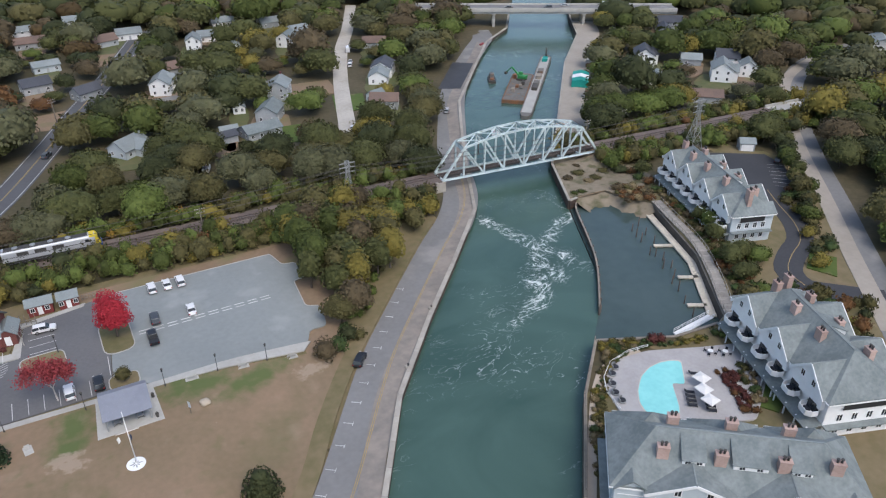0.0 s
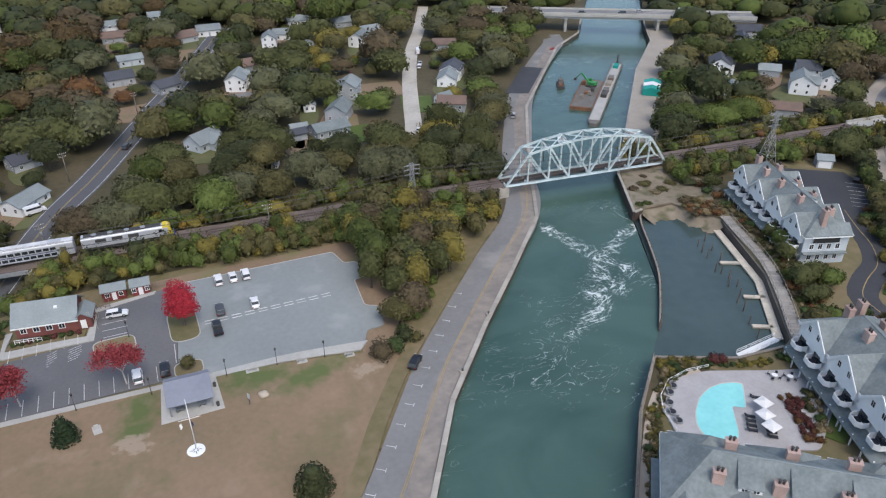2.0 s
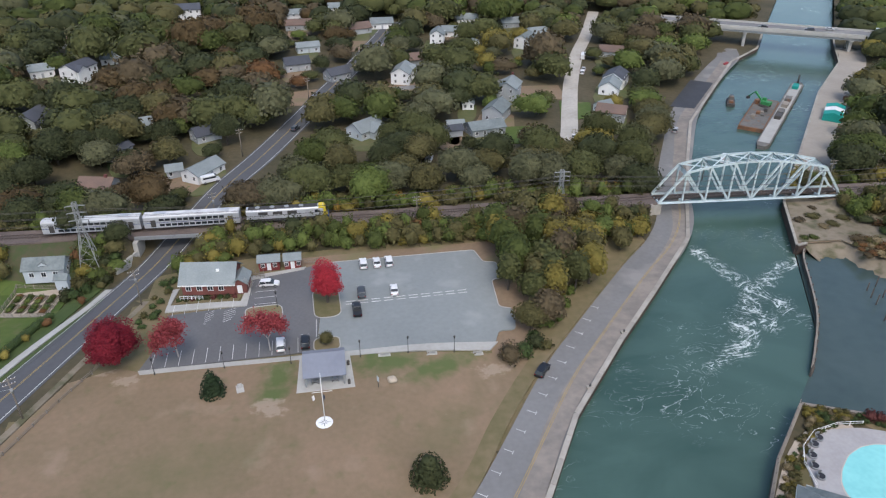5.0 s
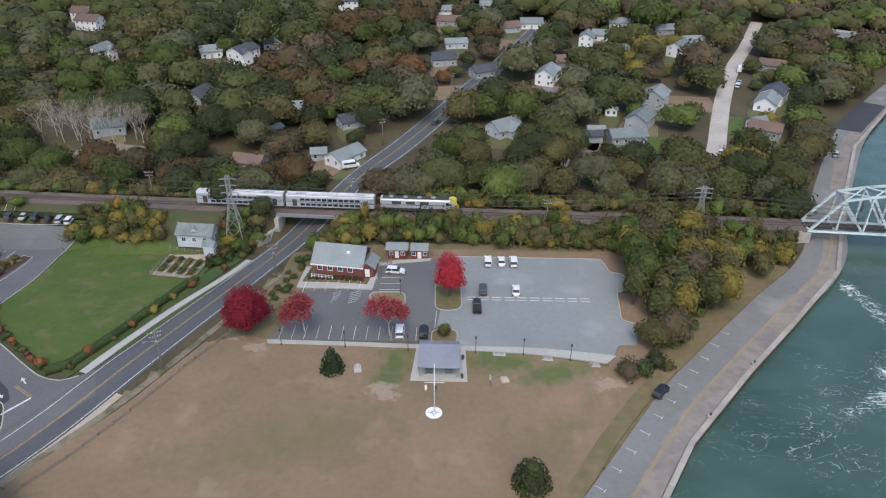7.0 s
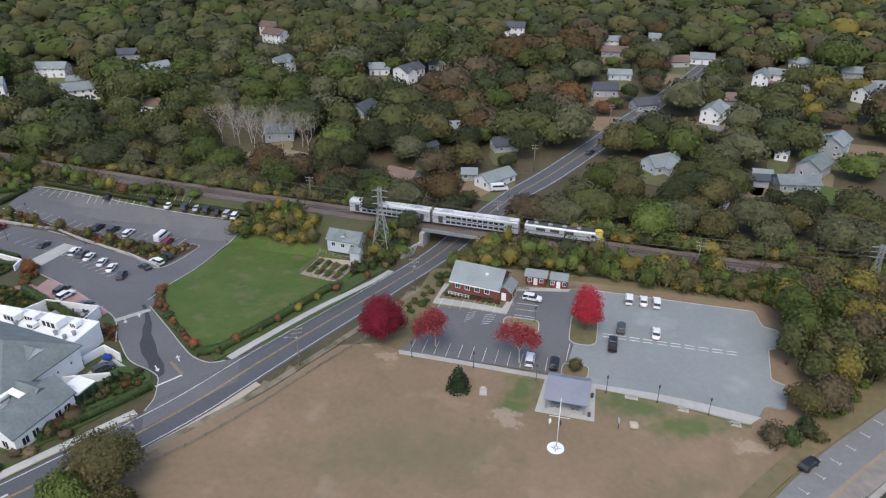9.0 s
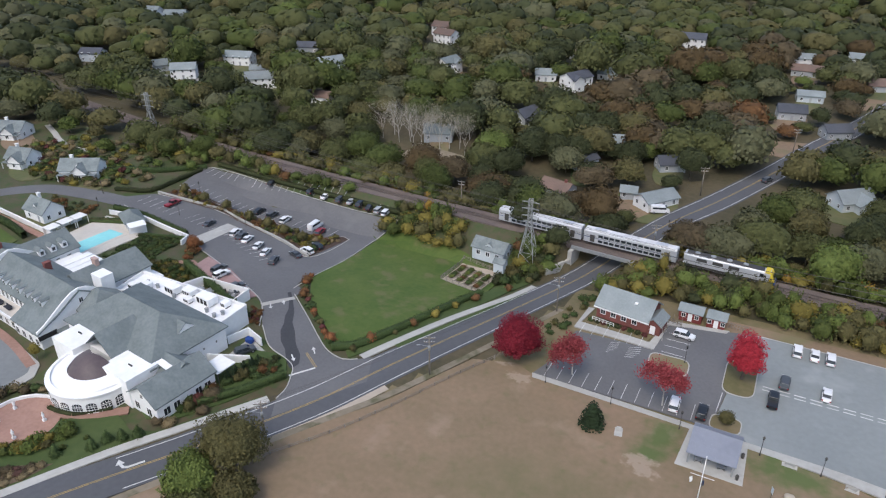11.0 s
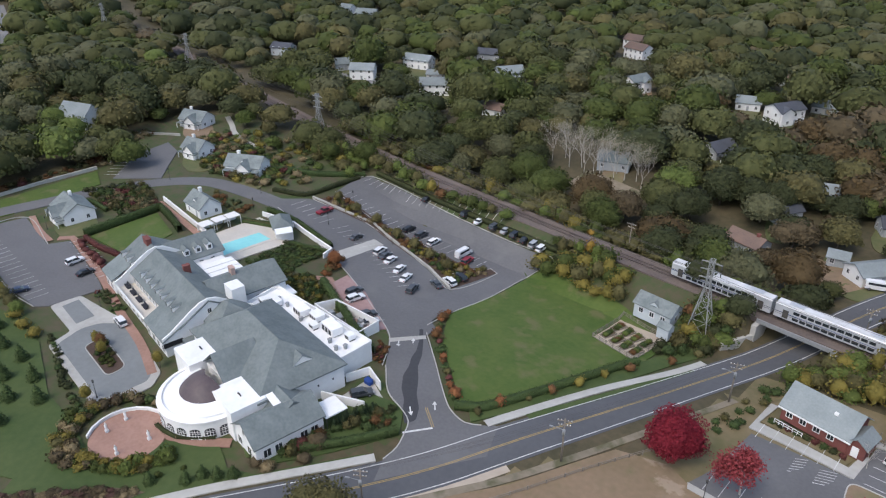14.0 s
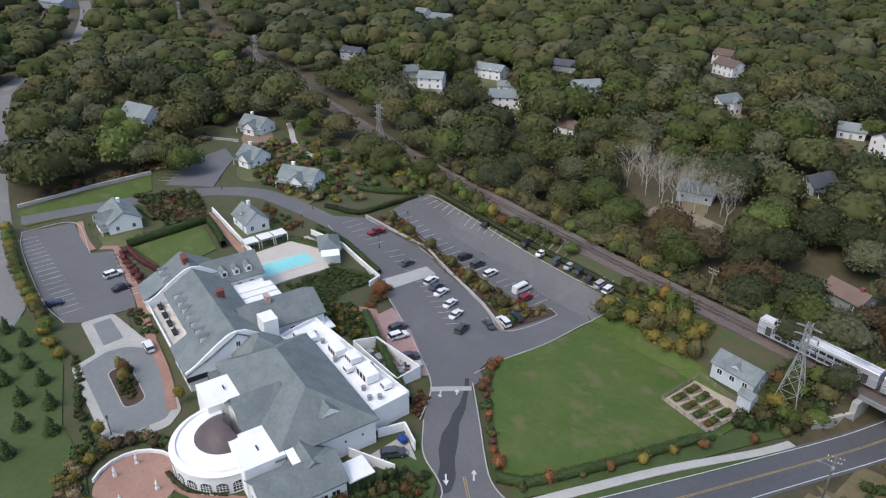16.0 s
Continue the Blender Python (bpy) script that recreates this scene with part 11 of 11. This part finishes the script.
hedge([(-189, 142.6), (-178, 144.4), (-158, 142.2)], 1.2, 1.6, "hedge", "green hedge along the drive", seed=8)
hedge([(-200, 152.5), (-190.5, 158.5), (-190, 170), (-189.5, 181)], 1.3, 1.2, "deep", "low green hedge at the lot's end", seed=9)
hedge([(-205, 154), (-214, 163), (-200, 171), (-190, 184)], 2.0, 1.4, "hedge", "curving green hedge below the cottages", seed=10)
MEDIAN = [(-186, 160.5), (-183.5, 167.5), (-165.3, 165.8), (-143.6, 165), (-125, 162.5), (-121, 167), (-118.8, 166), (-120, 151.5), (-131.6, 156.2), (-164, 163.6)]
shrubs_in(MEDIAN, ["olive", "rust", "hedge", "grass_tan", "gold"], 2.1, 1.0, 1.3, "autumn-coloured shrub in the planting strip", 11, "shrubs in the planting strip")
for x, y in ((-181, 164.5), (-172, 164.2), (-163, 164.6), (-152, 162.5), (-143, 161), (-135, 159), (-127, 157.5)):
    tree(x, y, "olive", 1.8, 4.2, 12, "young tree in the planting strip", "young trees between the lots", cards=220, size=0.4, blobs=12)
shrubs_along([(-110.2, 139), (-107.5, 133.5), (-102.0, 127.2), (-93, 119.8), (-84.6, 113.2)], ["rust", "orange", "hedge", "burgundy", "olive"], 1.9, 1.1, 1.3, "rust-coloured shrub along the lawn's edge", 12, group="shrubs round the hotel lawn")
hedge([(-84.5, 112.6), (-80.4, 115.2), (-76.2, 124.9), (-72.3, 137.3), (-69.2, 148.5), (-67.0, 154.6)], 1.8, 1.4, "hedge", "rough green hedge along the lawn behind the pavement", seed=40)
shrubs_along([(-80.0, 114), (-75.2, 124.6), (-71.2, 137), (-66.6, 150), (-61.5, 160), (-58.5, 167)], ["olive", "gold", "rust"], 6.0, 1.2, 1.9, "autumn-coloured shrub behind the pavement", 13, group="shrubs round the hotel lawn")
shrubs_in([(-67, 158), (-58.5, 168), (-55, 178), (-66, 183), (-66, 172)], ["deep", "hedge", "olive"], 2.8, 1.7, 2.4, "dense green shrub beside the pylon", 14)
tree(-55.5, 180.5, "deep", 3.6, 7.6, 2, "dark green tree beside the pylon", cards=460, size=0.6)
tree(-69, 186.5, "deep", 3.6, 8.0, 3, "dark green tree behind the garden house", cards=460, size=0.6)
for x, y, lf in ((-86.5, 115, "orange"), (-78.4, 119.4, "orange"), (-104.4, 128.6, "rust"), (-109, 136, "rust")):
    bush(x, y, lf, 1.5, 2.4, "bright orange autumn shrub at the lawn's edge", cards=160, size=0.32, kind=4)
shrubs_in([(-113.5, 117.5), (-109.5, 118.6), (-104.8, 112.2), (-107.8, 112.6)], ["rust", "burgundy", "rust"], 1.5, 0.8, 0.8, "rust-brown groundcover shrub in a brick-edged bed", 15)
shrubs_in([(-152.5, 141), (-147.6, 138.6), (-142.8, 130), (-148, 129)], ["rust", "orange", "olive"], 2.2, 1.2, 1.6, "rust-orange shrub beside the brick path", 16)
tree(-148.2, 135.2, "orange", 2.3, 5.0, 13, "slender orange autumn tree by the crossing", cards=420, size=0.35, blobs=14)
shrubs_in([(-164, 119.5), (-168.5, 134), (-156, 139), (-152, 121)], ["hedge", "deep", "moss", "hedge"], 1.45, 1.0, 0.8, "clipped shrub in the formal garden", 17, "formal garden shrubs")
hedge([(-165.5, 119), (-154, 119.4)], 0.9, 1.0, "hedge", "clipped garden hedge by the hotel", seed=18)
hedge([(-166.8, 134.5), (-155.5, 139.4)], 0.9, 1.2, "hedge", "clipped garden hedge along the wall", seed=19)
for k in range(3):
    hedge([(-188, 133.5 + 0.2 * k - k * 0.9), (-180 + k, 138.5 - k * 0.6)], 0.8, 0.9, "olive" if k % 2 else "hedge", "stepped clipped hedge above the pool", seed=20 + k)
hedge([(-235.5, 96), (-236, 106.8), (-224, 108)], 1.1, 1.3, "hedge", "green hedge round the cottage", seed=24)
shrubs_in([(-246, 110), (-236, 126), (-219, 121), (-214.5, 108), (-222, 109)], ["olive", "hedge", "deep", "sage", "moss", "grass_tan"], 2.8, 1.4, 1.7, "mixed autumn shrub behind the cottage", 25, "cottage shrubs")
shrubs_in([(-212, 139), (-195, 141), (-190, 136), (-208, 133.5)], ["deep", "olive", "rust"], 2.6, 1.1, 1.2, "mixed shrub beside the small cottage", 26, "cottage shrubs")
shrubs_in([(-262, 158), (-236, 148), (-226, 146), (-205, 152), (-206, 168), (-228, 172), (-246, 168), (-262, 176)], ["olive", "hedge", "grass_tan", "moss", "light", "burgundy"], 3.4, 1.4, 1.5, "garden shrub among the cottages", 27, "cottage shrubs")
shrubs_in([(-288, 156), (-284, 142), (-262, 124), (-258, 128), (-278, 139), (-280, 154)], ["grass_tan", "rust", "olive"], 2.8, 1.2, 1.2, "autumn shrub on the bank above the lot", 28, "bank shrubs")
shrubs_in([(-268, 88), (-264, 88), (-264, 122), (-270, 122)], ["rust", "olive", "burgundy", "deep"], 2.6, 1.3, 1.5, "autumn shrub above the stone wall", 29, "bank shrubs")
r = random.Random(3)
for k in range(15):
    u = k / 14
    tree(-243.5 + 60 * u, 73.0 - 5.5 * u - 1.5 * math.sin(u * 3), r.choice(["gold", "olive", "light"]), 1.9, 4.0, 14 + k % 2, "small rounded yellowing tree beside the lot", "small trees by the west lot", cards=240, size=0.4, blobs=14)
for x, y in ((-189, 60), (-186, 55), (-181, 62), (-178, 57), (-172, 60), (-169, 55), (-164, 61), (-160, 56), (-155, 60), (-152, 54), (-147, 58), (-166, 50), (-158, 48), (-176, 50), (-146, 50), (-185, 48)):
    fir(x, y, 1.6, 4.4, "hedge", "young dark green conifer on the lawn", 170, 0.4, "young conifers on the lawn", 3, 0.8)
for x, y in ((-183, 66.5), (-177, 66), (-171.5, 66.5)):
    bush(x, y, "gold", 2.0, 2.6, "large yellowing shrub beside the forecourt", cards=180, size=0.35, kind=5)
shrubs_along([(-168.5, 68.8), (-158, 66), (-147, 63.4), (-140, 62.5), (-136.5, 64)], ["deep", "hedge", "deep"], 1.6, 0.9, 1.0, "low dark shrub along the forecourt", 31, group="forecourt shrubs")
shrubs_in([(-158, 73.2), (-157.6, 76), (-147, 74.6), (-147, 71.6)], ["moss", "hedge", "olive"], 1.4, 0.8, 1.0, "shrub in the turning-circle island", 32, "island shrubs")
tree(-155.5, 74.7, "rust", 1.3, 4.2, 16, "slim brownish tree in the turning circle", cards=240, size=0.3, blobs=12)
for x, y in ((-139.6, 79.8), (-139.5, 64.4), (-152, 73.4), (-156.5, 74.2)):
    tree(x, y, "gold", 1.2, 4.6, 16, "slim yellowing tree by the forecourt", cards=240, size=0.3, blobs=12)
shrubs_in([(-179.5, 83.4), (-167, 82.9), (-166.5, 85.6), (-178.5, 86.6)], ["burgundy", "hedge", "deep"], 1.6, 0.8, 0.8, "clipped shrub in the front bed", 33, "forecourt shrubs")
shrubs_along([(-134.5, 58.5), (-136.5, 64), (-134.6, 70), (-129, 73.6), (-126, 74)], ["hedge", "olive", "grass_tan", "burgundy"], 1.7, 1.2, 1.4, "shrub round the brick terrace", 34, group="terrace shrubs")
shrubs_in([(-132, 55.5), (-138, 61), (-137.5, 69.5), (-130, 73), (-129.5, 71.6), (-134.5, 67.6), (-134.8, 63.6), (-129.4, 57)], ["gold", "moss", "olive", "umber", "grass_tan"], 1.8, 1.2, 1.5, "mixed shrubs round the brick terrace", 71)
shrubs_in([(-120.4, 60), (-115, 67), (-112.6, 67.2), (-117, 60), (-124, 55), (-128, 56.5)], ["moss", "hedge", "grass_tan", "gold"], 1.7, 1.0, 1.1, "yellow-green shrubs below the brick terrace", 72)
hedge([(-123, 70.2), (-117, 71.0), (-111.5, 76.0)], 0.8, 0.7, "deep", "low dark hedge below the rotunda", seed=35)
shrubs_in([(-119, 58), (-112, 66), (-107.5, 72.8), (-105.4, 71), (-116, 56)], ["olive", "moss"], 4.6, 0.9, 0.9, "green shrub on the grass bank", 36, "roadside shrubs")
shrubs_in([(-97, 92.4), (-92.6, 95.6), (-88.6, 101.5), (-93, 104), (-97, 100)], ["hedge", "deep", "rust", "olive"], 1.9, 1.2, 1.5, "mixed shrub beside the drive", 37, "roadside shrubs")
hedge([(-97.4, 84.5), (-91.4, 93), (-87.6, 100)], 1.5, 1.5, "hedge", "green hedge along the hotel garden", seed=38)
shrubs_in([(-104, 76), (-97, 84.2), (-93.4, 90.5), (-96.8, 91.6), (-102.5, 83)], ["rust", "burgundy", "olive", "hedge"], 2.2, 1.2, 1.5, "reddish shrub before the hotel", 39, "roadside shrubs")
for k in range(9):
    fir(-97.2 + k * 0.25 - 0.5 * (k % 2), 92.6 + k * 1.0, 0.7, 2.6, "fir", "narrow dark conifer in a screen row", 120, 0.28, "conifer screen", 5, 0.9)
for x, y in ((-110.4, 62.2), (-105.9, 66.5), (-105.0, 69.2), (-102.8, 70.8), (-100.9, 72.9)):
    fir(x, y, 1.15, 2.9, "hedge", "small rounded conifer beside the road", 240, 0.26, "roadside conifers", 3, 0.7)
shrubs_in([(-123.5, 47.0), (-113.7, 57.2), (-109.4, 60.2), (-110.8, 55.4), (-117.2, 45.6), (-123, 38.4), (-129.6, 40.2)], ["umber", "rosewood", "grass_tan", "umber", "rosewood"], 1.25, 1.0, 0.6, "burgundy-brown low scrub beside the pavement", 91, cards=40)
shrubs_in([(-137.6, 60.0), (-132.5, 54.8), (-126.0, 52.6), (-118.3, 57.4), (-120.5, 59.6), (-126.5, 57.0), (-131.4, 57.6), (-134.6, 62)], ["umber", "olive", "moss", "gold", "grass_tan"], 1.5, 1.3, 1.5, "thick yellow-green and brown shrubs round the brick terrace", 92)
shrubs_in([(-119.4, 60.0), (-115.0, 66.0), (-114.6, 69.6), (-112.6, 67.6), (-113.2, 63.4), (-117.6, 58.2)], ["moss", "gold", "light", "olive"], 1.2, 1.3, 1.7, "yellow-green shrubs at the terrace edge", 93)
for x, y, lf, R, H in ((-96.2, 87.8, "umber", 2.6, 2.6), (-98.4, 85.4, "burgundy", 2.2, 2.0), (-98.2, 78.0, "grass_tan", 1.7, 1.4), (-100.6, 77.2, "umber", 1.6, 1.5), (-95.0, 83.6, "umber", 1.8, 1.4)):
    bush(x, y, lf, R, H, "russet-brown shrub before the hotel's end wall", cards=420, size=0.26, kind=8)
for k in range(8):
    x, y = -78.5 + (k % 4) * 2.9, 161.5 + (k // 4) * 5 - (k % 4) * 0.9
    for j in range(3):
        bush(x, y - 1.2 + j * 1.2, ("light", "hedge", "moss", "light", "rust")[(k * 3 + j) % 5], 1.0, 0.95, "leafy vegetables in a raised bed", name="vegetable_plant", cards=110, size=0.24, kind=6, group="kitchen garden plants", dz=0.42)

# gardens of the cottages and the hotel's back
shrubs_in([(-240, 150), (-226, 146), (-206, 150), (-196, 158), (-200, 172), (-214, 182), (-236, 184), (-256, 178), (-262, 168)], ["light", "moss", "olive", "gold", "hedge", "grass_tan"], 4.6, 1.7, 1.9, "light green garden shrubs between the cottages", 81)
shrubs_in([(-268, 118), (-262, 126), (-276, 140), (-282, 152), (-290, 150), (-284, 132), (-276, 120)], ["rust", "grass_tan", "umber", "olive", "burgundy"], 2.2, 1.4, 1.3, "autumn scrub behind the stone wall", 82)
shrubs_in([(-152, 121), (-146, 128), (-142, 124), (-134, 120), (-136, 117), (-146, 116)], ["hedge", "olive", "gold", "moss"], 1.7, 1.1, 1.3, "mixed shrubs behind the hotel", 83)
shrubs_in([(-234, 110), (-220, 108), (-214, 120), (-224, 124), (-238, 118)], ["hedge", "olive", "grass_tan", "burgundy"], 2.0, 1.2, 1.4, "mixed shrubs behind the porch cottage", 84)
for x, y, R, H, lf in ((-292, 128, 6.5, 12, "light"), (-298, 122, 5.5, 11, "moss"), (-286, 121, 5.0, 9.5, "olive"), (-300, 146, 5.5, 11, "deep"), (-292, 140, 4.5, 9, "moss"), (-310, 128, 6, 12, "light"), (-232, 176, 3.0, 5, "light"), (-246, 184, 3.6, 6, "olive"), (-206, 182, 4.2, 8, "moss"), (-196, 190, 5, 9, "moss"), (-214, 190, 5, 9, "oak"), (-262, 184, 4, 7, "light")):
    tree(x, y, lf, R, H, 17, "leafy tree beside the cottage gardens", "trees by the cottages", cards=900, size=0.6, blobs=30)
ribbon("path", [(-279, 186), (-268, 181), (-258, 176), (-246, 173), (-236, 174)], 2.2, M["concrete"], 0.09, label="curving grey garden path between the cottages", category="path")

# east bank planting
shrubs_in([(62.5, 60.6), (77.5, 79.5), (86.6, 87.2), (89.5, 92.2), (104, 85.4), (96, 87), (86, 84.5), (80.6, 79), (72, 68)], ["gold", "olive", "hedge", "grass_tan", "olive"], 1.15, 0.85, 0.85, "golden shrub along the bulkhead", 51, "bulkhead shrubs")
shrubs_in([(90, 90.6), (103, 84.8), (111, 82.4), (110, 80.4), (98, 85.2), (88.6, 87.2)], ["olive", "gold", "hedge", "moss"], 1.3, 0.8, 0.7, "low shrubs between terrace and bulkhead", 85)
shrubs_in([(99, 86.0), (101.5, 85), (102, 86.6), (99.4, 87.6)], ["burgundy"], 1.5, 1.2, 1.8, "dark red shrub by the gangway", 52)
shrubs_in([(104, 73.5), (107.4, 72.4), (101.8, 60.5), (99, 62)], ["burgundy", "burgundy", "rust"], 1.5, 0.9, 1.0, "burgundy shrub in the terrace bed", 53, "terrace bed shrubs")
shrubs_in([(108.4, 72.6), (111.5, 71), (105.4, 61), (103.2, 63)], ["deep", "olive", "hedge", "grass_tan"], 1.7, 1.0, 1.2, "mixed shrub beside the small lawn", 54, "terrace bed shrubs")
shrubs_in([(111.5, 83.4), (118, 81), (118.5, 78.5), (112, 80.4)], ["hedge", "light"], 2.0, 1.1, 1.2, "green shrub by the gangway", 55)
q = scatter(120, 178, 60, 160, 5.0, 61)
bank = [(151.6, 139), (147.6, 123), (141.2, 107), (132, 93), (127, 85.4), (130, 82), (134, 83), (141, 93), (148, 100.5), (146.5, 108), (150.5, 126), (156, 146), (160, 158), (150, 158)]
q = q[inside(q[:, 0], q[:, 1], bank)]
rr = random.Random(9)
for x, y in q:
    if rr.random() < 0.55:
        tree(float(x), float(y), rr.choice(["oak", "deep", "olive", "light"]), rr.uniform(2.6, 3.8), rr.uniform(4.2, 7.2), rr.randint(0, 3), "leafy tree on the bank behind the boardwalk", "trees on the basin bank", cards=360, size=0.6, blobs=16)
    else:
        bush(float(x), float(y), rr.choice(["hedge", "olive", "rust", "deep"]), rr.uniform(1.6, 2.4), rr.uniform(1.6, 2.6), "tangled shrub on the basin bank", cards=150, size=0.45, kind=2, group="shrubs on the basin bank")
for poly, sd in (([(131, 82), (142, 88), (150, 78), (143, 62), (128, 50), (122, 48), (130, 64), (134, 76)], 62), ([(163, 96.5), (172, 104), (178, 114), (184, 122), (192, 122), (184, 110), (172, 96.5), (160, 86), (155, 90)], 63), ([(150, 78.5), (147, 70), (152, 70), (158, 76)], 64)):
    xs, ys = [p[0] for p in poly], [p[1] for p in poly]
    q = scatter(min(xs), max(xs), min(ys), max(ys), 4.4, sd)
    q = q[inside(q[:, 0], q[:, 1], poly)]
    for x, y in q:
        bush(float(x), float(y), rr.choice(["olive", "deep", "rust", "hedge", "gold"]), rr.uniform(1.7, 2.8), rr.uniform(1.8, 3.6), "autumn shrub by the apartment drive", cards=170, size=0.5, kind=3, group="shrubs by the apartment drive")
for k in range(17):
    u = k / 16
    x, y = 177 + 39 * u + rr.uniform(-2, 2), 107 + 41 * u + rr.uniform(-2, 2)
    tree(x, y, rr.choice(["oak", "deep", "moss", "olive"]), rr.uniform(2.4, 3.6), rr.uniform(4.5, 7.5), rr.randint(0, 3), "green tree between the apartment lot and the road", "trees by the apartment lot", cards=360, size=0.6, blobs=16)
sheet("lawn", [(158, 84), (166, 90), (162, 95), (155, 90.5)], M["lawn"], 0.1, label="small green lawn by the apartment drive", category="lawn")
shrubs_in([(128, 152), (138, 152), (150, 160), (154, 170), (142, 174), (136, 166)], ["grass_tan", "olive", "umber", "moss", "olive"], 6.5, 1.9, 0.7, "low dry scrub on the sandy bank", 66, "scrub on the sandy bank")
shrubs_in([(140, 141), (147, 137), (152, 142), (148, 152), (141, 151)], ["umber", "rust", "olive", "grass_tan"], 2.4, 1.4, 1.1, "reddish scrub at the basin's head", 67, "scrub on the sandy bank")

shrubs_in([(149.8, 135), (146.6, 124), (141.6, 111), (135.0, 99.6), (127.2, 88), (130, 84.5), (137, 92.5), (146.0, 99), (148.6, 108.7), (152.6, 122.2), (157, 138), (153, 146)], ["olive", "hedge", "umber", "olive", "rust", "grass_tan", "moss"], 2.1, 1.3, 1.2, "tangled olive and russet undergrowth on the basin bank", 94, cards=44)

build_ground()
